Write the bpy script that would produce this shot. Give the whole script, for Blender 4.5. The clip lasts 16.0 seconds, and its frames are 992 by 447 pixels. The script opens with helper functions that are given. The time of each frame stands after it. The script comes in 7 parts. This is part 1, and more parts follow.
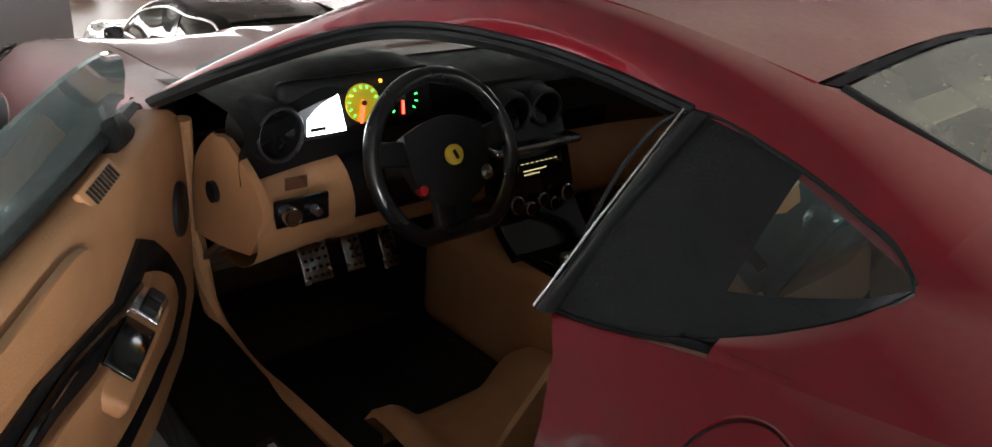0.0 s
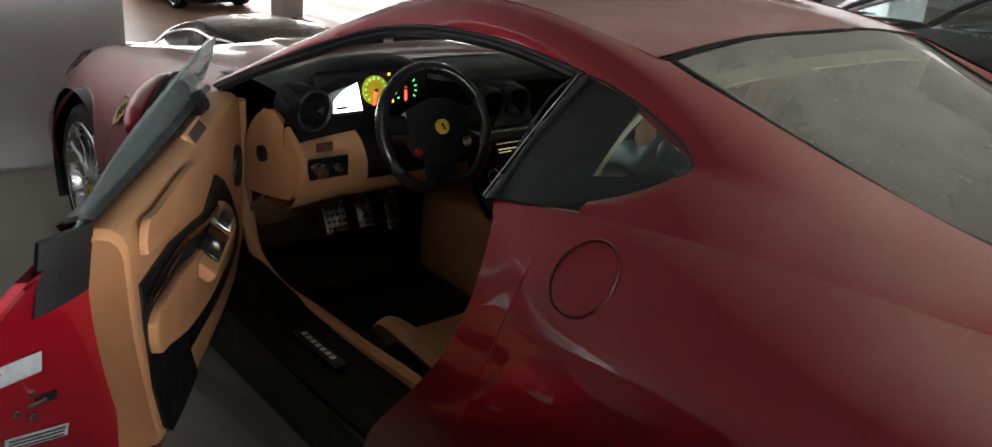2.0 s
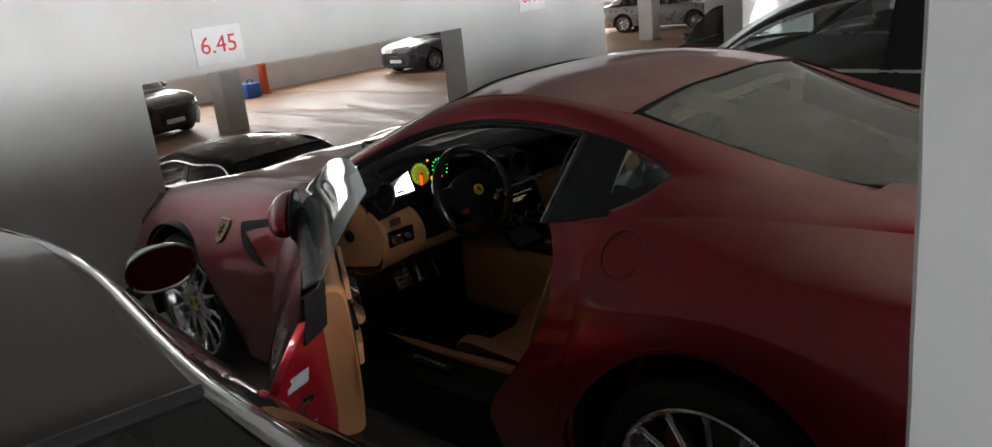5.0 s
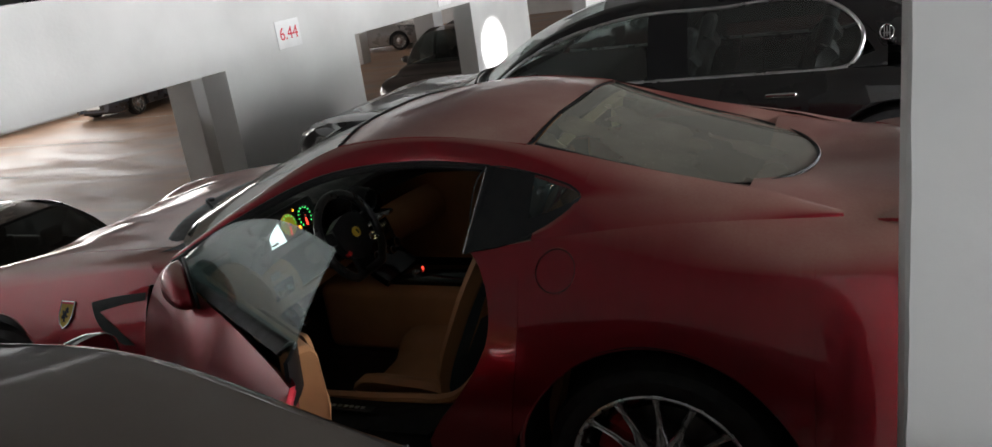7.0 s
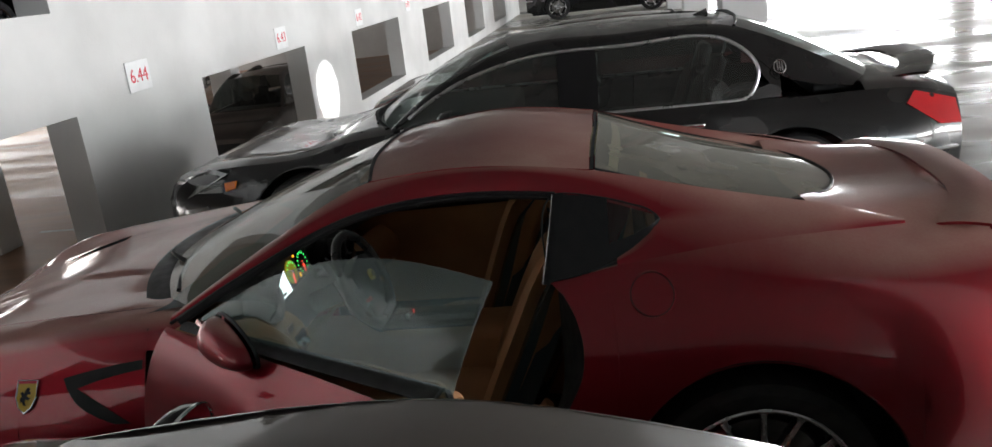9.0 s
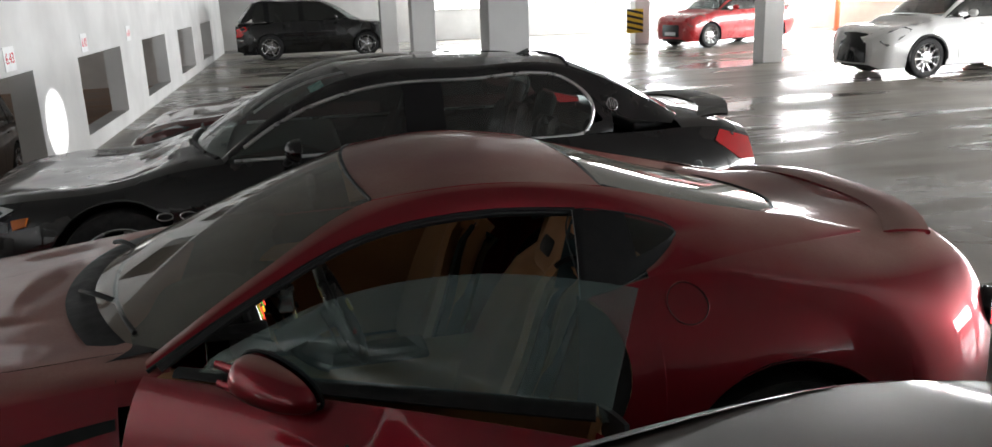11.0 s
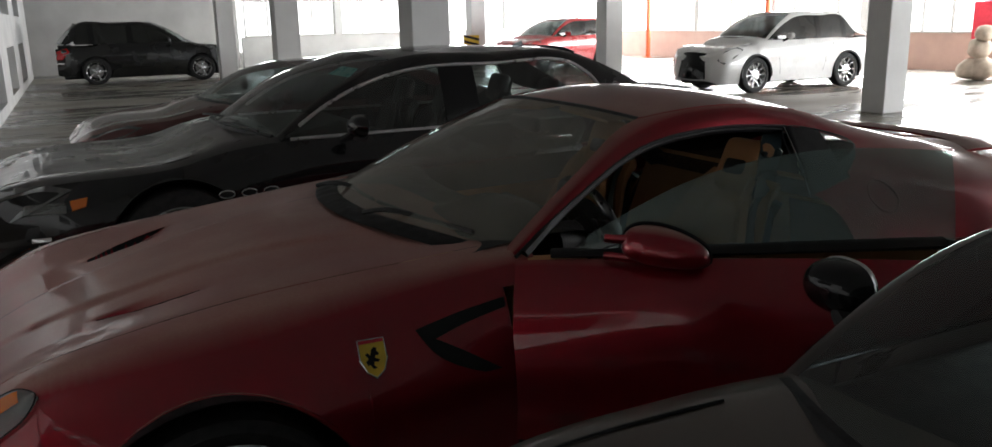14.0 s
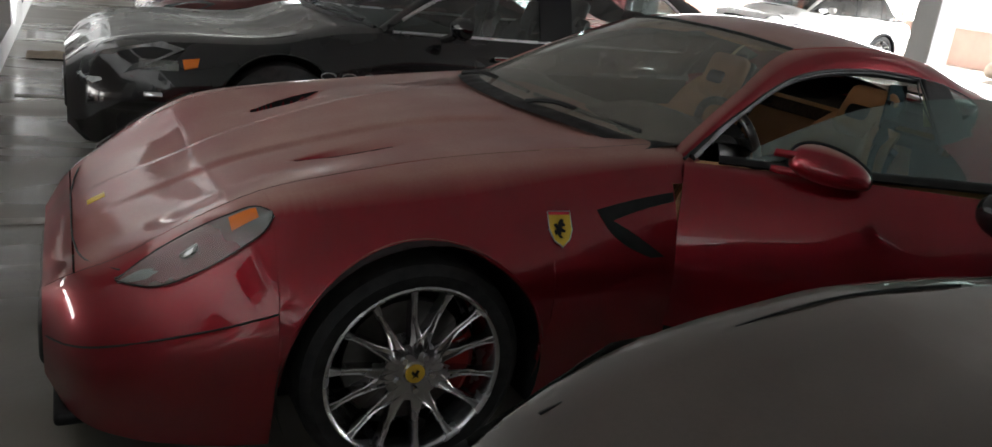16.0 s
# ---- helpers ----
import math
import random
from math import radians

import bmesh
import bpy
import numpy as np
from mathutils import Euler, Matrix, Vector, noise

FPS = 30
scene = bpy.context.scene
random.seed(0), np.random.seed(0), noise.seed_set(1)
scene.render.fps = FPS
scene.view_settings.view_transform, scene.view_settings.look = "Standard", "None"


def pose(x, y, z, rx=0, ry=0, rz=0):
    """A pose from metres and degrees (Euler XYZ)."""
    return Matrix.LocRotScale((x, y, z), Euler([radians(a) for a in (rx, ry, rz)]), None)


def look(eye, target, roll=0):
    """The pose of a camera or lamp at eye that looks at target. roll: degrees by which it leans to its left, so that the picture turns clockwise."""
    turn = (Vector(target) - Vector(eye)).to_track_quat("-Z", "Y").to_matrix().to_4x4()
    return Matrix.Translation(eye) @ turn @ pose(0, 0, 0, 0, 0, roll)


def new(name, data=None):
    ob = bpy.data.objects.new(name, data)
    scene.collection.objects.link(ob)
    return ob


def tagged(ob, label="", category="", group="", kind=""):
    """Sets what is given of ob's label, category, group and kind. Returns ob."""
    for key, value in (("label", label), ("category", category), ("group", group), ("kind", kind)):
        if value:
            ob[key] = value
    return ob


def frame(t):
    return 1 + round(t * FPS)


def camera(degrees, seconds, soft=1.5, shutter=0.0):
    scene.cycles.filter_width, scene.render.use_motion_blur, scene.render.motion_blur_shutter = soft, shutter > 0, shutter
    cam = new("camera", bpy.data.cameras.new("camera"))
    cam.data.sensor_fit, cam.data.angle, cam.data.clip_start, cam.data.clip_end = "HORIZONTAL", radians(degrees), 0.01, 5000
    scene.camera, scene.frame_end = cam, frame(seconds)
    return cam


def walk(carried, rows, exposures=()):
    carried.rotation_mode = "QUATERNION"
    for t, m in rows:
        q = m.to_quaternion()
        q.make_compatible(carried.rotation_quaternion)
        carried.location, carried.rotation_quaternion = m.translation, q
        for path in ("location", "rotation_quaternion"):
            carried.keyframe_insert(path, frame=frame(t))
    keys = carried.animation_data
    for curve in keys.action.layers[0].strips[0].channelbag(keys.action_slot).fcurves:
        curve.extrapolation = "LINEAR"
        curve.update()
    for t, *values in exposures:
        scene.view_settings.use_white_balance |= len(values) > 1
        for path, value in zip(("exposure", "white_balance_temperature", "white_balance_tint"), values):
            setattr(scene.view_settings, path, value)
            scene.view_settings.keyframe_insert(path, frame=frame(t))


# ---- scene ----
cam = camera(60.3, 16.0)
PATH = [
    (0, (-1.39, 1.442, 1.487), (-0.037, 0.2, 0.693), 4.2),
    (0.5, (-1.505, 1.55, 1.506), (-0.15, 0.301, 0.729), 3.3),
    (1, (-1.676, 1.636, 1.537), (-0.319, 0.377, 0.779), 3.5),
    (1.5, (-1.784, 1.705, 1.539), (-0.419, 0.443, 0.801), 4.9),
    (2, (-1.924, 1.806, 1.54), (-0.542, 0.556, 0.813), 5.0),
    (2.5, (-2.105, 1.898, 1.553), (-0.693, 0.669, 0.851), 4.1),
    (3, (-2.274, 1.952, 1.56), (-0.822, 0.747, 0.898), 2.7),
    (3.5, (-2.396, 2.063, 1.594), (-0.907, 0.893, 0.953), 0.4),
    (3.7, (-2.4, 2.115, 1.587), (-0.903, 0.95, 0.954), -0.8),
    (5.8, (-2.234, 2.772, 1.834), (-1.015, 1.292, 1.262), -7.0),
    (6, (-2.166, 2.783, 1.837), (-0.981, 1.277, 1.266), -6.7),
    (6.5, (-2.059, 2.891, 1.877), (-1.057, 1.265, 1.282), -8.1),
    (7, (-1.943, 3.04, 1.905), (-1.137, 1.318, 1.284), -8.3),
    (7.5, (-1.751, 3.148, 1.909), (-0.972, 1.417, 1.28), -8.9),
    (8, (-1.567, 3.218, 1.926), (-0.909, 1.442, 1.283), -9.4),
    (8.5, (-1.33, 3.259, 1.924), (-0.922, 1.422, 1.246), -7.7),
    (9, (-1.025, 3.199, 1.937), (-0.724, 1.309, 1.356), -6.8),
    (9.5, (-0.755, 3.109, 1.93), (-0.471, 1.202, 1.4), -5.0),
    (10, (-0.536, 3.097, 1.919), (-0.475, 1.17, 1.385), -2.8),
    (10.2, (-0.439, 3.072, 1.922), (-0.513, 1.146, 1.389), -2.1),
    (12.3, (0.745, 3.066, 1.749), (0.125, 1.24, 1.217), -4.1),
    (12.5, (0.844, 3.052, 1.725), (0.205, 1.232, 1.196), -4.0),
    (13, (1.055, 2.978, 1.723), (0.326, 1.185, 1.219), -2.9),
    (13.5, (1.342, 2.986, 1.696), (0.515, 1.231, 1.211), -1.4),
    (14, (1.624, 2.996, 1.645), (0.752, 1.258, 1.177), -1.2),
    (14.5, (1.82, 2.964, 1.595), (0.941, 1.247, 1.067), -1.2),
    (15, (1.994, 2.942, 1.566), (1.111, 1.248, 0.974), -0.5),
    (15.5, (2.174, 2.938, 1.534), (1.289, 1.247, 0.938), 4.0),
    (16, (2.242, 2.934, 1.505), (1.35, 1.249, 0.901), 7.2),
]
walk(cam, [(t, look(eye, target, roll)) for t, eye, target, roll in PATH], exposures=[(0.0, 2.05), (1.0, 1.85), (2.5, 1.7), (3.5, 1.2), (6.0, 0.8), (7.5, 1.0), (8.5, 1.2), (9.0, 1.02), (10.0, 0.92), (12.5, 0.55), (13.2, 0.5), (14.0, 0.3), (14.5, 0.3), (15.0, 0.95), (15.5, 1.5), (16.0, 1.45)])

# ---- light ----
world = bpy.data.worlds.new("sky")
scene.world = world
world.use_nodes = True
wn = world.node_tree.nodes
sky = wn.new("ShaderNodeTexSky")
sky.sky_type, sky.sun_disc = "NISHITA", False
sky.sun_elevation, sky.sun_rotation = radians(35), radians(250)
grey = wn.new("ShaderNodeHueSaturation")  # thin overcast takes most of the blue out
grey.inputs["Saturation"].default_value = 0.25
world.node_tree.links.new(sky.outputs[0], grey.inputs["Color"])
world.node_tree.links.new(grey.outputs[0], wn["Background"].inputs[0])
wn["Background"].inputs[1].default_value = 0.1


def area(name, loc, direction, sx, sy, watts, tint=(1, 1, 1)):
    la = bpy.data.lights.new(name, "AREA")
    la.shape, la.size, la.size_y, la.energy, la.color = "RECTANGLE", sx, sy, watts, tint
    ob = new(name, la)
    ob.matrix_world = look(loc, Vector(loc) + Vector(direction))
    return ob


# daylight through the window bands of the outer walls; the left one is an added fill
area("window_light_back", (-19.6, -8.0, 1.75), (1, 0, -0.1), 46.0, 1.5, 3500, (0.97, 0.985, 1.0))
area("window_light_side", (-12.4, -30.6, 1.8), (0, 1, -0.1), 15.0, 1.3, 900, (0.93, 0.97, 1.0))
area("fill_light_left", (-14.3, 15.6, 1.75), (0, -1, -0.1), 11.0, 1.4, 240, (0.8, 0.9, 1.0))
area("window_light_lower", (20.3, -9.0, 0.2), (-1, 0, -0.15), 40.0, 1.3, 380, (1.0, 0.95, 0.9))


# ---- materials ----
def material(name, color, rough=0.5, metal=0.0, var=0.2, scale=6.0, bump=0.0, bscale=80.0, coat=0.0, color2=None, dust=0.0, dustcol=(0.22, 0.17, 0.15), emit=0.0, rvar=0.08, spec=0.5):
    m = bpy.data.materials.new(name)
    m.use_nodes = True
    nt = m.node_tree
    n, l = nt.nodes, nt.links
    b = n["Principled BSDF"]
    tc = n.new("ShaderNodeTexCoord")
    nz = n.new("ShaderNodeTexNoise")
    nz.inputs["Scale"].default_value, nz.inputs["Detail"].default_value = scale, 6.0
    l.new(tc.outputs["Object"], nz.inputs["Vector"])
    mix = n.new("ShaderNodeMixRGB")
    c2 = color2 or tuple(c * (1 - var) for c in color)
    mix.inputs[1].default_value, mix.inputs[2].default_value = (*color, 1), (*c2, 1)
    ramp = n.new("ShaderNodeMapRange")
    ramp.inputs[1].default_value, ramp.inputs[2].default_value = 0.35, 0.65
    l.new(nz.outputs["Fac"], ramp.inputs[0])
    l.new(ramp.outputs[0], mix.inputs[0])
    out = mix.outputs[0]
    fine = n.new("ShaderNodeTexNoise")
    fine.inputs["Scale"].default_value, fine.inputs["Detail"].default_value = bscale, 4.0
    l.new(tc.outputs["Object"], fine.inputs["Vector"])
    rr = n.new("ShaderNodeMapRange")
    rr.inputs[1].default_value, rr.inputs[2].default_value = 0.3, 0.7
    rr.inputs[3].default_value, rr.inputs[4].default_value = max(rough - rvar, 0.02), min(rough + rvar, 1)
    l.new(nz.outputs["Fac"], rr.inputs[0])
    rout = rr.outputs[0]
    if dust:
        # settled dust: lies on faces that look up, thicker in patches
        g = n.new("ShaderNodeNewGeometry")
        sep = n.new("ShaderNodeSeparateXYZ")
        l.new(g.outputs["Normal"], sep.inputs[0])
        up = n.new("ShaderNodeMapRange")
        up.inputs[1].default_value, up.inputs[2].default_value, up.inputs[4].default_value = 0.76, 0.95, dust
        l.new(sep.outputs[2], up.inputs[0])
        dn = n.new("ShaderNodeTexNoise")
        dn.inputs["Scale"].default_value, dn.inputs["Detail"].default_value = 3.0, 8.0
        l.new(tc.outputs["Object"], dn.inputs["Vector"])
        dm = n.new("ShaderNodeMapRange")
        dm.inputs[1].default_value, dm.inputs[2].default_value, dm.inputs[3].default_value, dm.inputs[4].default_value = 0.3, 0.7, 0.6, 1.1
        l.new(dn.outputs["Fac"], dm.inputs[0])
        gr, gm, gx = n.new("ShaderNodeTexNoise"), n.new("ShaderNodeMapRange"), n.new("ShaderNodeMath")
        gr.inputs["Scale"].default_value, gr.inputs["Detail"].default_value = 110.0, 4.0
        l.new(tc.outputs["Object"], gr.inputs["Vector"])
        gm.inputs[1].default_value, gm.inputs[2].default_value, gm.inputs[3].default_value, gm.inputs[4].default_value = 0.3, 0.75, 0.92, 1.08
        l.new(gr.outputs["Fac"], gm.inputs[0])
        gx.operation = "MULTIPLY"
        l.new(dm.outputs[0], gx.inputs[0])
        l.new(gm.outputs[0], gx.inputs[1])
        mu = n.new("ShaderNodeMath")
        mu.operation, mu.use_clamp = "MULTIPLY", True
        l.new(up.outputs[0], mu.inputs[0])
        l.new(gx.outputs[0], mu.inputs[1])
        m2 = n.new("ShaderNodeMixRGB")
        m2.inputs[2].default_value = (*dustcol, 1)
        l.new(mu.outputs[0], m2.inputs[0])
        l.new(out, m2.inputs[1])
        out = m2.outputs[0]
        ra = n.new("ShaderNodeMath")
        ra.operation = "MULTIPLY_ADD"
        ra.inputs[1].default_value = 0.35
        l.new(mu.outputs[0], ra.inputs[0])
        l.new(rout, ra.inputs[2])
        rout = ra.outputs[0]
        if coat:
            cr = n.new("ShaderNodeMath")
            cr.operation, cr.inputs[1].default_value, cr.inputs[2].default_value = "MULTIPLY_ADD", 0.1, 0.012
            l.new(mu.outputs[0], cr.inputs[0])
            l.new(cr.outputs[0], b.inputs["Coat Roughness"])
            cw = n.new("ShaderNodeMath")
            cw.operation, cw.inputs[1].default_value, cw.inputs[2].default_value = "MULTIPLY_ADD", -0.45 * coat, coat
            l.new(mu.outputs[0], cw.inputs[0])
            l.new(cw.outputs[0], b.inputs["Coat Weight"])
    l.new(out, b.inputs["Base Color"])
    l.new(rout, b.inputs["Roughness"])
    b.inputs["Metallic"].default_value = metal
    if dust and metal:
        inv = n.new("ShaderNodeMath")
        inv.operation, inv.inputs[1].default_value, inv.inputs[2].default_value = "MULTIPLY_ADD", -metal, metal
        l.new(mu.outputs[0], inv.inputs[0])
        l.new(inv.outputs[0], b.inputs["Metallic"])
    b.inputs["Coat IOR"].default_value = 1.6
    b.inputs["Specular IOR Level"].default_value = spec
    b.inputs["Coat Weight"].default_value = coat
    if not dust:
        b.inputs["Coat Roughness"].default_value = 0.03
    if bump:
        bp = n.new("ShaderNodeBump")
        bp.inputs["Strength"].default_value, bp.inputs["Distance"].default_value = bump, 0.004
        l.new(fine.outputs["Fac"], bp.inputs["Height"])
        l.new(bp.outputs[0], b.inputs["Normal"])
    if emit:
        b.inputs["Emission Color"].default_value = (*color, 1)
        b.inputs["Emission Strength"].default_value = emit
    return m


def glass(name, tint=(0.8, 0.9, 0.87), haze=0.0, hazecol=(0.3, 0.3, 0.28), smeared=False):
    m = bpy.data.materials.new(name)
    m.use_nodes = True
    n, l = m.node_tree.nodes, m.node_tree.links
    n.remove(n["Principled BSDF"])
    tr, gl, lw = n.new("ShaderNodeBsdfTransparent"), n.new("ShaderNodeBsdfGlossy"), n.new("ShaderNodeLayerWeight")
    lw.inputs[0].default_value = 0.5
    pw, fr = n.new("ShaderNodeMath"), n.new("ShaderNodeMath")
    pw.operation, fr.operation = "POWER", "MULTIPLY_ADD"
    pw.inputs[1].default_value, fr.inputs[1].default_value, fr.inputs[2].default_value = 4.0, 0.9, 0.06
    l.new(lw.outputs["Facing"], pw.inputs[0])
    l.new(pw.outputs[0], fr.inputs[0])
    tr.inputs[0].default_value = (*tint, 1)
    gl.inputs["Roughness"].default_value = 0.02
    mx = n.new("ShaderNodeMixShader")
    l.new(fr.outputs[0], mx.inputs[0])
    l.new(tr.outputs[0], mx.inputs[1])
    l.new(gl.outputs[0], mx.inputs[2])
    out = mx.outputs[0]
    if haze:
        # uneven pale film: dust, and on the door glass a painted reflection too
        tc, nz, mr = n.new("ShaderNodeTexCoord"), n.new("ShaderNodeTexNoise"), n.new("ShaderNodeMapRange")
        nz.inputs["Scale"].default_value, nz.inputs["Detail"].default_value = 4.0, 8.0
        l.new(tc.outputs["Object"], nz.inputs["Vector"])
        mr.inputs[1].default_value, mr.inputs[2].default_value = 0.3, 0.7
        mr.inputs[3].default_value, mr.inputs[4].default_value = haze * 0.7, haze * 1.2
        l.new(nz.outputs["Fac"], mr.inputs[0])
        df, m2 = n.new("ShaderNodeBsdfDiffuse"), n.new("ShaderNodeMixShader")
        df.inputs[0].default_value = (*hazecol, 1)
        film = mr.outputs[0]
        # specks, and wiped smears on the glass that nobody has cleaned
        sp, sr, add = n.new("ShaderNodeTexNoise"), n.new("ShaderNodeMapRange"), n.new("ShaderNodeMath")
        sp.inputs["Scale"].default_value, sp.inputs["Detail"].default_value = 140.0, 3.0
        l.new(tc.outputs["Object"], sp.inputs["Vector"])
        sr.inputs[1].default_value, sr.inputs[2].default_value, sr.inputs[4].default_value = 0.66, 0.76, 0.3
        l.new(sp.outputs["Fac"], sr.inputs[0])
        add.operation, add.use_clamp = "ADD", True
        l.new(film, add.inputs[0])
        l.new(sr.outputs[0], add.inputs[1])
        film = add.outputs[0]
        if smeared:
            mp, wv, wr, ad2 = n.new("ShaderNodeMapping"), n.new("ShaderNodeTexNoise"), n.new("ShaderNodeMapRange"), n.new("ShaderNodeMath")
            mp.inputs["Scale"].default_value, mp.inputs["Rotation"].default_value = (3.0, 14.0, 6.0), (0.2, 0.3, 0.9)
            l.new(tc.outputs["Object"], mp.inputs[0])
            wv.inputs["Scale"].default_value, wv.inputs["Detail"].default_value, wv.inputs["Distortion"].default_value = 1.3, 6.0, 1.5
            l.new(mp.outputs[0], wv.inputs["Vector"])
            wr.inputs[1].default_value, wr.inputs[2].default_value, wr.inputs[4].default_value = 0.62, 0.85, 0.12
            l.new(wv.outputs["Fac"], wr.inputs[0])
            ad2.operation, ad2.use_clamp = "ADD", True
            l.new(film, ad2.inputs[0])
            l.new(wr.outputs[0], ad2.inputs[1])
            film = ad2.outputs[0]
        l.new(film, m2.inputs[0])
        l.new(out, m2.inputs[1])
        l.new(df.outputs[0], m2.inputs[2])
        out = m2.outputs[0]
    l.new(out, n["Material Output"].inputs[0])
    return m


# dust-free, lighter copy of the red, with the shut face's daylight in its colour
REDDAYLIT = material("red_paint_daylit", (0.5, 0.007, 0.026), 0.33, 0.4, 0.05, 3.0, coat=1.0, rvar=0.02)
LAMPBOWL = material("lamp_housing", (0.5, 0.5, 0.49), 0.4, 0.25, 0.15, 8.0)
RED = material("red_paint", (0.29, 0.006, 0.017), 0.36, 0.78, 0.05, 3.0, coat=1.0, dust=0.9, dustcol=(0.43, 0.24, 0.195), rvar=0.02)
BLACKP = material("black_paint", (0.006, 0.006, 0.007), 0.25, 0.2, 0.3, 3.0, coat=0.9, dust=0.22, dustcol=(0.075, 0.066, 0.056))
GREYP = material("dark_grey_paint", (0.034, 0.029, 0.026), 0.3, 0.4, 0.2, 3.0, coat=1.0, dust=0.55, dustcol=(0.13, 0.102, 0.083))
SILVERP = material("silver_paint", (0.3, 0.3, 0.3), 0.3, 0.5, 0.1, 3.0, coat=1.0)
WHITEP = material("white_paint", (0.78, 0.78, 0.77), 0.3, 0.0, 0.05, 3.0, coat=1.0)
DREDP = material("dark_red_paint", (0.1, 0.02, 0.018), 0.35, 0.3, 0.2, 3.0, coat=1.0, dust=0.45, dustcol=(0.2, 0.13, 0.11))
REDP = material("bright_red_paint", (0.45, 0.015, 0.02), 0.3, 0.1, 0.1, 3.0, coat=1.0)
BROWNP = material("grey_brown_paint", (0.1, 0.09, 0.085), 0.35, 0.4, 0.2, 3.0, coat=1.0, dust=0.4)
BLUEP = material("blue_grey_paint", (0.03, 0.04, 0.06), 0.3, 0.3, 0.2, 3.0, coat=1.0)
TRIM = material("black_trim", (0.009, 0.009, 0.01), 0.5, 0, 0.3, 20, bump=0.1, spec=0.35)
SILLBLACK = material("black_sill", (0.005, 0.005, 0.005), 0.6, 0, 0.3, 20, spec=0.2)
SOFTBLACK = material("black_leather", (0.009, 0.009, 0.01), 0.5, 0, 0.3, 20, bump=0.3, bscale=220, spec=0.4)
GLOSSBLACK = material("gloss_black", (0.008, 0.008, 0.009), 0.08, 0, 0.2, 10)
RUBBER = material("tyre_rubber", (0.016, 0.016, 0.017), 0.75, 0, 0.4, 25, bump=0.3, bscale=150)
TAN = material("tan_leather", (0.57, 0.285, 0.13), 0.55, 0, 0.16, 5, bump=0.25, bscale=240)
PALELINING = material("pale_lining", (0.74, 0.65, 0.42), 0.7, 0, 0.12, 12)
BRIGHTTRIM = material("satin_bright_trim", (0.75, 0.75, 0.76), 0.32, 1.0, 0.1, 12)
CARPET = material("dark_carpet", (0.07, 0.04, 0.025), 0.95, 0, 0.5, 40, bump=0.6, bscale=300)
TANCARPET = material("tan_carpet", (0.2, 0.11, 0.06), 0.95, 0, 0.3, 30, bump=0.6, bscale=300)
ALLOY = material("alloy", (0.62, 0.62, 0.63), 0.24, 1.0, 0.25, 12, rvar=0.1)
CHROME = material("chrome", (0.75, 0.75, 0.76), 0.1, 1.0, 0.1, 12)
STEEL = material("brake_steel", (0.25, 0.24, 0.23), 0.4, 1.0, 0.3, 15)
CALIPER = material("red_caliper", (0.4, 0.015, 0.015), 0.4, 0, 0.2, 15)
YELLOW = material("yellow_enamel", (0.75, 0.5, 0.05), 0.35, 0, 0.1, 15)
AMBER = material("amber_lens", (0.8, 0.2, 0.02), 0.2, 0, 0.1, 15)
REDLENS = material("red_lens_lit", (0.9, 0.02, 0.03), 0.2, 0, 0.1, 15, emit=6.0)
REDLENSOFF = material("red_lens", (0.5, 0.01, 0.015), 0.12, 0, 0.1, 15, coat=1)
GLASS = glass("clear_glass", (0.82, 0.9, 0.88), 0.05)
# film of the door glass mixes dust with a painted whitish reflection
DOORGLASS = glass("green_door_glass", (0.72, 0.84, 0.81), 0.15, (0.5, 0.58, 0.57))
DUSTGLASS = glass("dusty_glass", (0.42, 0.455, 0.43), 0.25, (0.6, 0.58, 0.49))
WINDSCREEN = glass("dusty_windscreen", (0.58, 0.62, 0.58), 0.24, (0.55, 0.53, 0.45), True)
DARKGLASS = glass("tinted_glass", (0.14, 0.16, 0.16), 0.05)
LAMPGREY = material("lamp_grey", (0.3, 0.31, 0.31), 0.12, 0.6, 0.5, 14, coat=1.0)
SALOONGLASS = glass("saloon_side_glass", (0.42, 0.47, 0.46), 0.06)
LAMPGLASS = glass("lamp_glass", (0.85, 0.88, 0.88), 0.45, (0.4, 0.42, 0.4))
PRIVACY = glass("privacy_glass", (0.045, 0.05, 0.05), 0.06)
SEATSHELL = material("glossy_seat_shell", (0.085, 0.13, 0.145), 0.16, 0.3, 0.1, 8, coat=1.0)
MIRROR = material("mirror_glass", (0.8, 0.82, 0.82), 0.02, 1.0, 0.02, 5)
WALLP = material("wall_paint", (0.72, 0.72, 0.71), 0.75, 0, 0.1, 1.2, bump=0.25, bscale=35, color2=(0.62, 0.62, 0.61))
PINKP = material("pinkish_wall_paint", (0.55, 0.36, 0.3), 0.7, 0, 0.12, 1.5, bump=0.15, bscale=40)
CEILP = material("ceiling_paint", (0.56, 0.56, 0.55), 0.85, 0, 0.12, 1.0, bump=0.2, bscale=30)
LINEP = material("line_paint", (0.6, 0.58, 0.54), 0.7, 0, 0.4, 9)
SIGNW = material("sign_board", (0.82, 0.82, 0.82), 0.45, 0, 0.06, 10)
SIGNR = material("sign_red", (0.7, 0.03, 0.06), 0.5, 0, 0.1, 10)
PIPE = material("orange_red_pipe", (0.55, 0.1, 0.03), 0.45, 0, 0.2, 10)
FRAMEP = material("window_frame_paint", (0.65, 0.65, 0.64), 0.5, 0, 0.1, 10)
TAPE = material("masking_tape_blue_white", (0.62, 0.68, 0.72), 0.6, 0, 0.3, 30)
SCREEN = material("lit_white_display", (0.92, 0.96, 1.0), 0.3, 0, 0.02, 10, emit=2.0)
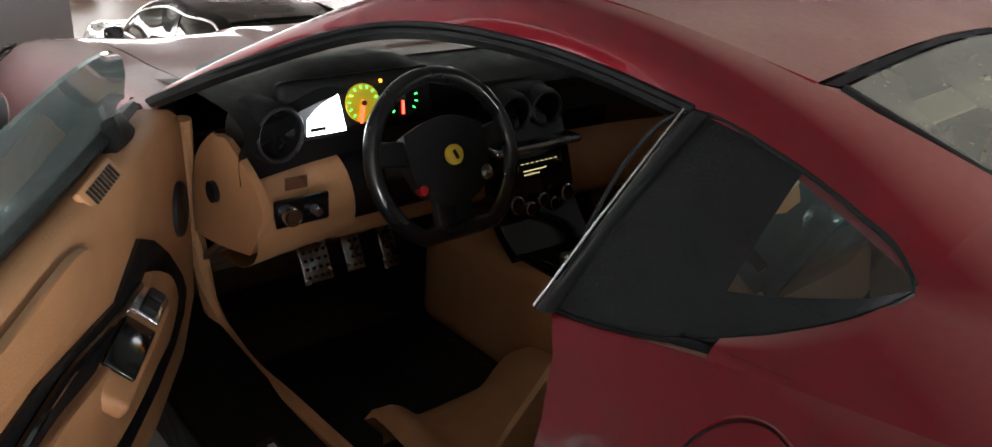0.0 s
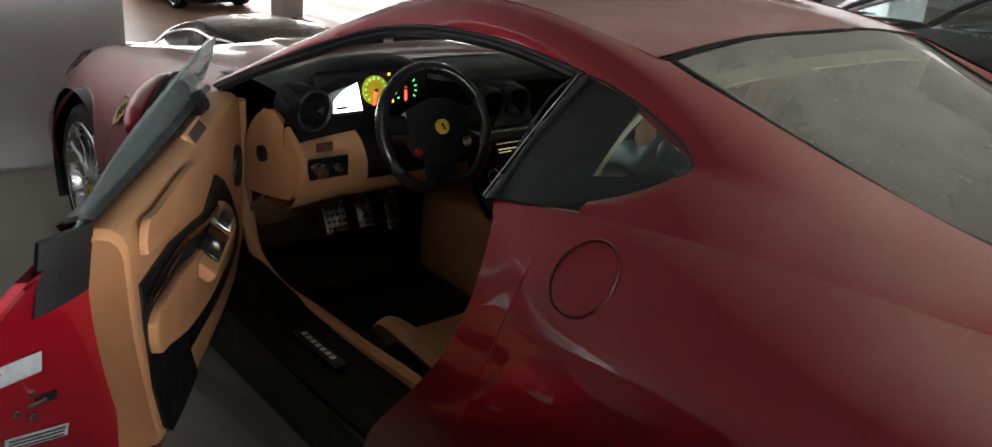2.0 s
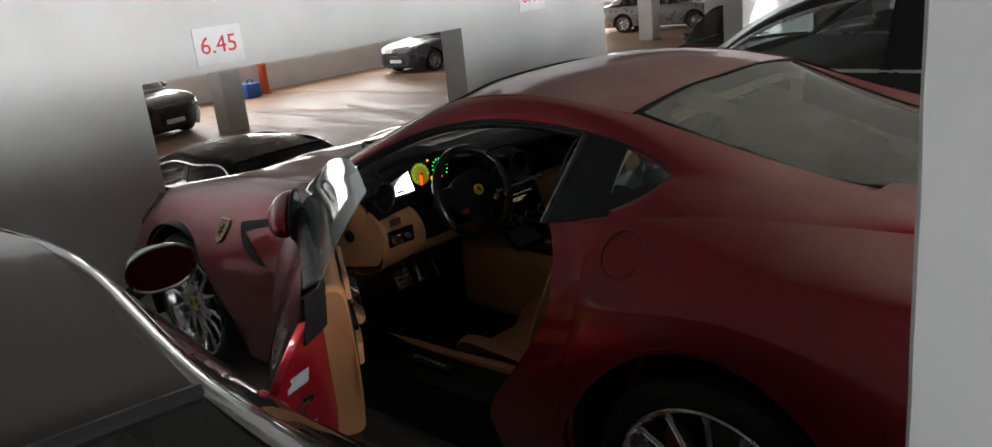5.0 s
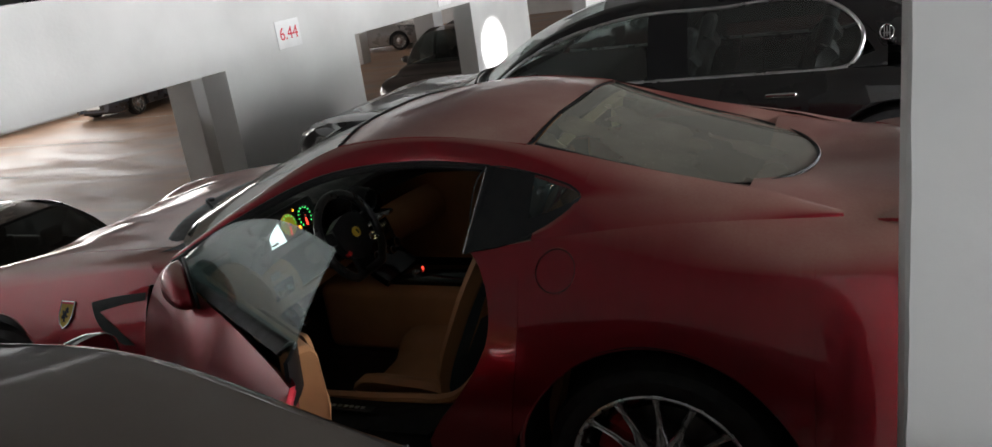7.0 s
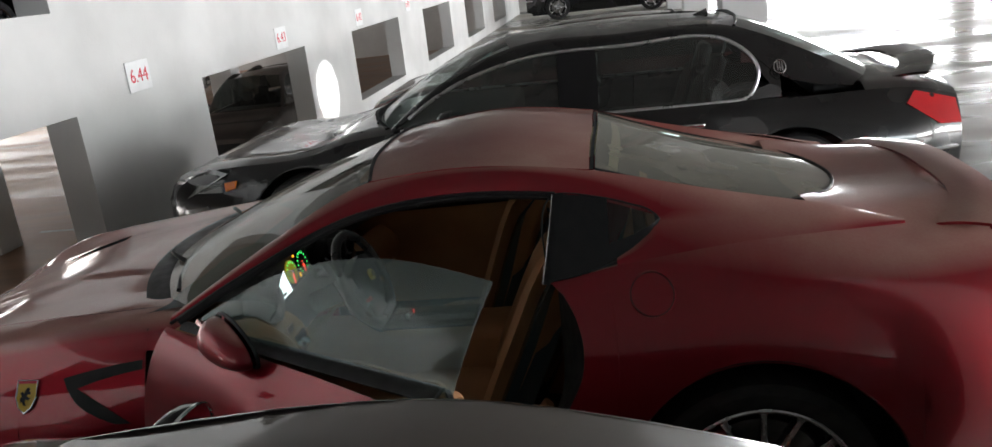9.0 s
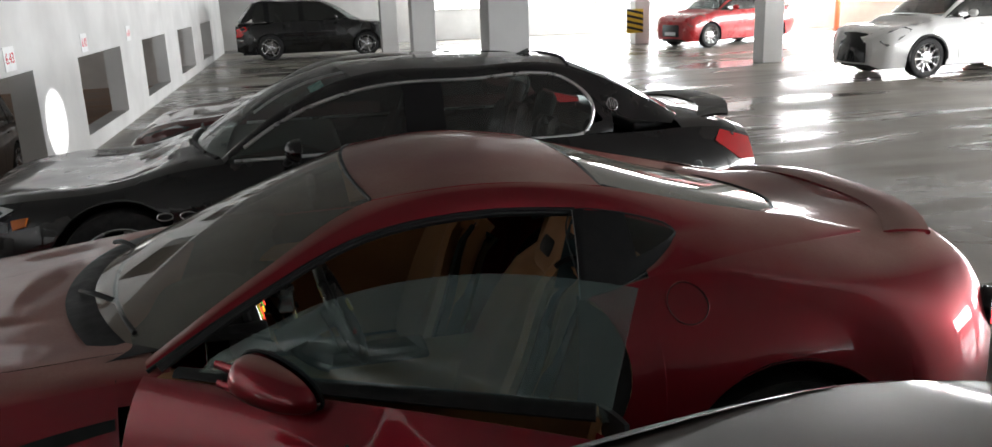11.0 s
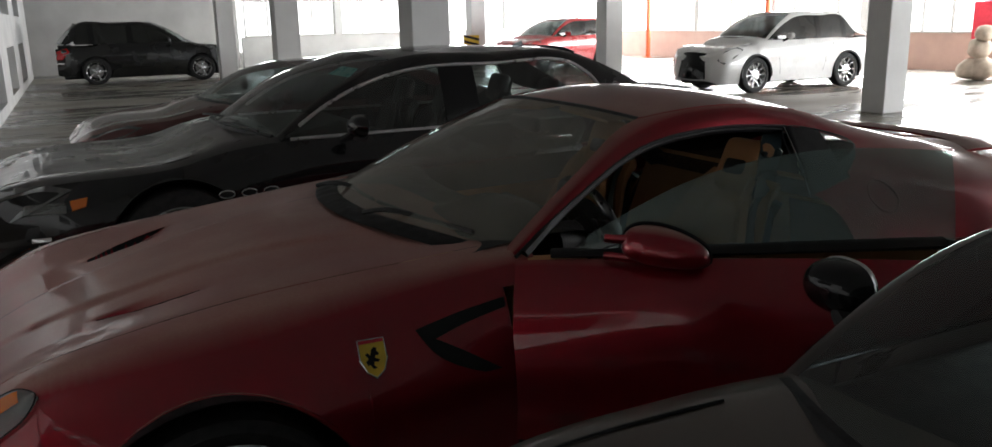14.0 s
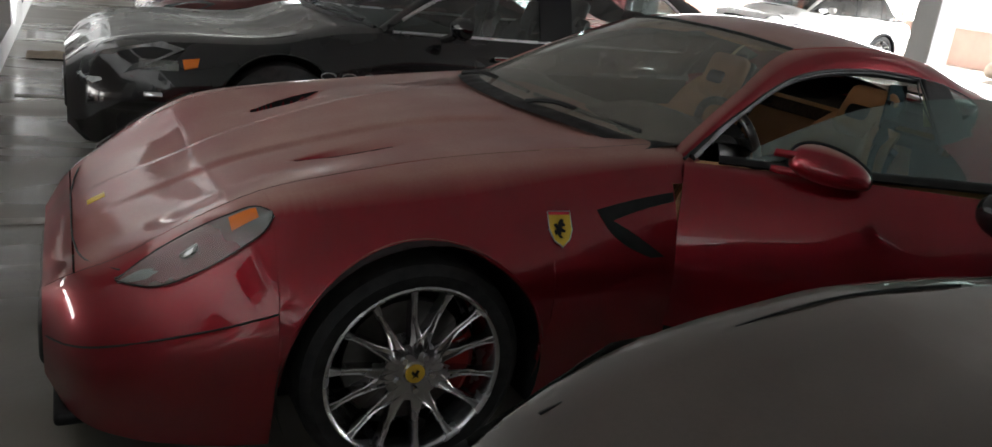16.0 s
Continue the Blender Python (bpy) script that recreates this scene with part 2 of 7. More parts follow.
REVDIAL = material("lit_yellow_dial", (0.6, 0.5, 0.02), 0.4, 0, 0.1, 15, emit=0.1)
GREENLIT = material("lit_green_marks", (0.05, 0.8, 0.15), 0.4, 0, 0.1, 10, emit=1.0)
REDLIT = material("lit_red_needle", (1.0, 0.05, 0.03), 0.4, 0, 0.1, 10, emit=1.6)
ORANGELIT = material("lit_orange", (1.0, 0.4, 0.02), 0.4, 0, 0.1, 10, emit=1.2)
YELLIT = material("lit_radio_marks", (0.9, 0.78, 0.4), 0.4, 0, 0.1, 10, emit=0.3)
DAYSKY = material("outdoor_glare", (1.0, 1.0, 1.0), 1.0, 0, 0.0, 0.3, emit=1.6)


def floor_material(name, c1, c2, stain, wet):
    m = material(name, c1, 0.5, 0, 0.3, 0.7, bump=0.3, bscale=30, color2=c2, rvar=0.2)
    n, l = m.node_tree.nodes, m.node_tree.links
    b = n["Principled BSDF"]
    b.inputs["Specular IOR Level"].default_value = 0.35
    tc, mp = n.new("ShaderNodeTexCoord"), n.new("ShaderNodeMapping")
    mp.inputs["Scale"].default_value = (0.25, 0.9, 1)
    l.new(tc.outputs["Object"], mp.inputs[0])
    nz = n.new("ShaderNodeTexNoise")
    nz.inputs["Scale"].default_value, nz.inputs["Detail"].default_value, nz.inputs["Distortion"].default_value = 1.0, 9.0, 1.2
    l.new(mp.outputs[0], nz.inputs["Vector"])
    r = n.new("ShaderNodeMapRange")
    r.inputs[1].default_value, r.inputs[2].default_value = 0.45, 0.62
    l.new(nz.outputs["Fac"], r.inputs[0])
    mx = n.new("ShaderNodeMixRGB")
    mx.inputs[2].default_value = (*stain, 1)
    old = b.inputs["Base Color"].links[0].from_socket
    l.new(old, mx.inputs[1])
    l.new(r.outputs[0], mx.inputs[0])
    l.new(mx.outputs[0], b.inputs["Base Color"])
    r2 = n.new("ShaderNodeMapRange")
    r2.inputs[1].default_value, r2.inputs[2].default_value, r2.inputs[3].default_value, r2.inputs[4].default_value = 0.35, 0.6, 0.55, wet
    l.new(nz.outputs["Fac"], r2.inputs[0])
    l.new(r2.outputs[0], b.inputs["Roughness"])
    return m


FLOOR = floor_material("polished_concrete", (0.31, 0.288, 0.25), (0.235, 0.217, 0.185), (0.15, 0.138, 0.117), 0.16)
FLOORLOW = floor_material("brown_concrete", (0.44, 0.28, 0.19), (0.34, 0.215, 0.145), (0.25, 0.155, 0.1), 0.35)


# ---- mesh helpers ----
def mesh_from(name, verts, faces, mat, smooth=True, angle=40):
    me = bpy.data.meshes.new(name)
    me.from_pydata([tuple(v) for v in verts], [], faces)
    me.materials.append(mat)
    if smooth:
        me.shade_smooth()
        me.set_sharp_from_angle(angle=radians(angle))
    me.update()
    return me


def part(name, bm, mat, parent=None, label="", smooth=True, angle=40):
    """One mesh object from a bmesh or a (verts, faces) pair, under its thing."""
    if isinstance(bm, tuple):
        me = mesh_from(name, bm[0], bm[1], mat, smooth, angle)
    else:
        me = bpy.data.meshes.new(name)
        bmesh.ops.recalc_face_normals(bm, faces=bm.faces)
        bm.to_mesh(me)
        bm.free()
        me.materials.append(mat)
        if smooth:
            me.shade_smooth()
            me.set_sharp_from_angle(angle=radians(angle))
    ob = new(name, me)
    ob.parent = parent
    if label:
        ob["label"] = label
    return ob


def thing(name, m, label, category, group="", kind=""):
    ob = new(name)
    ob.empty_display_size = 0.1
    ob.matrix_basis = m
    return tagged(ob, label, category, group, kind)


def box(x0, x1, y0, y1, z0, z1, bevel=0.0, seg=2):
    bm = bmesh.new()
    bmesh.ops.create_cube(bm, size=1)
    bmesh.ops.scale(bm, vec=(x1 - x0, y1 - y0, z1 - z0), verts=bm.verts)
    bmesh.ops.translate(bm, vec=((x0 + x1) / 2, (y0 + y1) / 2, (z0 + z1) / 2), verts=bm.verts)
    if bevel:
        bmesh.ops.bevel(bm, geom=bm.edges[:], offset=bevel, segments=seg, profile=0.5, affect="EDGES")
    return bm


def moved(bm, m):
    bmesh.ops.transform(bm, matrix=m, verts=bm.verts)
    return bm


def cyl(r, depth, seg=24, r2=None, bevel=0.0):
    """A cylinder along z, centred, with optional rounded rims."""
    bm = bmesh.new()
    bmesh.ops.create_cone(bm, cap_ends=True, segments=seg, radius1=r, radius2=r if r2 is None else r2, depth=depth)
    if bevel:
        bmesh.ops.bevel(bm, geom=[e for e in bm.edges if abs(e.verts[0].co.z - e.verts[1].co.z) < 1e-6], offset=bevel, segments=2, profile=0.5, affect="EDGES")
    return bm


def lathe(profile, seg=48):
    """Revolves (radius, height) pairs round z."""
    vs, fs, k = [], [], len(profile)
    for i in range(seg):
        a = 2 * math.pi * i / seg
        vs += [(r * math.cos(a), r * math.sin(a), h) for r, h in profile]
    for i in range(seg):
        j = (i + 1) % seg
        fs += [(i * k + a, j * k + a, j * k + a + 1, i * k + a + 1) for a in range(k - 1)]
    return vs, fs


def rounded(x0, x1, y0, y1, z0, z1, r=0.04):
    return box(x0, x1, y0, y1, z0, z1, r, 3)


def spline(pts, n):
    """n points of a smooth curve through the given ones, evenly over their chord length."""
    p = np.array(pts, float)
    if len(p) == 2:
        return p[0] + np.linspace(0, 1, n)[:, None] * (p[1] - p[0])
    d = np.r_[0, np.cumsum(np.linalg.norm(np.diff(p, axis=0), axis=1))]
    m = np.empty_like(p)
    h = np.diff(d)[:, None]
    s = np.diff(p, axis=0) / h
    m[1:-1] = (s[:-1] * h[1:] + s[1:] * h[:-1]) / (h[:-1] + h[1:])
    m[0], m[-1] = 1.5 * s[0] - 0.5 * m[1], 1.5 * s[-1] - 0.5 * m[-2]
    t = np.linspace(0, d[-1], n)
    k = np.clip(np.searchsorted(d, t, "right") - 1, 0, len(h) - 1)
    u = ((t - d[k]) / h[k, 0])[:, None]
    return (2 * u**3 - 3 * u**2 + 1) * p[k] + (u**3 - 2 * u**2 + u) * h[k] * m[k] + (3 * u**2 - 2 * u**3) * p[k + 1] + (u**3 - u**2) * h[k] * m[k + 1]


def grid(P, flip=False):
    """Verts and faces of an (n, m, 3) array of points."""
    n, m = P.shape[:2]
    fs = [(i * m + j, i * m + j + 1, (i + 1) * m + j + 1, (i + 1) * m + j) for i in range(n - 1) for j in range(m - 1)]
    return P.reshape(-1, 3), [f[::-1] for f in fs] if flip else fs


def thick(P, t, flip=False):
    """A sheet of an (n, m, 3) array of points with thickness t towards the back of its faces."""
    n, m = P.shape[:2]
    nu, nv = np.gradient(P, axis=0), np.gradient(P, axis=1)
    nr = np.cross(nu, nv)
    nr /= np.linalg.norm(nr, axis=2, keepdims=True) + 1e-9
    Q = P + nr * t
    v = np.concatenate([P.reshape(-1, 3), Q.reshape(-1, 3)])
    k = n * m
    fs = [(i * m + j, (i + 1) * m + j, (i + 1) * m + j + 1, i * m + j + 1) for i in range(n - 1) for j in range(m - 1)]
    gs = [tuple(k + a for a in f[::-1]) for f in fs]
    ring = [(0, j) for j in range(m)] + [(i, m - 1) for i in range(1, n)] + [(n - 1, j) for j in range(m - 2, -1, -1)] + [(i, 0) for i in range(n - 2, 0, -1)]
    r = [i * m + j for i, j in ring]
    rs = [(r[a], r[(a + 1) % len(r)], k + r[(a + 1) % len(r)], k + r[a]) for a in range(len(r))]
    fs = fs + gs + rs
    return v, [f[::-1] for f in fs] if flip else fs


def ruled(A, B, n, m, bulge=0.0, out=(0, 0, 1)):
    """An (n, m, 3) sheet between two curves of matched points, swelling outwards in the middle."""
    a, b = spline(A, n), spline(B, n)
    w = np.linspace(0, 1, m)[None, :, None]
    return a[:, None] * (1 - w) + b[:, None] * w + bulge * (4 * w * (1 - w)) * np.array(out, float)


def coons(c0, c1, d0, d1, n, m):
    """A sheet in four curves: c0 and c1 run along u, d0 and d1 along v and join their ends."""
    c0, c1, d0, d1 = spline(c0, n), spline(c1, n), spline(d0, m), spline(d1, m)
    u, v = np.linspace(0, 1, n)[:, None, None], np.linspace(0, 1, m)[None, :, None]
    s = (1 - v) * c0[:, None] + v * c1[:, None] + (1 - u) * d0[None] + u * d1[None]
    return s - ((1 - u) * (1 - v) * c0[0] + u * (1 - v) * c0[-1] + (1 - u) * v * c1[0] + u * v * c1[-1])


def tube(pts, r, n=24, seg=6, closed=False, smooth=True):
    """A round bar along a smooth curve."""
    p = spline(list(pts) + [pts[0]] if closed else pts, n) if smooth else np.array(pts, float)
    n = len(p)
    t = np.gradient(p, axis=0)
    t /= np.linalg.norm(t, axis=1, keepdims=True) + 1e-9
    up = np.array([0.13, 0.21, 0.97])
    a = np.cross(t, up)
    a /= np.linalg.norm(a, axis=1, keepdims=True) + 1e-9
    b = np.cross(t, a)
    ang = np.linspace(0, 2 * np.pi, seg, endpoint=False)
    V = p[:, None] + r * (np.cos(ang)[None, :, None] * a[:, None] + np.sin(ang)[None, :, None] * b[:, None])
    fs = [(i * seg + j, i * seg + (j + 1) % seg, (i + 1) * seg + (j + 1) % seg, (i + 1) * seg + j) for i in range(n - 1) for j in range(seg)]
    if not closed:
        fs += [tuple(range(seg))[::-1], tuple((n - 1) * seg + j for j in range(seg))]
    return V.reshape(-1, 3), fs


def plate(outline, depth, axis="z"):
    """A flat plate from an outline of 2D points, pushed out by depth."""
    k = len(outline)
    put = {"z": lambda a, b, c: (a, b, c), "y": lambda a, b, c: (a, c, b), "x": lambda a, b, c: (c, a, b)}[axis]
    vs = [put(a, b, 0) for a, b in outline] + [put(a, b, depth) for a, b in outline]
    fs = [tuple(range(k))[::-1], tuple(range(k, 2 * k))] + [(i, (i + 1) % k, k + (i + 1) % k, k + i) for i in range(k)]
    bm = bmesh.new()
    bv = [bm.verts.new(v) for v in vs]
    for f in fs:
        bm.faces.new([bv[i] for i in f])
    return bm


def joined(*pieces):
    """One (verts, faces) pair out of several."""
    vs, fs = [], []
    for v, f in pieces:
        k = len(vs)
        vs += [tuple(p) for p in v]
        fs += [tuple(k + i for i in g) for g in f]
    return vs, fs


def flat(bm):
    """The (verts, faces) pair of a bmesh."""
    bm.verts.index_update()
    out = [tuple(v.co) for v in bm.verts], [tuple(v.index for v in f.verts) for f in bm.faces]
    bm.free()
    return out


def turned(vf, m):
    return [tuple(m @ Vector(v)) for v in vf[0]], vf[1]


def lettering(text, size, depth=0.002):
    """Flat letters in the built-in font, centred, in the xy plane, as (verts, faces)."""
    cu = bpy.data.curves.new("letters", "FONT")
    cu.body, cu.size, cu.extrude, cu.align_x, cu.align_y = text, size, depth, "CENTER", "CENTER"
    cu.resolution_u = 3
    ob = new("letters", cu)
    me = bpy.data.meshes.new_from_object(ob.evaluated_get(bpy.context.evaluated_depsgraph_get()))
    out = [tuple(v.co) for v in me.vertices], [tuple(p.vertices) for p in me.polygons]
    bpy.data.objects.remove(ob)
    bpy.data.meshes.remove(me)
    bpy.data.curves.remove(cu)
    return out


# ---- the garage ----
def slab(name, x0, x1, y0, y1, z0, z1, mat, label, category, bevel=0.0):
    ob = part(name, box(x0, x1, y0, y1, z0, z1, bevel), mat, smooth=False)
    return tagged(ob, label, category, kind="structure")


slab("floor", -20.0, 2.75, -31.0, 16.0, -0.2, 0.0, FLOOR, "worn grey concrete parking floor with damp glossy patches", "floor")
slab("floor_lower", 2.95, 21.0, -34.0, 10.0, -1.6, -1.4, FLOORLOW, "dusty brown concrete floor of the lower half level", "floor")
slab("ceiling", -20.0, 2.8, -31.0, 16.0, 2.7, 2.9, CEILP, "pale painted concrete ceiling slab", "ceiling")
slab("ceiling_lower", 2.98, 21.0, -34.0, 10.0, 1.25, 1.4, CEILP, "pale concrete slab over the lower half level", "ceiling")
slab("wall_lower_left", 2.95, 21.0, 10.0, 10.2, -1.4, 1.25, WALLP, "plain white painted wall of the lower level", "wall")
slab("wall_lower_end", 2.95, 21.0, -34.2, -34.0, -1.4, 1.25, WALLP, "plain pale end wall of the lower level", "wall")

# the dividing wall with its two rows of openings, turned a degree against the cars
WALLM = Matrix.Translation((2.835, 0, 0)) @ Matrix.Rotation(-0.0166, 4, "Z")
OPEN = [(0.28 - 4.65 * k, -2.44 - 4.65 * k) for k in range(-3, 6)]


def dividing_wall():
    bm = bmesh.new()
    ys = sorted({16.2, -29.5} | {y for o in OPEN for y in o})
    zs = [-1.4, 0.22, 1.23, 1.95, 2.62, 2.9]
    for a, b in zip(ys[:-1], ys[1:]):
        hole = any(abs(b - o[0]) < 1e-6 for o in OPEN)
        for k, (c, d) in enumerate(zip(zs[:-1], zs[1:])):
            if not (hole and k in (1, 3)):
                moved_box = box(0.0, 0.26, a, b, c, d)
                me = bpy.data.meshes.new("tmp")
                moved_box.to_mesh(me)
                moved_box.free()
                bm.from_mesh(me)
                bpy.data.meshes.remove(me)
    bmesh.ops.remove_doubles(bm, verts=bm.verts, dist=0.0005)
    seen = {}
    for f in bm.faces:
        seen.setdefault(tuple(round(c, 3) for c in f.calc_center_median()), []).append(f)
    bmesh.ops.delete(bm, geom=[f for fs in seen.values() if len(fs) > 1 for f in fs], context="FACES")
    ob = part("wall_dividing", bm, WALLP, smooth=False)
    ob.matrix_basis = WALLM
    return tagged(ob, "white painted concrete dividing wall with rectangular openings between piers", "wall", kind="structure")


dividing_wall()


def bay_sign(text, y):
    t = thing("bay_sign", WALLM @ Matrix.Translation((-0.006, y, 1.395)), "white bay number sign with red digits on the wall", "sign", "bay signs")
    part("board", box(-0.004, 0.004, -0.17, 0.17, -0.12, 0.12, 0.002, 1), SIGNW, t)
    m = Matrix.Translation((-0.0055, 0, 0)) @ Matrix(((0, 0, 1, 0), (-1, 0, 0, 0), (0, 1, 0, 0), (0, 0, 0, 1)))
    part("digits", turned(lettering(text, 0.155, 0.001), m), SIGNR, t, "red digits", smooth=False)


for k, text in enumerate(("6.45", "6.44", "6.43", "6.42", "6.41")):
    bay_sign(text, -0.27 - 3.06 * k)

# upper half level behind the wall
slab("floor_upper", 3.1, 21.0, -34.0, 10.0, 1.42, 1.5, FLOORLOW, "concrete floor of the upper half level", "floor")
slab("wall_upper", 12.0, 12.2, -34.0, 10.0, 1.5, 4.0, WALLP, "plain pale wall of the upper half level", "wall")
# unseen slab and walls, added to shut sky light out of the upper openings
slab("sky_cover_upper", 3.12, 12.2, -34.0, 10.0, 4.0, 4.15, CEILP, "unseen pale slab added to keep sky light off the upper half level", "ceiling")
slab("wall_upper_left", 3.1, 12.0, 10.0, 10.2, 1.5, 4.0, WALLP, "unseen plain end wall added to close the upper half level", "wall")
slab("wall_upper_right", 3.1, 12.0, -34.2, -34.0, 1.5, 4.0, WALLP, "unseen plain end wall added to close the upper half level", "wall")
slab("parapet_upper", 2.92, 3.1, -34.0, 16.0, 2.91, 4.0, WALLP, "unseen plain wall added over the dividing wall against sky light", "wall")


# outer walls with window bands
def window_band(name, m, length, z0, z1, ztop, zfloor, mat, pitch, label, nmull=4):
    """A parapet with a glazed band between piers; local x runs along the wall, y to the outside."""
    w = part("wall_" + name, joined(flat(box(0, length, 0, 0.25, zfloor, z0)), flat(box(0, length, 0, 0.25, z1, ztop))), mat, smooth=False)
    w.matrix_basis = m
    tagged(w, label, "wall", kind="structure")
    n = int(length // pitch)
    for k in range(n):
        a, b = k * pitch, (k + 1) * pitch
        t = thing("window_band", m @ Matrix.Translation((a, 0, 0)), "bright white-framed garage window over a parapet", "window", "garage windows", "structure")
        part("pier", box(-0.12, 0.12, 0.02, 0.22, z0 + 0.004, z1 - 0.004), WALLP, t, smooth=False)
        part("frame", joined(*[flat(box(x - 0.03, x + 0.03, 0.08, 0.14, z0 + 0.05, z1 - 0.05)) for x in np.linspace(0.16, pitch - 0.16, nmull + 1)], flat(box(0.13, pitch - 0.13, 0.08, 0.14, z0 + 0.006, z0 + 0.05)), flat(box(0.13, pitch - 0.13, 0.08, 0.14, z1 - 0.05, z1 - 0.006))), FRAMEP, t, smooth=False)
        part("sill", box(0.125, pitch - 0.125, -0.04, 0.24, z0 + 0.003, z0 + 0.03), FRAMEP, t, smooth=False)
    b = part("backdrop", grid(np.array([[(-1.0, 0.9, z0 - 0.6), (-1.0, 0.9, z1 + 0.6)], [(length + 1, 0.9, z0 - 0.6), (length + 1, 0.9, z1 + 0.6)]])), DAYSKY, smooth=False)
    b.matrix_basis = m
    tagged(b, "white overcast glare outside the windows", "backdrop", kind="structure")


window_band("back", pose(-20.0, 15.8, 0, 0, 0, -90) @ Matrix.Scale(-1, 4, (0, 1, 0)), 46.8, 1.0, 2.45, 2.7, 0.0, PINKP, 3.9, "parapet wall in faded pinkish paint under a window band")
window_band("side", pose(-20.0, -31.0, 0) @ Matrix.Scale(-1, 4, (0, 1, 0)), 15.2, 1.12, 2.45, 2.7, 0.0, WALLP, 3.8, "white parapet wall under a window band")
slab("wall_side_solid", -4.68, 2.9, -31.25, -31.0, 0.0, 2.7, WALLP, "plain white painted end wall behind the parked cars", "wall")
slab("wall_left_solid", -8.48, 2.9, 16.0, 16.25, 0.0, 2.7, WALLP, "plain white painted end wall", "wall")
# unseen glowing windows, added to go with the left fill light
window_band("left", pose(-8.6, 16.0, 0, 0, 0, 180) @ Matrix.Scale(-1, 4, (0, 1, 0)), 11.4, 1.0, 2.45, 2.7, 0.0, WALLP, 3.8, "white parapet wall under a window band")
window_band("lower", pose(21.0, -34.0, 0, 0, 0, 90) @ Matrix.Scale(-1, 4, (0, 1, 0)), 44.0, -0.42, 1.0, 1.25, -1.4, WALLP, 4.0, "white parapet wall of the lower level")


def column(x, y, w, d, z0, z1, label="white painted square concrete column with chipped paint"):
    ob = part("column", box(x - w / 2, x + w / 2, y - d / 2, y + d / 2, z0, z1, 0.012, 1), WALLP, smooth=False)
    return tagged(ob, label, "column", "garage columns", "structure")


def worn_column(x, y, w, d, h):
    """A column whose plaster edges wander and are chipped here and there."""
    prof = [(-w / 2, -d / 2), (w / 2, -d / 2), (w / 2, d / 2), (-w / 2, d / 2)]
    rows = []
    for z in np.linspace(0, h, 136):
        r = []
        for k, (a, b) in enumerate(prof):
            c = 0.007 + 0.004 * noise.noise(Vector((z * 9, k * 7.3, 0))) + 0.012 * max(0.0, noise.noise(Vector((z * 5, k * 3.1, 4.0))) - 0.42)
            o = 0.003 * noise.noise(Vector((z * 2.1, k * 5.7, 9.0)))
            sa, sb = (1 if a > 0 else -1), (1 if b > 0 else -1)
            e1, e2 = (a + o, b - sb * c), (a - sa * c, b + o)
            r += [e2, e1] if k in (1, 3) else [e1, e2]
        rows.append([(p, q, z) for p, q in r] + [(r[0][0], r[0][1], z)])
    ob = part("column", grid(np.array(rows)), WALLP, smooth=False)
    ob.matrix_basis = Matrix.Translation((x, y, 0))
    return tagged(ob, "white painted square concrete column with chipped uneven edges", "column", "garage columns", "structure")


worn_column(-2.259, 1.24, 0.52, 0.4, 2.7)
for x, y in ((-2.5, -7.1), (-2.75, -15.4), (-2.95, -23.7), (-10.2, 1.6), (-10.5, -6.8), (-10.85, -15.3), (-11.1, -23.6)):
    column(x, y, 0.5, 0.45, 0.0, 2.7)
for x, y in ((15.6, -7.3), (15.3, 1.1), (8.5, -8.1), (8.2, -16.4), (14.1, -22.3), (15.0, -15.7), (8.7, 0.3)):
    column(x, y, 0.55, 0.5, -1.4, 1.25)


def floor_line(x0, y0, x1, y1, z, w=0.1):
    d = Vector((x1 - x0, y1 - y0, 0))
    nrm = Vector((-d.y, d.x, 0)).normalized() * w / 2
    a, b = Vector((x0, y0, z)), Vector((x1, y1, z))
    ob = part("bay_line", ([a - nrm, b - nrm, b + nrm, a + nrm], [(0, 1, 2, 3)]), LINEP, smooth=False)
    return tagged(ob, "worn pale painted parking bay line", "marking", "bay lines", "structure")


for k in range(8):
    floor_line(2.6, 1.55 - 3.06 * k, -2.4, 1.55 - 3.06 * k, 0.004)
for k in range(9):
    floor_line(3.4, 3.0 - 3.0 * k, 8.4, 3.0 - 3.0 * k, -1.396)
    floor_line(14.6, 3.0 - 3.0 * k, 20.0, 3.0 - 3.0 * k, -1.396)


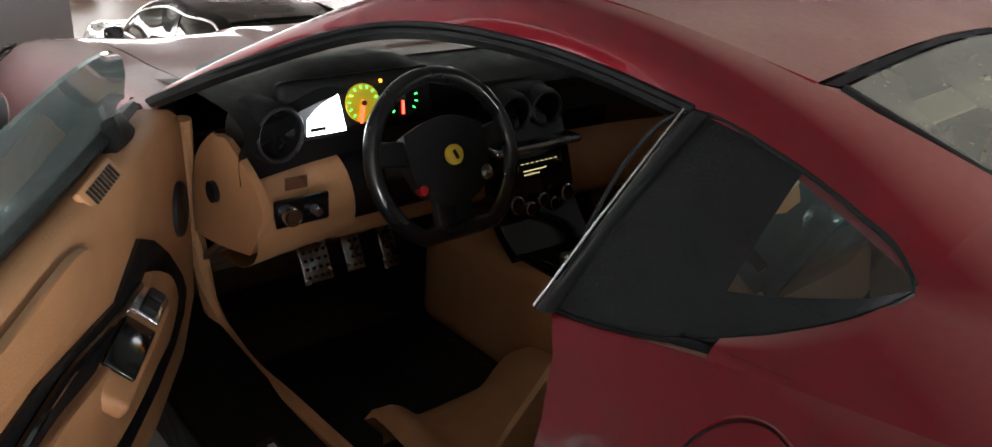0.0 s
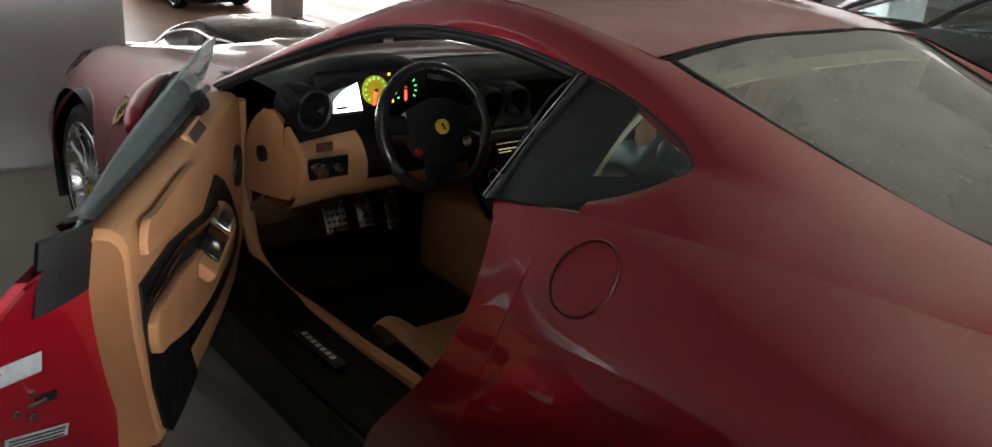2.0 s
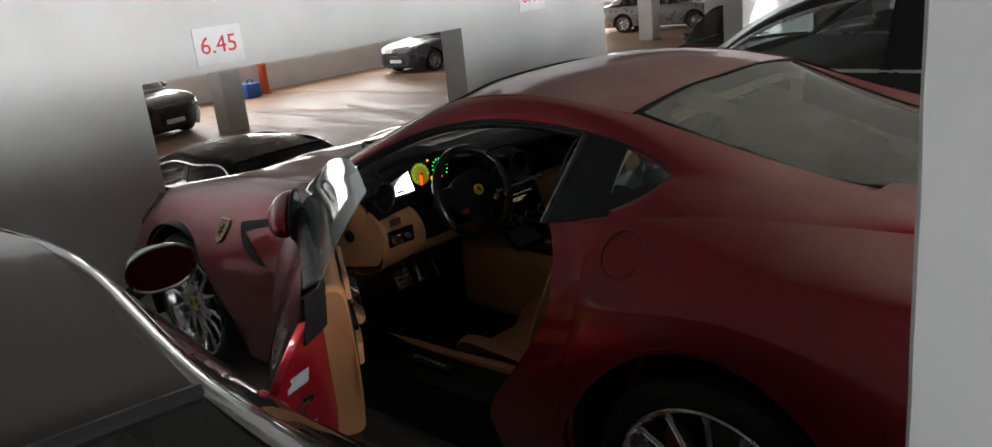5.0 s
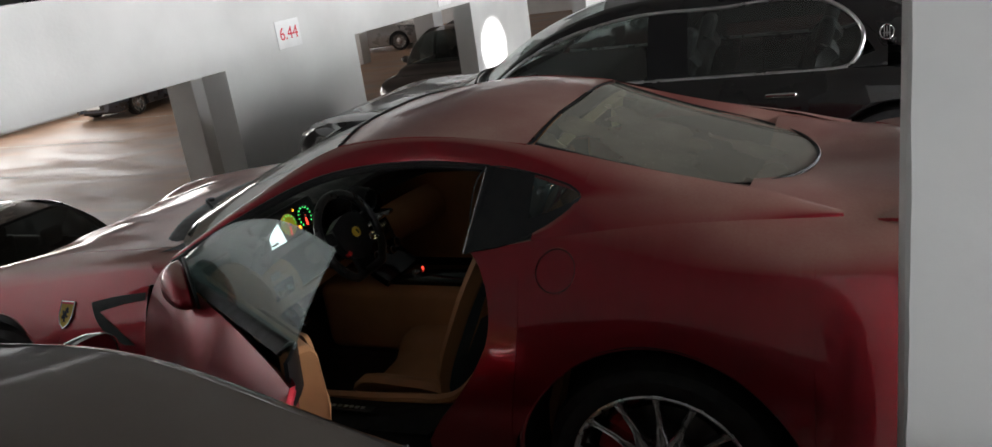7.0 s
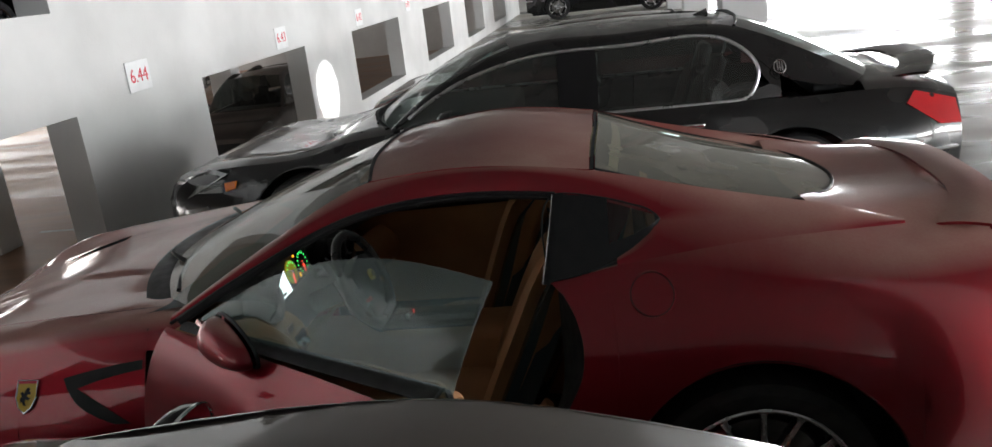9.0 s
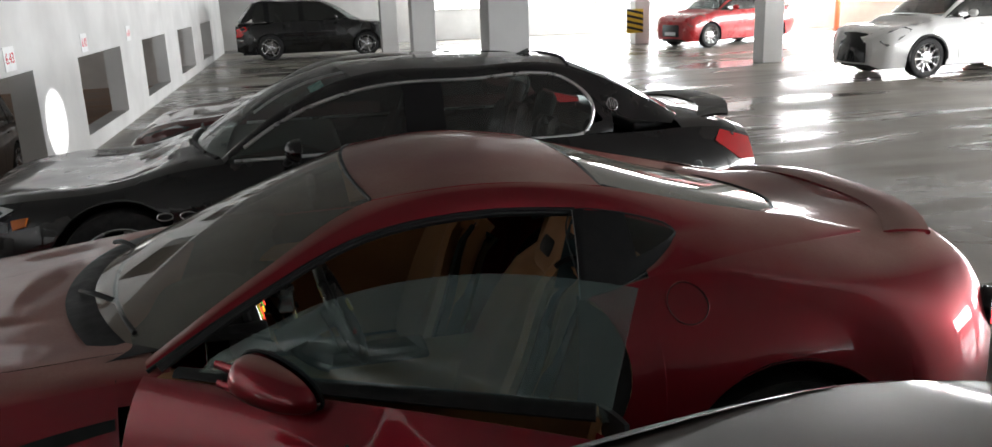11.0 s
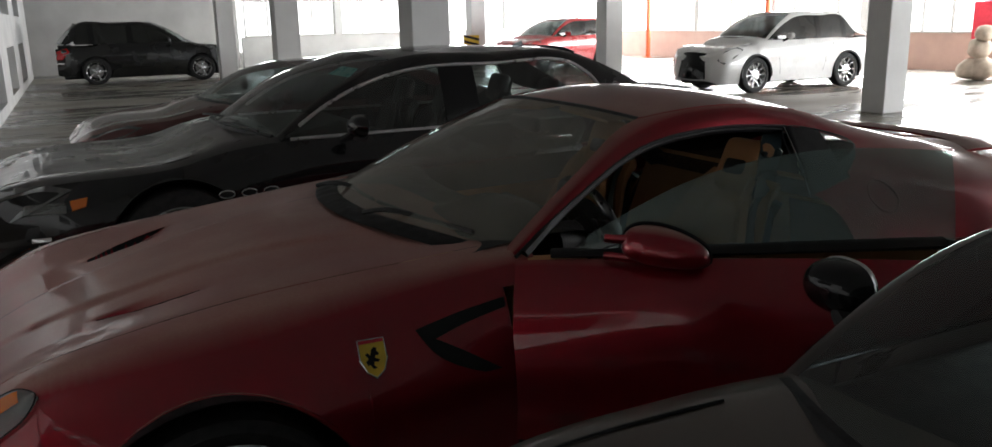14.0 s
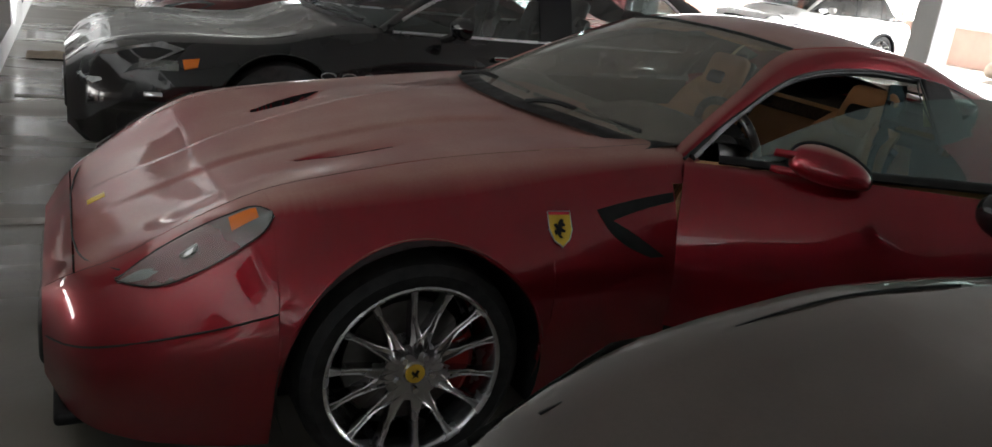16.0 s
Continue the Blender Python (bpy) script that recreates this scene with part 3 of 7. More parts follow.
# ---- the car kit ----
class Shell:
    """A car's lower body as sections along x: sill, flank, shoulder, inner line and crown, open over the wheels."""

    def __init__(self, rows, wheels):
        self.rows, self.wheels, self.warp = np.array(sorted(rows), float), wheels, None

    def controls(self, x):
        r = self.rows
        X, V = r[:, 0], r[:, 1:]
        s = np.diff(V, axis=0) / np.diff(X)[:, None]
        m = np.vstack([s[:1], (s[:-1] + s[1:]) / 2, s[-1:]])
        m[1:-1][s[:-1] * s[1:] <= 0] = 0
        k = int(np.clip(np.searchsorted(X, x, "right") - 1, 0, len(X) - 2))
        h = X[k + 1] - X[k]
        u = (x - X[k]) / h
        c = (2 * u**3 - 3 * u**2 + 1) * V[k] + (u**3 - 2 * u**2 + u) * h * m[k] + (3 * u**2 - 2 * u**3) * V[k + 1] + (u**3 - u**2) * h * m[k + 1]
        yb, zb, yw, zw, ys, zs, yh, zh, zc = c
        return np.array([(yb, zb), (yw, zw), (ys, zs), (yh, zh), (0.0, zc)])

    def at(self, x, vs):
        c = self.controls(x)
        p = np.vstack([2 * c[0] - c[1], c, (-c[3][0], c[3][1])])
        d = np.diff(p, axis=0)
        L = np.linalg.norm(d, axis=1)[:, None] + 1e-9
        # tangents at the five controls, weighed by the chords on either side
        T = (L[1:] * d[:-1] / L[:-1] + L[:-1] * d[1:] / L[1:]) / (L[1:] + L[:-1])
        k = np.clip(np.floor(vs).astype(int), 0, 3)
        u = (vs - k)[:, None]
        h = L[k + 1]
        return (2 * u**3 - 3 * u**2 + 1) * p[k + 1] + (u**3 - 2 * u**2 + u) * h * T[k] + (3 * u**2 - 2 * u**3) * p[k + 2] + (u**3 - u**2) * h * T[k + 1]

    def arch(self, x):
        """The height of the wheel cut-out at x, or None."""
        for xc, zc, R in self.wheels:
            if abs(x - xc) < R:
                return zc + math.sqrt(R * R - (x - xc) ** 2)
        return None

    def span(self, x, v0, v1, nv):
        za = self.arch(x)
        if za is not None and v0 < 1.9:
            vs = np.linspace(0, 2, 81)
            z = self.at(x, vs)[:, 1]
            v0 = max(v0, float(np.interp(za, z, vs)))
        return np.linspace(min(v0, v1 - 0.02), v1, nv)

    def stations(self, x0, x1, step=0.06):
        xs = set(np.linspace(x0, x1, max(3, int(abs(x1 - x0) / step) + 1)).round(4))
        for xc, _, R in self.wheels:
            xs |= {round(float(xc + 0.9999 * R * math.cos(a)), 4) for a in np.linspace(0, math.pi, 25)}
            xs |= {round(xc + R + 0.004, 4), round(xc - R - 0.004, 4)}
        return [x for x in sorted(xs) if x0 - 1e-6 <= x <= x1 + 1e-6]

    def patch(self, x0, x1, v0, v1, side, nv=14, step=0.06, push=0.0):
        P = np.array([[(x, side * y, z) for y, z in self.at(x, self.span(x, v0, v1, nv))] for x in self.stations(x0, x1, step)])
        if self.warp:
            for q in P.reshape(-1, 3):
                q[0], q[2] = self.warp(*q)
        if push:
            nr = np.cross(np.gradient(P, axis=0), np.gradient(P, axis=1))
            nr /= np.linalg.norm(nr, axis=2, keepdims=True) + 1e-9
            P = P + nr * push * side
        return P

    def point(self, x, v, side=1):
        y, z = self.at(x, np.array([float(v)]))[0]
        if self.warp:
            x, z = self.warp(x, side * y, z)
        return (x, side * y, z)

    def lip(self, k, side, v1=2.0, inset=0.0):
        """The edge of the wheel cut-out k as a chain of points."""
        xc, zc, R = self.wheels[k]
        out = []
        for a in np.linspace(0.02, math.pi - 0.02, 41):
            x = xc + R * math.cos(a)
            z = zc + R * math.sin(a)
            vs = np.linspace(0, 2, 81)
            p = self.at(x, vs)
            if z >= p[0, 1]:
                out.append((x, side * (float(np.interp(z, p[:, 1], p[:, 0])) - inset), z))
        return out

    def at_z(self, x, z, side=1, v0=0.8, v1=3.0):
        """The place on the flank at height z."""
        vs = np.linspace(v0, v1, 120)
        p = self.at(x, vs)
        return (x, side * float(np.interp(z, p[:, 1], p[:, 0])), z)

    def frame_at(self, x, z, side=1):
        """A pose on the flank: x forwards, y outwards, z up along the skin."""
        a, b, c = (Vector(self.at_z(*q, side)) for q in ((x, z), (x + 0.02, z), (x, z + 0.02)))
        u, w = (b - a).normalized(), (c - a).normalized()
        n = w.cross(u).normalized() * side
        if n.y * side < 0:
            n = -n
        w = u.cross(n) if side < 0 else u.cross(n)
        if w.z < 0:
            w = -w
        m = Matrix((u, n, w)).transposed().to_4x4()
        return Matrix.Translation(a) @ m

    def on(self, x, y):
        """The place on the upper skin over (x, y)."""
        vs = np.linspace(0.8, 4.0, 161)
        p = self.at(x, vs)
        k = int(np.argmin(np.abs(p[:, 0] - abs(y)) + (vs < 1.0) * 9))
        return (x, y, float(p[k, 1]))


def wheel(name, parent, x, y, z, R, width, rim, spokes, side, mat=ALLOY, caliper=None, twist=0.0, detail=True, cap=None):
    """A wheel with its outer face towards +y (side 1) or -y (side -1)."""
    e = new(name)
    e.parent = parent
    e.matrix_basis = Matrix.Translation((x, y, z)) @ Matrix.Rotation(radians(-90 * side), 4, "X") @ Matrix.Rotation(twist, 4, "Z")
    w = width
    prof = [(rim, -w), (rim + 0.01, -w - 0.006), (R - 0.03, -w - 0.01), (R - 0.008, -w + 0.012), (R, -w + 0.04), (R, -0.04), (R - 0.008, -0.012), (R - 0.035, 0.006), (rim + 0.018, 0.0), (rim + 0.004, -0.006), (rim - 0.004, -0.03)]
    part("tyre", lathe(prof, 48), RUBBER, e, "black low-profile tyre")
    rp = [(rim + 0.004, -0.006), (rim + 0.007, 0.002), (rim + 0.002, 0.006), (rim - 0.004, 0.003), (rim - 0.009, -0.004), (rim - 0.011, -0.012), (rim - 0.02, -0.03), (rim - 0.03, -0.12), (rim - 0.03, -w + 0.01)]
    ps = [lathe(rp, 48)]
    sec = [(-1, -0.04), (-1, -0.006), (-0.92, -0.001), (-0.7, 0.001), (-0.3, -0.003), (0.3, -0.003), (0.7, 0.001), (0.92, -0.001), (1, -0.006), (1, -0.04)]
    if cap:
        # seven arms that each fork into two slim blades
        hub, k14 = 0.36 * rim, math.pi / 14
        u = np.linspace(0, 1, 14)
        for k in range(14):
            side2 = 1 if k % 2 else -1
            base = 2 * math.pi * (k // 2) / 7
            r = 0.2 * rim + (0.8 * rim - 0.006) * u
            ang = base + side2 * np.interp(u, [0, 0.16, 0.45, 1], [0.0, 0.1, 0.195, 0.97 * k14])
            hw = np.interp(u, [0, 0.16, 0.3, 0.5, 0.85, 1], [0.02, 0.024, 0.0175, 0.0105, 0.0085, 0.014])
            dz = np.interp(u, [0, 0.2, 0.6, 1], [-0.011, -0.012, -0.016, -0.003])
            P = np.array([[(a * math.cos(t) - q * c * math.sin(t), a * math.sin(t) + q * c * math.cos(t), z + d) for c, d in sec] for a, t, q, z in zip(r, ang, hw, dz)])
            ps.append(grid(P))
    else:
        hub = 0.075
        for k in range(spokes):
            a = 2 * math.pi * k / spokes
            lean = 0.03
            A = spline([(hub - 0.02, 0, -0.014), (0.4 * rim, lean * 0.25 * rim, -0.024), (0.75 * rim, lean * rim, -0.016), (rim - 0.008, lean * 1.6 * rim, -0.003)], 14)
            hw = np.interp(np.linspace(0, 1, 14), [0, 0.17, 0.3, 0.5, 0.85, 1], [0.019, 0.02, 0.0145, 0.0098, 0.01, 0.016]) * (15 / max(spokes, 6)) ** 0.8
            P = np.array([[(px, py + c * q, pz + d) for c, d in sec] for (px, py, pz), q in zip(A, hw)])
            ps.append(turned(grid(P), Matrix.Rotation(a, 4, "Z")))
    ps.append(lathe([(0.0, -0.006), (0.03, -0.006), (0.034, -0.01), (hub - 0.012, -0.011), (hub - 0.004, -0.013), (hub, -0.02), (hub, -0.08)], 40))
    part("rim", joined(*ps), mat, e, "polished alloy rim with slim spokes")
    if detail:
        for k in range(5):
            a = 2 * math.pi * k / 5 + 0.3
            part("wheel_bolt", moved(cyl(0.011, 0.014, 8, 0.009), Matrix.Translation((0.055 * math.cos(a), 0.055 * math.sin(a), -0.005))), CHROME, e)
        if cap:
            part("centre_cap", moved(cyl(0.029, 0.008, 24, bevel=0.002), Matrix.Translation((0, 0, -0.002))), cap, e, "yellow centre cap")
            part("cap_figure", moved(plate([(-0.012, -0.008), (-0.004, -0.014), (0.002, -0.004), (0.01, -0.013), (0.013, -0.003), (0.005, 0.004), (0.012, 0.012), (0.0, 0.008), (-0.008, 0.014), (-0.006, 0.002)], 0.001), Matrix.Translation((0, 0, 0.0025))), TRIM, e, smooth=False)
    part("brake_disc", joined(lathe([(0.09, -0.09), (0.19, -0.09), (0.19, -0.12), (0.09, -0.12)], 40), lathe([(0.0, -0.07), (0.09, -0.07), (0.09, -0.12)], 24)), STEEL, e)
    if caliper:
        P = np.array([[(r * math.cos(a), r * math.sin(a), h) for r, h in ((0.115, -0.06), (0.19, -0.055), (0.21, -0.07), (0.21, -0.14), (0.12, -0.14))] for a in np.linspace(-0.5, 0.5, 9)])
        vf = turned(grid(P), Matrix.Rotation(caliper, 4, "Z"))
        part("brake_caliper", vf, CALIPER, e, "red brake caliper")
    return e


def wheel_well(parent, shell, xc, zc, R, side, y0, y1):
    a = np.linspace(-0.35, math.pi + 0.35, 25)
    P = np.array([[(xc + R * math.cos(t), side * y, zc + R * math.sin(t)) for y in (y0, y1)] for t in a])
    back = [(xc + R * math.cos(t), side * y0, zc + R * math.sin(t)) for t in a]
    v, f = grid(P)
    part("wheel_well", joined((v, f), (back, [tuple(range(len(back)))])), TRIM, parent)


def half_mirror(P):
    """The sheet mirrored over y = 0."""
    Q = P.copy()
    Q[..., 1] *= -1
    return Q


def seam(parent, shell, pts, r=0.0035, n=30, side=1, name="panel_gap"):
    p = [shell.point(x, v, side) for x, v in pts]
    part(name, tube(p, r, n, 5), TRIM, parent)


def seat(parent, x, y, z, mat, tilt=18, hole=False, w=0.5, back=0.46, bx=0.06):
    """A bucket seat: cushion, backrest with side bolsters, headrest."""
    e = new("seat")
    e.parent = parent
    e.matrix_basis = Matrix.Translation((x, y, z))
    def pad(L, W, T, bol, n=10, m=23):
        u, v = np.linspace(0, 1, n), np.linspace(-1, 1, m)
        roll = lambda b: math.sin(min(1.0, max(0.0, (abs(b) - 0.5) / 0.38)) * math.pi / 2) - 0.35 * max(0.0, (abs(b) - 0.88) / 0.12) ** 2  # noqa: E731
        return np.array([[(a * L, b * W / 2 * (1 - 0.12 * a**2), T + bol * roll(b) - 0.012 * (1 - b * b) - 0.05 * (2 * a - 1) ** 6) for b in v] for a in u])
    part("cushion", thick(pad(0.5 if not hole else 0.44, w, 0.14, 0.06), -0.13, flip=False), mat, e)
    if hole:
        part("seat_shell", rounded(-0.02, 0.39, -w * 0.53, w * 0.53, 0.0, 0.11, 0.04), TRIM, e, "black seat side shell")
        B = pad(back * 0.94, w * 1.04, 0.1, 0.04)
        B[..., 1] *= np.interp(np.linspace(0, 1, 10), [0, 0.6, 1], [1, 1.0, 0.58])[:, None]
        B[..., 2] -= 0.03
        part("back_shell", turned(thick(B, -0.11), Matrix.Translation((bx, 0, 0.1)) @ Matrix.Rotation(radians(-(90 + tilt)), 4, "Y") @ Matrix.Scale(-1, 4, (0, 0, 1))), SEATSHELL, e, "glossy dark seat back shell")
    P = pad(back, w, 0.1, 0.07)
    P[..., 1] *= np.interp(np.linspace(0, 1, 10), [0, 0.6, 1], [1, 1.0, 0.55])[:, None]
    M = Matrix.Translation((bx, 0, 0.1)) @ Matrix.Rotation(radians(-(90 + tilt)), 4, "Y")
    v, f = thick(P, -0.11)
    part("backrest", turned((v, f), M @ Matrix.Scale(-1, 4, (0, 0, 1))), mat, e)
    M2 = Matrix.Translation((bx, 0, 0.1)) @ Matrix.Rotation(radians(-(90 + tilt)), 4, "Y") @ Matrix.Translation((back + 0.02, 0, -0.07))
    part("headrest", moved(rounded(-0.1, 0.13, -0.12, 0.12, -0.05, 0.05, 0.045), M2), mat, e)
    if hole:
        part("head_shell", moved(rounded(-0.2, 0.125, -0.118, 0.118, -0.025, 0.022, 0.02), M2 @ Matrix.Translation((0, 0, 0.05))), SEATSHELL, e, "glossy dark headrest shell")
        part("harness_hole", moved(rounded(-0.045, 0.04, -0.07, 0.07, -0.058, 0.058, 0.03), M2), SOFTBLACK, e, "black oval harness opening")
    return e


def simple_car(name, m, label, paint, L, W, H, wb, nose, hood, belt, deck, ws, wt, rt, bb, R=0.33, glassm=DARKGLASS, style="sedan", chrome=False, spokes=10, pillars=(), step=0.09, trimmat=None, lamps=True, tail=REDLENSOFF, interior=SOFTBLACK, group="", yr=None, mirror_at=None, drop=0.0, dip=0.0, glass_end=None, trim_r=0.012):
    """A parked road car: ws, wt, rt, bb are the x of the windscreen's foot and head and of the rear window's head and foot."""
    t = thing(name, m, label, "car", group)
    h, xf, xr = W / 2, nose, nose - L
    af, ar = wb / 2, -wb / 2
    zs = belt - 0.03
    rows = [
        (xf, h * 0.55, 0.26, h * 0.62, 0.42, h * 0.55, hood - 0.24 - dip, h * 0.3, hood - 0.22 - dip, hood - 0.21 - dip),
        (xf - 0.1, h * 0.76, 0.2, h * 0.84, 0.46, h * 0.74, hood - 0.14 - dip, h * 0.42, hood - 0.12 - dip, hood - 0.11 - dip),
        (xf - 0.34, h * 0.88, 0.2, h * 0.95, 0.5, h * 0.84, hood - 0.05 - 0.6 * dip, h * 0.5, hood - 0.03 - 0.5 * dip, hood - 0.025 - 0.5 * dip),
        (af, h * 0.93, 0.22, h * 0.985, 0.56, h * 0.86, hood + 0.01, h * 0.52, hood + 0.02, hood + 0.03),
        (ws + 0.25, h * 0.93, 0.22, h * 0.985, 0.6, h * 0.87, max(belt - 0.06, hood + 0.015), h * 0.55, max(belt - 0.01, hood + 0.025), max(belt + 0.01, hood + 0.035)),
        (ws - 0.25, h * 0.93, 0.22, h * 0.985, 0.62, h * 0.875, zs, h * 0.6, belt, belt + 0.02),
        (0.0, h * 0.93, 0.22, h * 0.985, 0.64, h * 0.88, zs, h * 0.6, belt, belt + 0.02),
        (ar + 0.4, h * 0.93, 0.22, h * 0.985, 0.66, h * 0.88, zs + 0.01, h * 0.6, belt + 0.01, belt + 0.02),
        (ar - 0.1, h * 0.93, 0.22, h * 0.98, 0.68, h * 0.87, deck - 0.06, h * 0.6, deck - 0.01, deck),
        (xr + 0.25, h * 0.88, 0.24, h * 0.94, 0.66, h * 0.8, deck - 0.08, h * 0.5, deck - 0.02, deck - 0.01),
        (xr, h * 0.74, 0.3, h * 0.82, 0.62, h * 0.7, deck - 0.16, h * 0.4, deck - 0.1, deck - 0.09),
    ]
    R2 = R + 0.055
    sh = Shell(rows, [(af, R, R2), (ar, R, R2)])
    yb, yt = h * 0.86, yr or h * 0.66
    zb = belt - 0.02
    # lower skin, open where the cabin stands
    pieces = []
    for s in (1, -1):
        pieces += [grid(sh.patch(xr, xf, 0, 2, s, 12, step), s < 0)]
        pieces += [grid(sh.patch(ws - 0.02, xf, 2, 4, s, 10, step), s < 0)]
        if bb > xr + 0.3:
            pieces += [grid(sh.patch(xr, bb + 0.03, 2, 4, s, 10, step), s < 0)]
    body = part("body", joined(*pieces), paint, t)
    vs = np.linspace(0, 4, 17)
    for x in (xf, xr):
        pr = sh.at(x, vs)
        ring = [(x, y, z) for y, z in pr] + [(x, -y, z) for y, z in pr[::-1]][1:]
        part("end_panel", (ring, [tuple(range(len(ring)))]), paint, t)
    part("underbody", rounded(xr + 0.15, xf - 0.15, -h * 0.62, h * 0.62, 0.17, 0.5, 0.03), TRIM, t)
    part("cabin_floor", rounded(bb + 0.1, ws - 0.1, -h * 0.82, h * 0.82, 0.3, belt - 0.28, 0.03), interior, t)
    part("dashboard", rounded(ws - 0.75, ws + 0.02, -h * 0.82, h * 0.82, belt - 0.3, belt - 0.02, 0.06), interior, t)
    for xs2 in ((wt - 0.45), (wt - 1.3)):
        for s in (1, -1):
            if xs2 > bb + 0.35:
                seat(t, xs2, s * h * 0.42, belt - 0.48, interior)
    # cabin
    E = [(ws, yb - 0.05, zb + 0.01), ((ws + wt) / 2, (yb + yt) / 2 - 0.015, (belt + H - 0.05) / 2 + 0.06), (wt, yt - 0.03, H - 0.055), ((wt + rt) / 2, yt, H - 0.03), (rt, yt - 0.03, H - 0.06 - drop), ((rt + bb) / 2, (yt + yb) / 2 - 0.06 - 0.4 * drop, (H - 0.06 - drop + deck) / 2 + 0.03 - 0.5 * drop), (bb, yb - 0.16, deck + 0.01)]
    T = [(ws - 0.02, yb + 0.005, zb - 0.01), ((ws + wt) / 2 - 0.05, (yb + yt) / 2 + 0.045, (belt + H) / 2), (wt - 0.06, yt + 0.05, H - 0.125), ((wt + rt) / 2, yt + 0.07, H - 0.1), (rt + 0.02, yt + 0.06, H - 0.14 - drop), ((rt + bb) / 2 + 0.12, yb - 0.03, belt + 0.1 - 1.2 * drop), (bb + 0.1, yb - 0.02, deck - 0.02)]
    for s in (1, -1):
        P = ruled(E, T, 60, 6, 0.012, (0, 0.6, 0.8))
        if s < 0:
            P = half_mirror(P)
        part("roof_rail", grid(P, s > 0), paint, t)
        # side glass below the rail
        Tc = spline(T[:6], 50)
        xsw = np.linspace(Tc[0, 0] - 0.06, Tc[-1, 0] + 0.02, 40)
        order = np.argsort(Tc[:, 0])
        top = np.array([[np.interp(x, Tc[order, 0], Tc[order, k]) for k in (1, 2)] for x in xsw])
        bot = np.array([(yb + 0.012, zb + 0.0 * x) for x in xsw])
        w = np.linspace(0, 1, 5)
        G = np.array([[(x, (b[0] * (1 - k) + a[0] * k + 0.015 * 4 * k * (1 - k)) - 0.006, b[1] * (1 - k) + max(a[1], b[1] + 0.002) * k) for k in w] for x, a, b in zip(xsw, top, bot)])
        if s < 0:
            G = half_mirror(G)
        # the glass may end in a round behind the last door, with painted metal behind it
        xe = xsw[-1] if glass_end is None else glass_end
        bow = np.clip((xe + 0.3 - xsw) / 0.3, 0, 1) if glass_end is not None else np.zeros(len(xsw))
        half = np.sqrt(np.maximum(0, 1 - bow**3))
        lo, hi = 0.42 * (1 - half), 0.42 + 0.58 * half

        def between(k0, k1, rows):
            return np.array([[[np.interp(a + (b - a) * k, w, G[i, :, c]) for c in range(3)] for k in np.linspace(0, 1, 5)] for i, a, b in zip(rows, k0[rows], k1[rows])])

        whole = np.arange(len(xsw))
        keep = whole[half > 0]
        if glass_end is not None:
            back = whole[bow > 0]
            part("rear_pillar", joined(grid(between(np.zeros(len(xsw)), lo, back), s > 0), grid(between(hi, np.ones(len(xsw)), back), s > 0)), paint, t)
        V = between(lo, hi, keep)
        cuts = [0] + sorted(int(np.argmin(np.abs(xsw[keep] - p))) for p in pillars) + [len(keep) - 1]
        for a, b in zip(cuts[:-1], cuts[1:]):
            part("side_window", grid(V[a : b + 1], s > 0), glassm, t, "dark tinted side window")
        for c in cuts[1:-1]:
            Q = V[max(c - 1, 0) : c + 2] + np.array([0, 0.006 * s, 0])
            part("door_pillar", grid(Q, s > 0), GLOSSBLACK, t)
        if chrome:
            lift = np.array([0, 0.006 * s, -0.003])
            rim = [tuple(q) for q in V[::3, 0] + lift] + [tuple(q) for q in V[::-3, -1] + lift]
            part("window_trim", tube(rim, trim_r, 160, 6), BRIGHTTRIM if trim_r > 0.01 else GLOSSBLACK, t, "window surround strip")
    c0 = [E[0], (ws + 0.16, yb * 0.5, zb + 0.035), (ws + 0.2, 0, zb + 0.04)]
    c1 = [E[2], (wt + 0.06, yt * 0.5, H - 0.025), (wt + 0.08, 0, H - 0.015)]
    mir = lambda c: [(x, -y, z) for x, y, z in c[::-1]][1:]  # noqa: E731
    c0, c1 = c0 + mir(c0), c1 + mir(c1)
    dl = E[0:3]
    P = coons(c0, c1, dl, [(x, -y, z) for x, y, z in dl], 24, 10)
    part("windscreen", grid(P), GLASS, t, "dusty laminated windscreen")
    part("cowl", tube([(x + 0.02, y, z - 0.004) for x, y, z in c0], 0.02, 30, 6), TRIM, t)
    r0 = [E[4], (rt - 0.05, yt * 0.5, H - 0.035 - 0.8 * drop), (rt - 0.06, 0, H - 0.03 - 0.8 * drop)]
    r0 = r0 + mir(r0)
    rl = E[2:5]
    part("roof", grid(coons(c1, r0, rl, [(x, -y, z) for x, y, z in rl], 24, 12)), paint, t)
    b0 = [E[6], (bb - 0.1, (yb - 0.16) * 0.5, deck + 0.015), (bb - 0.13, 0, deck + 0.015)]
    b0 = b0 + mir(b0)
    bl = E[4:7]
    part("rear_window", grid(coons(r0, b0, bl, [(x, -y, z) for x, y, z in bl], 24, 10)), glassm, t, "dark rear window")
    part("rear_seal", tube([(x - 0.004, y, z + 0.003) for x, y, z in r0], 0.011, 40, 6), TRIM, t)
    part("parcel_shelf", rounded(bb - 0.08, bb + 0.3, -yb + 0.2, yb - 0.2, deck - 0.1, deck - 0.03, 0.02), interior, t)
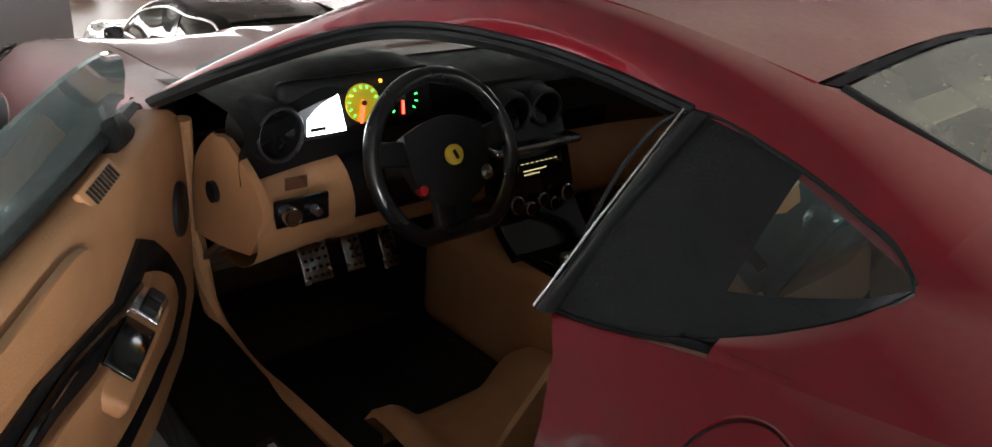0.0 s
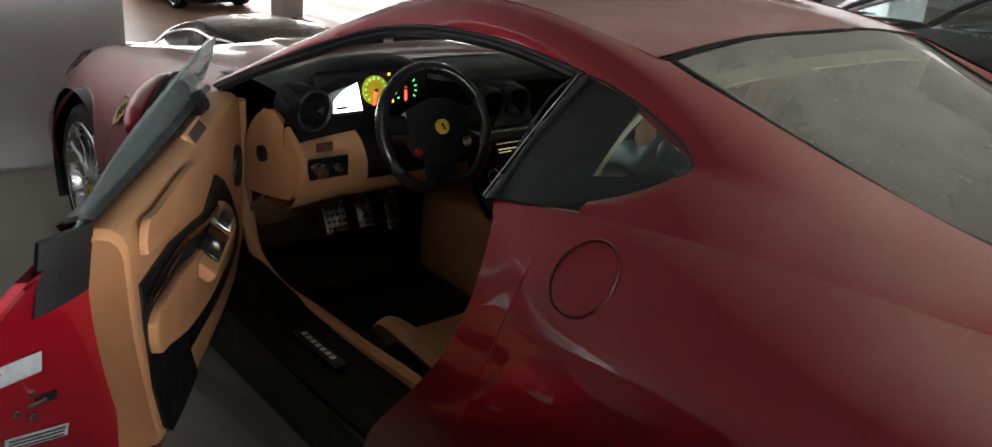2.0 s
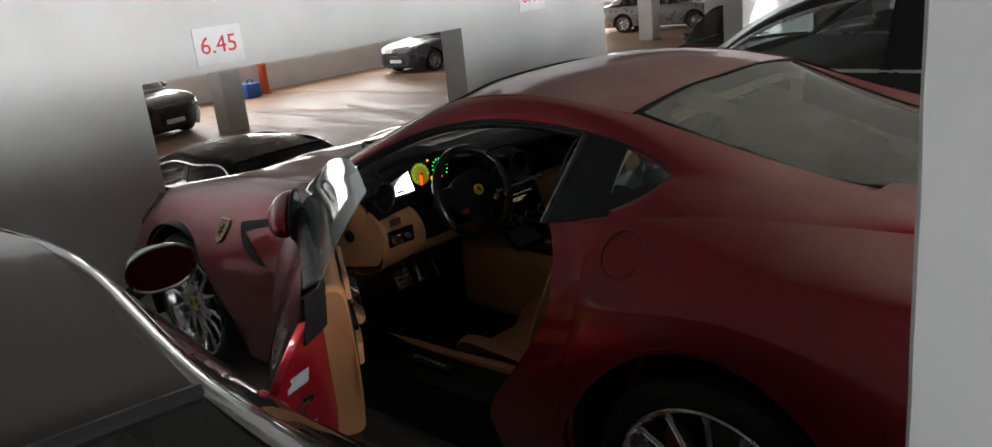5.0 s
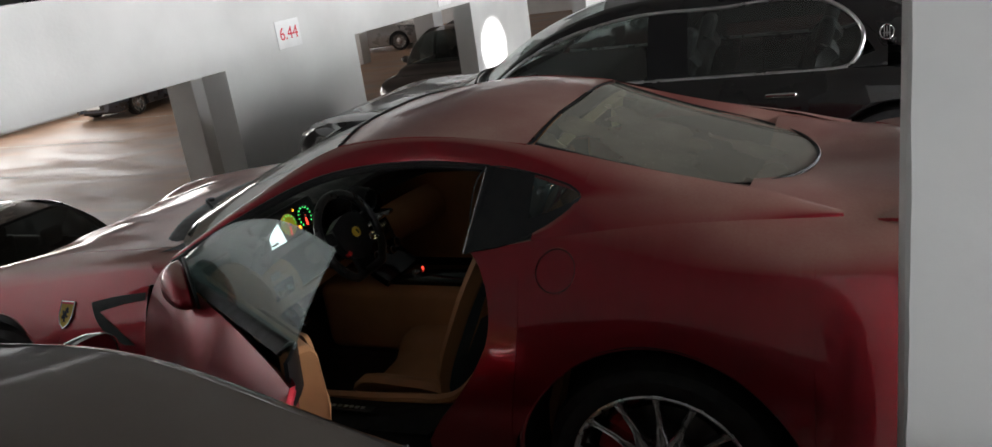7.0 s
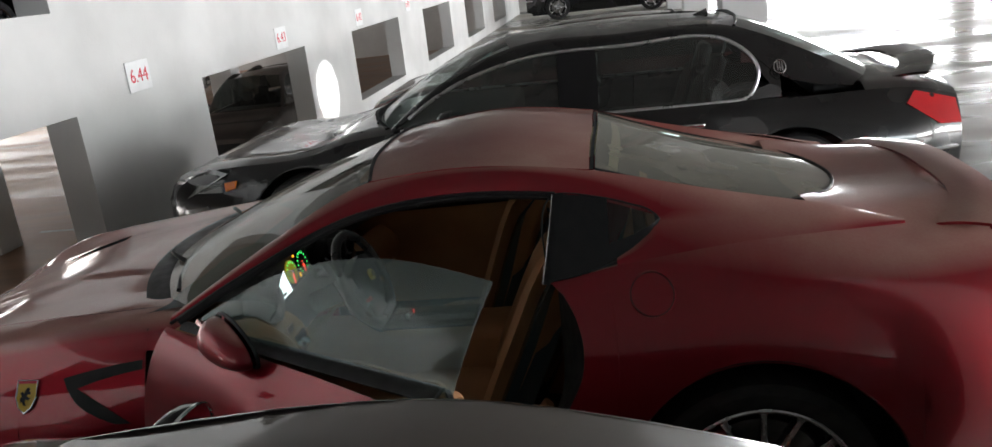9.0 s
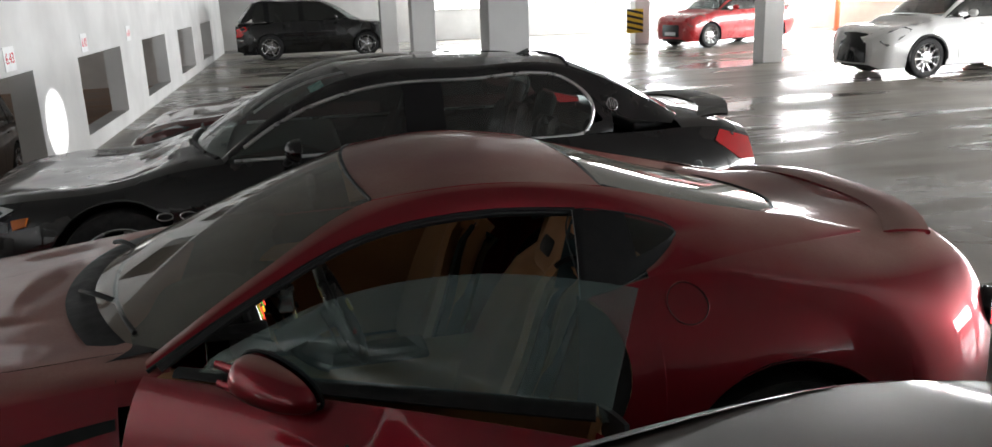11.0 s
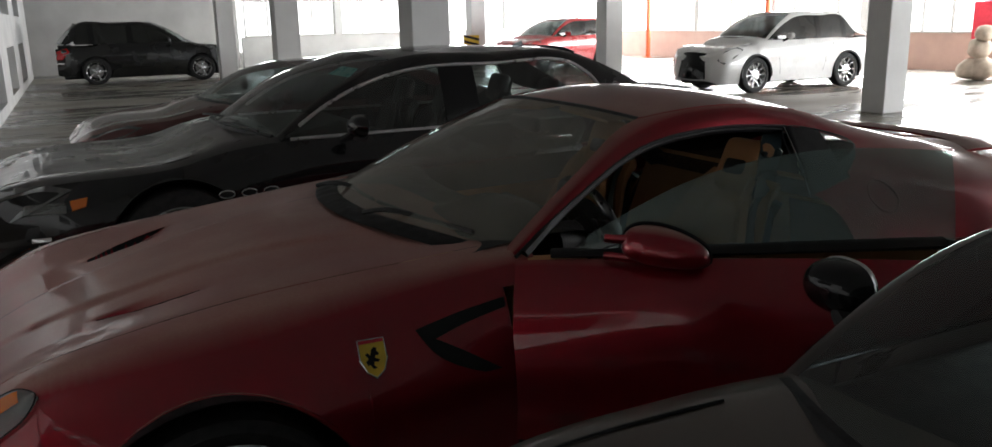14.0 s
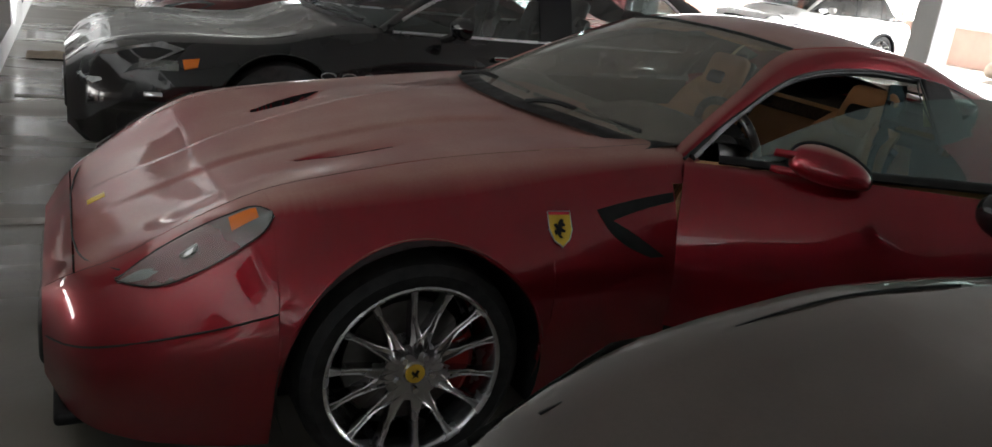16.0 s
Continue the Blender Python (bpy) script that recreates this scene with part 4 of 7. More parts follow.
    # wheels
    for xx in (af, ar):
        for s in (1, -1):
            wheel("wheel", t, xx, s * (h * 0.975 - 0.01), R, R, 0.22, R * 0.7, spokes, s, detail=False)
            wheel_well(t, sh, xx, R, R2 + 0.003, s, h * 0.62, h * 0.96)
            part("arch_lip", tube(sh.lip(0 if xx > 0 else 1, s, inset=0.006), 0.008, smooth=False), paint, t)
    for s in (1, -1):
        mx, mz = mirror_at or (ws - 0.42, belt + 0.06)
        e = new("door_mirror")
        e.parent = t
        e.matrix_basis = Matrix.Translation((mx, s * (h + 0.11), mz)) @ Matrix.Rotation(0.12 * s, 4, "Z") @ Matrix.Rotation(-0.16, 4, "Y")
        dome = np.array([[(-0.045 + 0.085 * math.sin(u) ** 0.9, 0.1 * math.cos(u) * math.cos(v), 0.068 * math.cos(u) * math.sin(v)) for v in np.linspace(0, 2 * math.pi, 25)] for u in np.linspace(0, math.pi / 2 - 0.02, 9)])
        dome[..., 1] = np.sign(dome[..., 1]) * 0.1 * (np.abs(dome[..., 1]) / 0.1) ** 0.75
        part("mirror_shell", grid(dome), trimmat or paint, e)
        part("mirror_rim", tube([tuple(p) for p in dome[0]], 0.005, 40, 6), CHROME if chrome and trimmat else TRIM, e)
        pane = [(-0.046, p[1] * 0.95, p[2] * 0.95) for p in dome[0][:-1]]
        part("mirror_pane", (pane, [tuple(range(len(pane)))[::-1]]), MIRROR, e, smooth=False)
        part("mirror_arm", tube([(-0.01, -0.04 * s, -0.05), (0.0, -0.1 * s, -0.085), (0.0, -0.15 * s, -0.1)], 0.026, 10, 8), TRIM, e)
        for xh in (ws - 0.55, ws - 1.65)[: len(pillars) or 1]:
            if xh > ar + 0.3:
                part("door_handle", rounded(xh - 0.38, xh - 0.2, s * h * 0.975 - 0.012, s * h * 0.975 + 0.02, belt - 0.15, belt - 0.12, 0.01), CHROME if chrome and trim_r > 0.01 else paint, t)
        seam(t, sh, [(ws - 0.35, 0.35), (ws - 0.3, 1), (ws - 0.2, 2)], side=s)
        seam(t, sh, [(wt - 0.75, 0.35), (wt - 0.8, 1), (wt - 0.82, 2)], side=s)
        seam(t, sh, [(xf - 0.3, 2.25), (af, 2.3), (ws + 0.2, 2.35)], side=s)
        if lamps:
            pts = [sh.point(x, v, s) for x, v in ((xf - 0.06, 1.6), (xf - 0.2, 1.95), (xf - 0.5, 2.0), (xf - 0.62, 1.8), (xf - 0.4, 1.5), (xf - 0.14, 1.3))]
            c = np.mean(pts, axis=0)
            pts = [tuple(np.array(p) + np.array((0.012, 0.008 * s, 0.008))) for p in pts]
            part("headlamp", (pts + [tuple(c + np.array((0.03, 0.015 * s, 0.012)))], [(k, (k + 1) % 6, 6) for k in range(6)]), LAMPGREY, t, "clear headlamp")
            pts = [sh.point(x, v, s) for x, v in ((xr + 0.01, 1.25), (xr + 0.03, 1.85), (xr + 0.3, 1.9), (xr + 0.36, 1.6), (xr + 0.16, 1.2))]
            c = np.mean(pts, axis=0)
            pts = [tuple(np.array(p) + np.array((-0.008, 0.008 * s, 0.004))) for p in pts]
            part("tail_lamp", (pts + [tuple(c + np.array((-0.02, 0.02 * s, 0.01)))], [(k, (k + 1) % 5, 5) for k in range(5)]), tail, t, "red tail lamp")
    part("grille", rounded(xf - 0.03, xf + 0.012, -h * 0.42, h * 0.42, 0.32, hood - 0.3, 0.02), TRIM, t, "black grille")
    part("number_plate", box(xf + 0.012, xf + 0.02, -0.24, 0.24, 0.36, 0.46), SIGNW, t)
    part("number_plate", box(xr - 0.012, xr - 0.002, -0.24, 0.24, 0.5, 0.6), SIGNW, t)
    return t, sh


# ---- neighbouring and far cars ----
qp, qps = simple_car("black_saloon", Matrix.Translation((-0.5, -3.08, 0)), "dusty black four-door saloon with chrome window surrounds", BLACKP, 5.34, 1.95, 1.445, 3.17, 2.74, 0.82, 0.97, 1.0, 0.98, 0.15, -1.28, -2.05, R=0.36, chrome=True, pillars=(-0.22, -0.34), spokes=7, glassm=SALOONGLASS, glass_end=-1.42)
simple_car("grey_saloon", Matrix.Translation((-0.35, 2.68, 0)), "dusty dark grey saloon parked beside the sports car", GREYP, 4.7, 1.93, 1.375, 2.75, 2.25, 0.945, 0.97, 0.95, 0.8, 0.18, -0.98, -1.8, glassm=DARKGLASS, pillars=(-0.42,), chrome=True, trimmat=GLOSSBLACK, yr=0.56, mirror_at=(0.38, 1.0), drop=0.08, dip=0.12, trim_r=0.007)
simple_car("dark_red_coupe", Matrix.Translation((-0.6, -6.2, 0)), "dusty dark red coupe beyond the black saloon", DREDP, 4.5, 1.8, 1.27, 2.6, 2.2, 0.78, 0.9, 0.92, 0.75, 0.05, -1.0, -1.7, pillars=(-0.6,))
simple_car("black_suv", pose(-0.85, -25.3, 0, 0, 0, 180), "black sport utility vehicle parked by the end wall", BLACKP, 4.8, 1.93, 1.76, 2.915, 2.35, 1.05, 1.16, 1.15, 1.0, 0.1, -1.85, -2.3, R=0.38, pillars=(-0.5, -1.5), spokes=5, glassm=PRIVACY)
wsuv, _ = simple_car("white_suv", pose(-12.75, -11.6, 0, 0, 0, 0), "pearl white crossover with dark glass and big grille", WHITEP, 4.63, 1.85, 1.66, 2.66, 2.28, 0.98, 1.1, 1.12, 1.0, 0.15, -1.35, -2.15, R=0.37, pillars=(-0.5, -1.3), spokes=10, glassm=PRIVACY)
simple_car("red_crossover", pose(-13.0, -21.5, 0, 0, 0, 15), "bright red crossover parked by the windows", REDP, 4.27, 1.78, 1.6, 2.59, 2.1, 0.97, 1.07, 1.1, 0.95, 0.0, -1.35, -2.05, R=0.35, pillars=(-0.5, -1.3), spokes=10, glassm=PRIVACY)
simple_car("grey_hatchback", pose(18.2, -5.85, -1.4, 0, 0, 190), "dark grey hatchback on the lower level", GREYP, 4.35, 1.84, 1.5, 2.64, 2.1, 0.95, 1.0, 1.05, 0.9, 0.15, -1.45, -1.95, pillars=(-0.5, -1.3))
simple_car("dark_hatchback", pose(18.5, -3.05, -1.4, 0, 0, 186), "black hatchback beside the dark grey one", BLACKP, 4.3, 1.8, 1.5, 2.62, 2.1, 0.93, 1.0, 1.05, 0.9, 0.15, -1.45, -1.95, pillars=(-0.5, -1.3))
simple_car("black_sedan", pose(7.0, -2.35, -1.4, 0, 0, 0), "black sedan backed up to the wall on the lower level", BLACKP, 4.7, 1.82, 1.44, 2.75, 2.3, 0.86, 0.96, 1.0, 0.85, 0.1, -1.3, -1.9, pillars=(-0.45, -1.2), chrome=True)
simple_car("grey_suv", pose(6.3, -13.9, -1.4, 0, 0, 90), "dusty grey-brown sport utility vehicle on the lower level", BROWNP, 4.6, 1.85, 1.72, 2.66, 2.3, 1.0, 1.12, 1.14, 0.95, 0.3, -1.7, -2.1, R=0.36, pillars=(-0.5, -1.4))
simple_car("blue_sedan", pose(18.6, -16.9, -1.4, 0, 0, 95), "dark blue sedan far off on the lower level", BLUEP, 4.6, 1.8, 1.45, 2.7, 2.2, 0.88, 0.97, 1.0, 0.85, 0.1, -1.3, -1.9, pillars=(-0.45, -1.2))
simple_car("silver_sedan", pose(15.6, -25.6, -1.4, 0, 0, 195), "silver grey sedan far off on the lower level", SILVERP, 4.6, 1.8, 1.45, 2.7, 2.2, 0.88, 0.97, 1.0, 0.85, 0.1, -1.3, -1.9, pillars=(-0.45, -1.2))

# the white crossover's grille, lamps and arch cladding
part("spindle_grille", thick(ruled([(2.3, -0.42, 0.3), (2.32, -0.2, 0.29), (2.32, 0.2, 0.29), (2.3, 0.42, 0.3)], [(2.2, -0.36, 0.82), (2.23, -0.2, 0.84), (2.23, 0.2, 0.84), (2.2, 0.36, 0.82)], 10, 6, 0.015, (1, 0, 0)), 0.03), GLOSSBLACK, wsuv, "large black grille")
for s in (1, -1):
    part("slim_headlamp", thick(ruled([(2.2, s * 0.42, 0.76), (1.98, s * 0.72, 0.8)], [(2.16, s * 0.42, 0.82), (1.94, s * 0.72, 0.9)], 8, 4, 0.02, (1, 0, 0.3)), 0.04), GLOSSBLACK, wsuv)
    for x in (1.33, -1.33):
        part("arch_cladding", tube([(x + 0.41 * math.cos(a), s * 0.905, 0.37 + 0.41 * math.sin(a)) for a in np.linspace(-0.1, math.pi + 0.1, 17)], 0.03, 34, 6), TRIM, wsuv, "grey plastic arch cladding")

# cars on the upper half level, seen through the upper openings
simple_car("grey_sedan", pose(5.5, -5.7, 1.5, 0, 0, 90), "dark grey sedan on the upper half level", GREYP, 4.6, 1.8, 1.45, 2.7, 2.2, 0.88, 0.97, 1.0, 0.85, 0.1, -1.3, -1.9, pillars=(-0.45, -1.2))
simple_car("dark_sedan", pose(5.5, -10.65, 1.5, 0, 0, 90), "black sedan on the upper half level", BLACKP, 4.6, 1.8, 1.45, 2.7, 2.2, 0.88, 0.97, 1.0, 0.85, 0.1, -1.3, -1.9, pillars=(-0.45, -1.2))


# ---- the sports car ----
FACE = Matrix(((0, 0, -1, 0), (-1, 0, 0, 0), (0, 1, 0, 0), (0, 0, 0, 1)))  # a plane that faces the driver: x to the car's right, y up
GT = thing("sports_car", Matrix.Identity(4), "dusty dark red metallic sports coupe with its driver door open", "car")
GR = [
    (2.32, 0.44, 0.2, 0.5, 0.34, 0.44, 0.42, 0.25, 0.44, 0.445),
    (2.26, 0.6, 0.16, 0.68, 0.38, 0.58, 0.49, 0.3, 0.51, 0.52),
    (2.13, 0.74, 0.14, 0.83, 0.44, 0.7, 0.575, 0.36, 0.595, 0.6),
    (1.95, 0.83, 0.14, 0.905, 0.48, 0.755, 0.7, 0.38, 0.685, 0.675),
    (1.78, 0.87, 0.14, 0.935, 0.52, 0.77, 0.785, 0.4, 0.765, 0.75),
    (1.55, 0.88, 0.14, 0.96, 0.58, 0.765, 0.835, 0.42, 0.83, 0.825),
    (1.25, 0.88, 0.14, 0.965, 0.62, 0.755, 0.872, 0.43, 0.9, 0.9),
    (0.95, 0.88, 0.14, 0.962, 0.64, 0.775, 0.9, 0.45, 0.935, 0.95),
    (0.7, 0.88, 0.14, 0.955, 0.65, 0.79, 0.925, 0.5, 0.958, 0.978),
    (0.45, 0.88, 0.14, 0.95, 0.64, 0.8, 0.94, 0.5, 0.97, 0.985),
    (0.0, 0.88, 0.14, 0.955, 0.62, 0.805, 0.95, 0.77, 0.965, 0.97),
    (-0.5, 0.88, 0.14, 0.97, 0.62, 0.815, 0.955, 0.785, 0.985, 0.99),
    (-0.76, 0.88, 0.14, 0.98, 0.63, 0.832, 0.952, 0.785, 1.0, 1.0),
    (-1.1, 0.9, 0.14, 0.988, 0.64, 0.862, 0.945, 0.762, 1.045, 1.03),
    (-1.4, 0.91, 0.14, 0.985, 0.67, 0.872, 0.955, 0.725, 1.068, 1.04),
    (-1.62, 0.9, 0.14, 0.98, 0.68, 0.86, 0.955, 0.67, 1.06, 1.045),
    (-1.86, 0.87, 0.15, 0.955, 0.68, 0.815, 0.95, 0.57, 1.035, 1.04),
    (-2.1, 0.8, 0.2, 0.89, 0.66, 0.745, 0.94, 0.5, 1.025, 1.035),
    (-2.22, 0.74, 0.24, 0.83, 0.64, 0.69, 0.92, 0.46, 1.0, 1.015),
    (-2.29, 0.68, 0.28, 0.77, 0.62, 0.64, 0.86, 0.42, 0.93, 0.945),
]
FW, RW, FR, RR = (1.375, 0.338), (-1.375, 0.355), 0.392, 0.43
G = Shell(GR, [(*FW, FR), (*RW, RR)])
XH, XD = 0.53, -0.735  # the door's leading and trailing edges
VS = 0.56  # where the sill ends and the door begins on the flank


def skin_warp(x, y, z):
    """The shut line behind the door bows back below the belt and forward to the sill, and the bonnet has a raised middle."""
    if -1.04 < x < -0.3 and z < 1.03:
        k = max(0.0, 1 - abs(x - XD) / (0.3 if x < XD else 0.42))
        x = x + float(np.interp(z, (0.4, 0.5, 0.58, 0.66, 0.74, 0.8, 0.86, 0.92, 0.965, 1.01), (0.12, 0.05, -0.02, -0.08, -0.125, -0.14, -0.135, -0.115, -0.085, -0.03))) * k * k * (3 - 2 * k)
    if x > 0.6 and abs(y) < 0.4:
        w = min(1, max(0, (float(np.interp(x, (0.8, 1.08, 1.88), (0.328, 0.263, 0.146))) + 0.03 - abs(y)) / 0.06))
        f = min(1, max(0, (x - 0.72) / 0.25)) * min(1, max(0, (2.24 - x) / 0.3))
        z = z + 0.012 * w * w * (3 - 2 * w) * f
    if 1.29 < x < 1.63 and 0.32 < abs(y) < 0.47:
        yi, yo = float(np.interp(x, (1.3, 1.62), (0.335, 0.345))), float(np.interp(x, (1.3, 1.42, 1.5, 1.62), (0.462, 0.445, 0.425, 0.36)))
        k = (abs(y) - yi) / max(yo - yi, 0.01)
        if 0 < k < 1:
            z = z - 0.042 * min(1.0, k * 1.15) * min(1.0, max(0.0, (x - 1.3) / 0.22)) * min(1.0, (1.63 - x) / 0.05)
    return x, z


G.warp = skin_warp
for s, tag in ((1, "left"), (-1, "right")):
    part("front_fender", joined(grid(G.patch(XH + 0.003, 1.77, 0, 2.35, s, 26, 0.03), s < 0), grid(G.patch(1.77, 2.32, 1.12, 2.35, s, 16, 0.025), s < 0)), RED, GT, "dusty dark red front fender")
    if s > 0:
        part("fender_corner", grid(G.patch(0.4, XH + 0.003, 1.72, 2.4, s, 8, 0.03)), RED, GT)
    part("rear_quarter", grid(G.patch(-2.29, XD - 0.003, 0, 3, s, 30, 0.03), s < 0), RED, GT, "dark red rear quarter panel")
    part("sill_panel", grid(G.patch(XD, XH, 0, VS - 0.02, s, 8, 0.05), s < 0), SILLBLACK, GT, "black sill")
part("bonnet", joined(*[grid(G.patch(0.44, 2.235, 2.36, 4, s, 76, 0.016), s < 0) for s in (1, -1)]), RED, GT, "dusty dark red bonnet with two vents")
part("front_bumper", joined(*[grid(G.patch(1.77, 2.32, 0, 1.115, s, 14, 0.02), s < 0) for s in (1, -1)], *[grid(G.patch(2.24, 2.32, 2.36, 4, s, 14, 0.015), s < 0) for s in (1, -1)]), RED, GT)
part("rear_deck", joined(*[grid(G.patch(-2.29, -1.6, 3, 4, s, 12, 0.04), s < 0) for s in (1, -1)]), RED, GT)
vs = np.linspace(0, 4, 25)
for x, nm in ((2.32, "nose_panel"), (-2.29, "tail_panel")):
    pr = G.at(x, vs)
    ring = [(x, y, z) for y, z in pr] + [(x, -y, z) for y, z in pr[::-1]][1:]
    part(nm, (ring, [tuple(range(len(ring)))]), RED, GT)
part("grille", rounded(2.27, 2.335, -0.42, 0.42, 0.2, 0.36, 0.03), TRIM, GT, "black egg-crate grille")
part("front_splitter", rounded(1.9, 2.3, -0.62, 0.62, 0.12, 0.16, 0.015), TRIM, GT)
# unseen panel added to keep the tail lamps' light out of the cabin
part("tail_light_baffle", rounded(-1.97, -1.93, -0.62, 0.62, 0.25, 0.99, 0.01), TRIM, GT)
part("underbody", rounded(-2.15, 2.15, -0.62, 0.62, 0.13, 0.2, 0.02), TRIM, GT)
sp = [(-2.1, 0.62, 1.022), (-2.2, 0.42, 1.04), (-2.24, 0.0, 1.05), (-2.2, -0.42, 1.04), (-2.1, -0.62, 1.022)]
part("tail_spoiler", joined(thick(ruled(sp, [(x + 0.14, y * 0.92, z - 0.002) for x, y, z in sp], 40, 5, 0.006), 0.01), tube(sp, 0.009, 40, 6)), RED, GT, "small lip spoiler")

# roof, pillars and glass
E = [(0.47, 0.745, 0.952), (0.15, 0.635, 1.135), (-0.19, 0.515, 1.288), (-0.5, 0.54, 1.316), (-0.92, 0.536, 1.274), (-1.15, 0.517, 1.214), (-1.36, 0.51, 1.161), (-1.46, 0.508, 1.139), (-1.56, 0.509, 1.118), (-1.67, 0.513, 1.095), (-1.77, 0.518, 1.066), (-1.868, 0.524, 1.037)]
T = [(0.46, 0.8, 0.943), (0.17, 0.705, 1.085), (-0.15, 0.612, 1.205), (-0.5, 0.592, 1.243), (-0.81, 0.604, 1.226), (-1.125, 0.65, 1.14)]


for s in (1, -1):
    R = ruled(E[:6], T[:6], 56, 8, 0.012, (0, 0.7, 0.7))
    low = [G.point(x, 3) for x in (-1.14, -1.36, -1.46, -1.56, -1.67, -1.77, -1.87)]
    P = ruled(E[5:], low, 56, 15, 0.012, (0, 0.7, 0.7))
    F = ruled([(-0.99, 0.753, 1.049), (-1.05, 0.724, 1.077), (-1.105, 0.687, 1.114), T[5]], [G.point(x, 3) for x in (-0.99, -1.04, -1.1, -1.14)], 20, 8, 0.003, (0, 0.7, 0.7))
    # the buttress leaves the rail and the tip of the quarter window without a break
    start = np.concatenate([R[-1], F[-1][1:]])
    fade = np.clip(1 - np.linspace(0, 1, 56) / 0.45, 0, 1) ** 2
    P = P + fade[:, None, None] * (start - P[0])[None]
    part("roof_rail", grid(half_mirror(R) if s < 0 else R, s > 0), RED, GT)
    part("buttress", joined(*[grid(half_mirror(q) if s < 0 else q, s > 0) for q in (P, F)]), RED, GT, "dark red sail panel running into the rear haunch")
    # inner cheek of the buttress down to the rear window
    C0 = [(-0.92, 0.532, 1.272), (-1.2, 0.512, 1.198), (-1.5, 0.507, 1.128), (-1.868, 0.522, 1.036)]
    C1 = [(-0.935, 0.508, 1.267), (-1.2, 0.473, 1.178), (-1.5, 0.42, 1.1), (-1.78, 0.36, 1.05)]
    P = ruled(C0, C1, 30, 4)
    part("buttress_cheek", grid(half_mirror(P) if s < 0 else P, s > 0), RED, GT)
    P = ruled([(-0.95, 0.768, 1.04), (-1.3, 0.735, 1.06), (-1.6, 0.67, 1.058), (-1.86, 0.56, 1.032)], [(-0.95, 0.4, 0.92), (-1.3, 0.4, 0.95), (-1.6, 0.4, 1.0), (-1.8, 0.38, 1.03)], 24, 4)
    part("inner_quarter", grid(half_mirror(P) if s < 0 else P, s > 0), SOFTBLACK, GT)
mir = lambda c: c + [(x, -y, z) for x, y, z in c[::-1]][1:]  # noqa: E731
WB = mir([E[0], (0.63, 0.45, 0.985), (0.7, 0.2, 0.992), (0.715, 0, 0.994)])
WT = mir([E[2], (-0.15, 0.3, 1.308), (-0.135, 0, 1.315)])
RB = mir([E[4], (-0.92, 0.25, 1.302), (-0.925, 0, 1.306)])
other = lambda c: [(x, -y, z) for x, y, z in c]  # noqa: E731
WSP = coons(WB, WT, E[0:3], other(E[0:3]), 40, 16)
part("windscreen", grid(WSP), WINDSCREEN, GT, "dusty curved windscreen")
roof_side = E[2:5]
RP = coons(WT, RB, roof_side, other(roof_side), 30, 16)
RP[..., 2] += 0.012 * np.sin(np.pi * np.linspace(0, 1, 16))[None, :] * np.sin(np.pi * np.linspace(0, 1, 30))[:, None]
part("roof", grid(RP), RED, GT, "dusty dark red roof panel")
part("headliner", grid(RP[2:-2, 1:-1] - np.array([0, 0, 0.035])), TAN, GT)
BW = mir([(-0.937, 0.505, 1.267), (-0.94, 0.25, 1.298), (-0.945, 0, 1.301)])
BE = mir([(-1.56, 0.405, 1.085), (-1.7, 0.27, 1.066), (-1.765, 0.1, 1.058), (-1.775, 0, 1.057)])
bside = [(-0.937, 0.505, 1.267), (-1.25, 0.462, 1.164), (-1.56, 0.405, 1.085)]
part("rear_window", grid(coons(BW, BE, bside, other(bside), 32, 16)), DUSTGLASS, GT, "dust-covered rear window")
RWP = coons(BW, BE, bside, other(bside), 64, 32)
part("rear_window_border", joined(*[grid(q - np.array([-0.001, 0, 0.004])) for q in (RWP[:, :3], RWP[:3, 2:], RWP[-3:, 2:])]), SOFTBLACK, GT, "black printed border of the rear window")
part("rear_window_seal", tube([bside[0], bside[1]] + BE + other(bside)[1::-1], 0.007, 80, 6), TRIM, GT, "black rubber seal")
part("rear_window_band", grid(coons([(x + 0.016, y * 1.03, z + 0.004) for x, y, z in BW], [(x + 0.004, y, z + 0.002) for x, y, z in BW], [(-0.921, 0.52, 1.271), (-0.933, 0.505, 1.269)], [(-0.921, -0.52, 1.271), (-0.933, -0.505, 1.269)], 24, 3)), TRIM, GT)
HL = mir([(-0.966, 0.452, 1.24), (-0.975, 0.36, 1.251), (-0.985, 0.2, 1.262), (-0.99, 0, 1.265)])
part("rear_header_lining", thick(ruled(HL, [(x - 0.036, y * 0.985, z - 0.013) for x, y, z in HL], 40, 3), 0.006), PALELINING, GT, "pale beige header strip")
part("roof_joint", tube(E[2:5], 0.0028, 40, 6), RED, GT)
part("roof_joint", tube(other(E[2:5]), 0.0028, 40, 6), RED, GT)
part("windscreen_seal", tube(WT, 0.007, 40, 6), TRIM, GT)
# cowl with the wipers
part("cowl_panel", grid(ruled(WB, [(x + 0.09, y * 1.01, z - 0.012) for x, y, z in WB], 40, 4, 0.004)), TRIM, GT, "black plastic cowl")
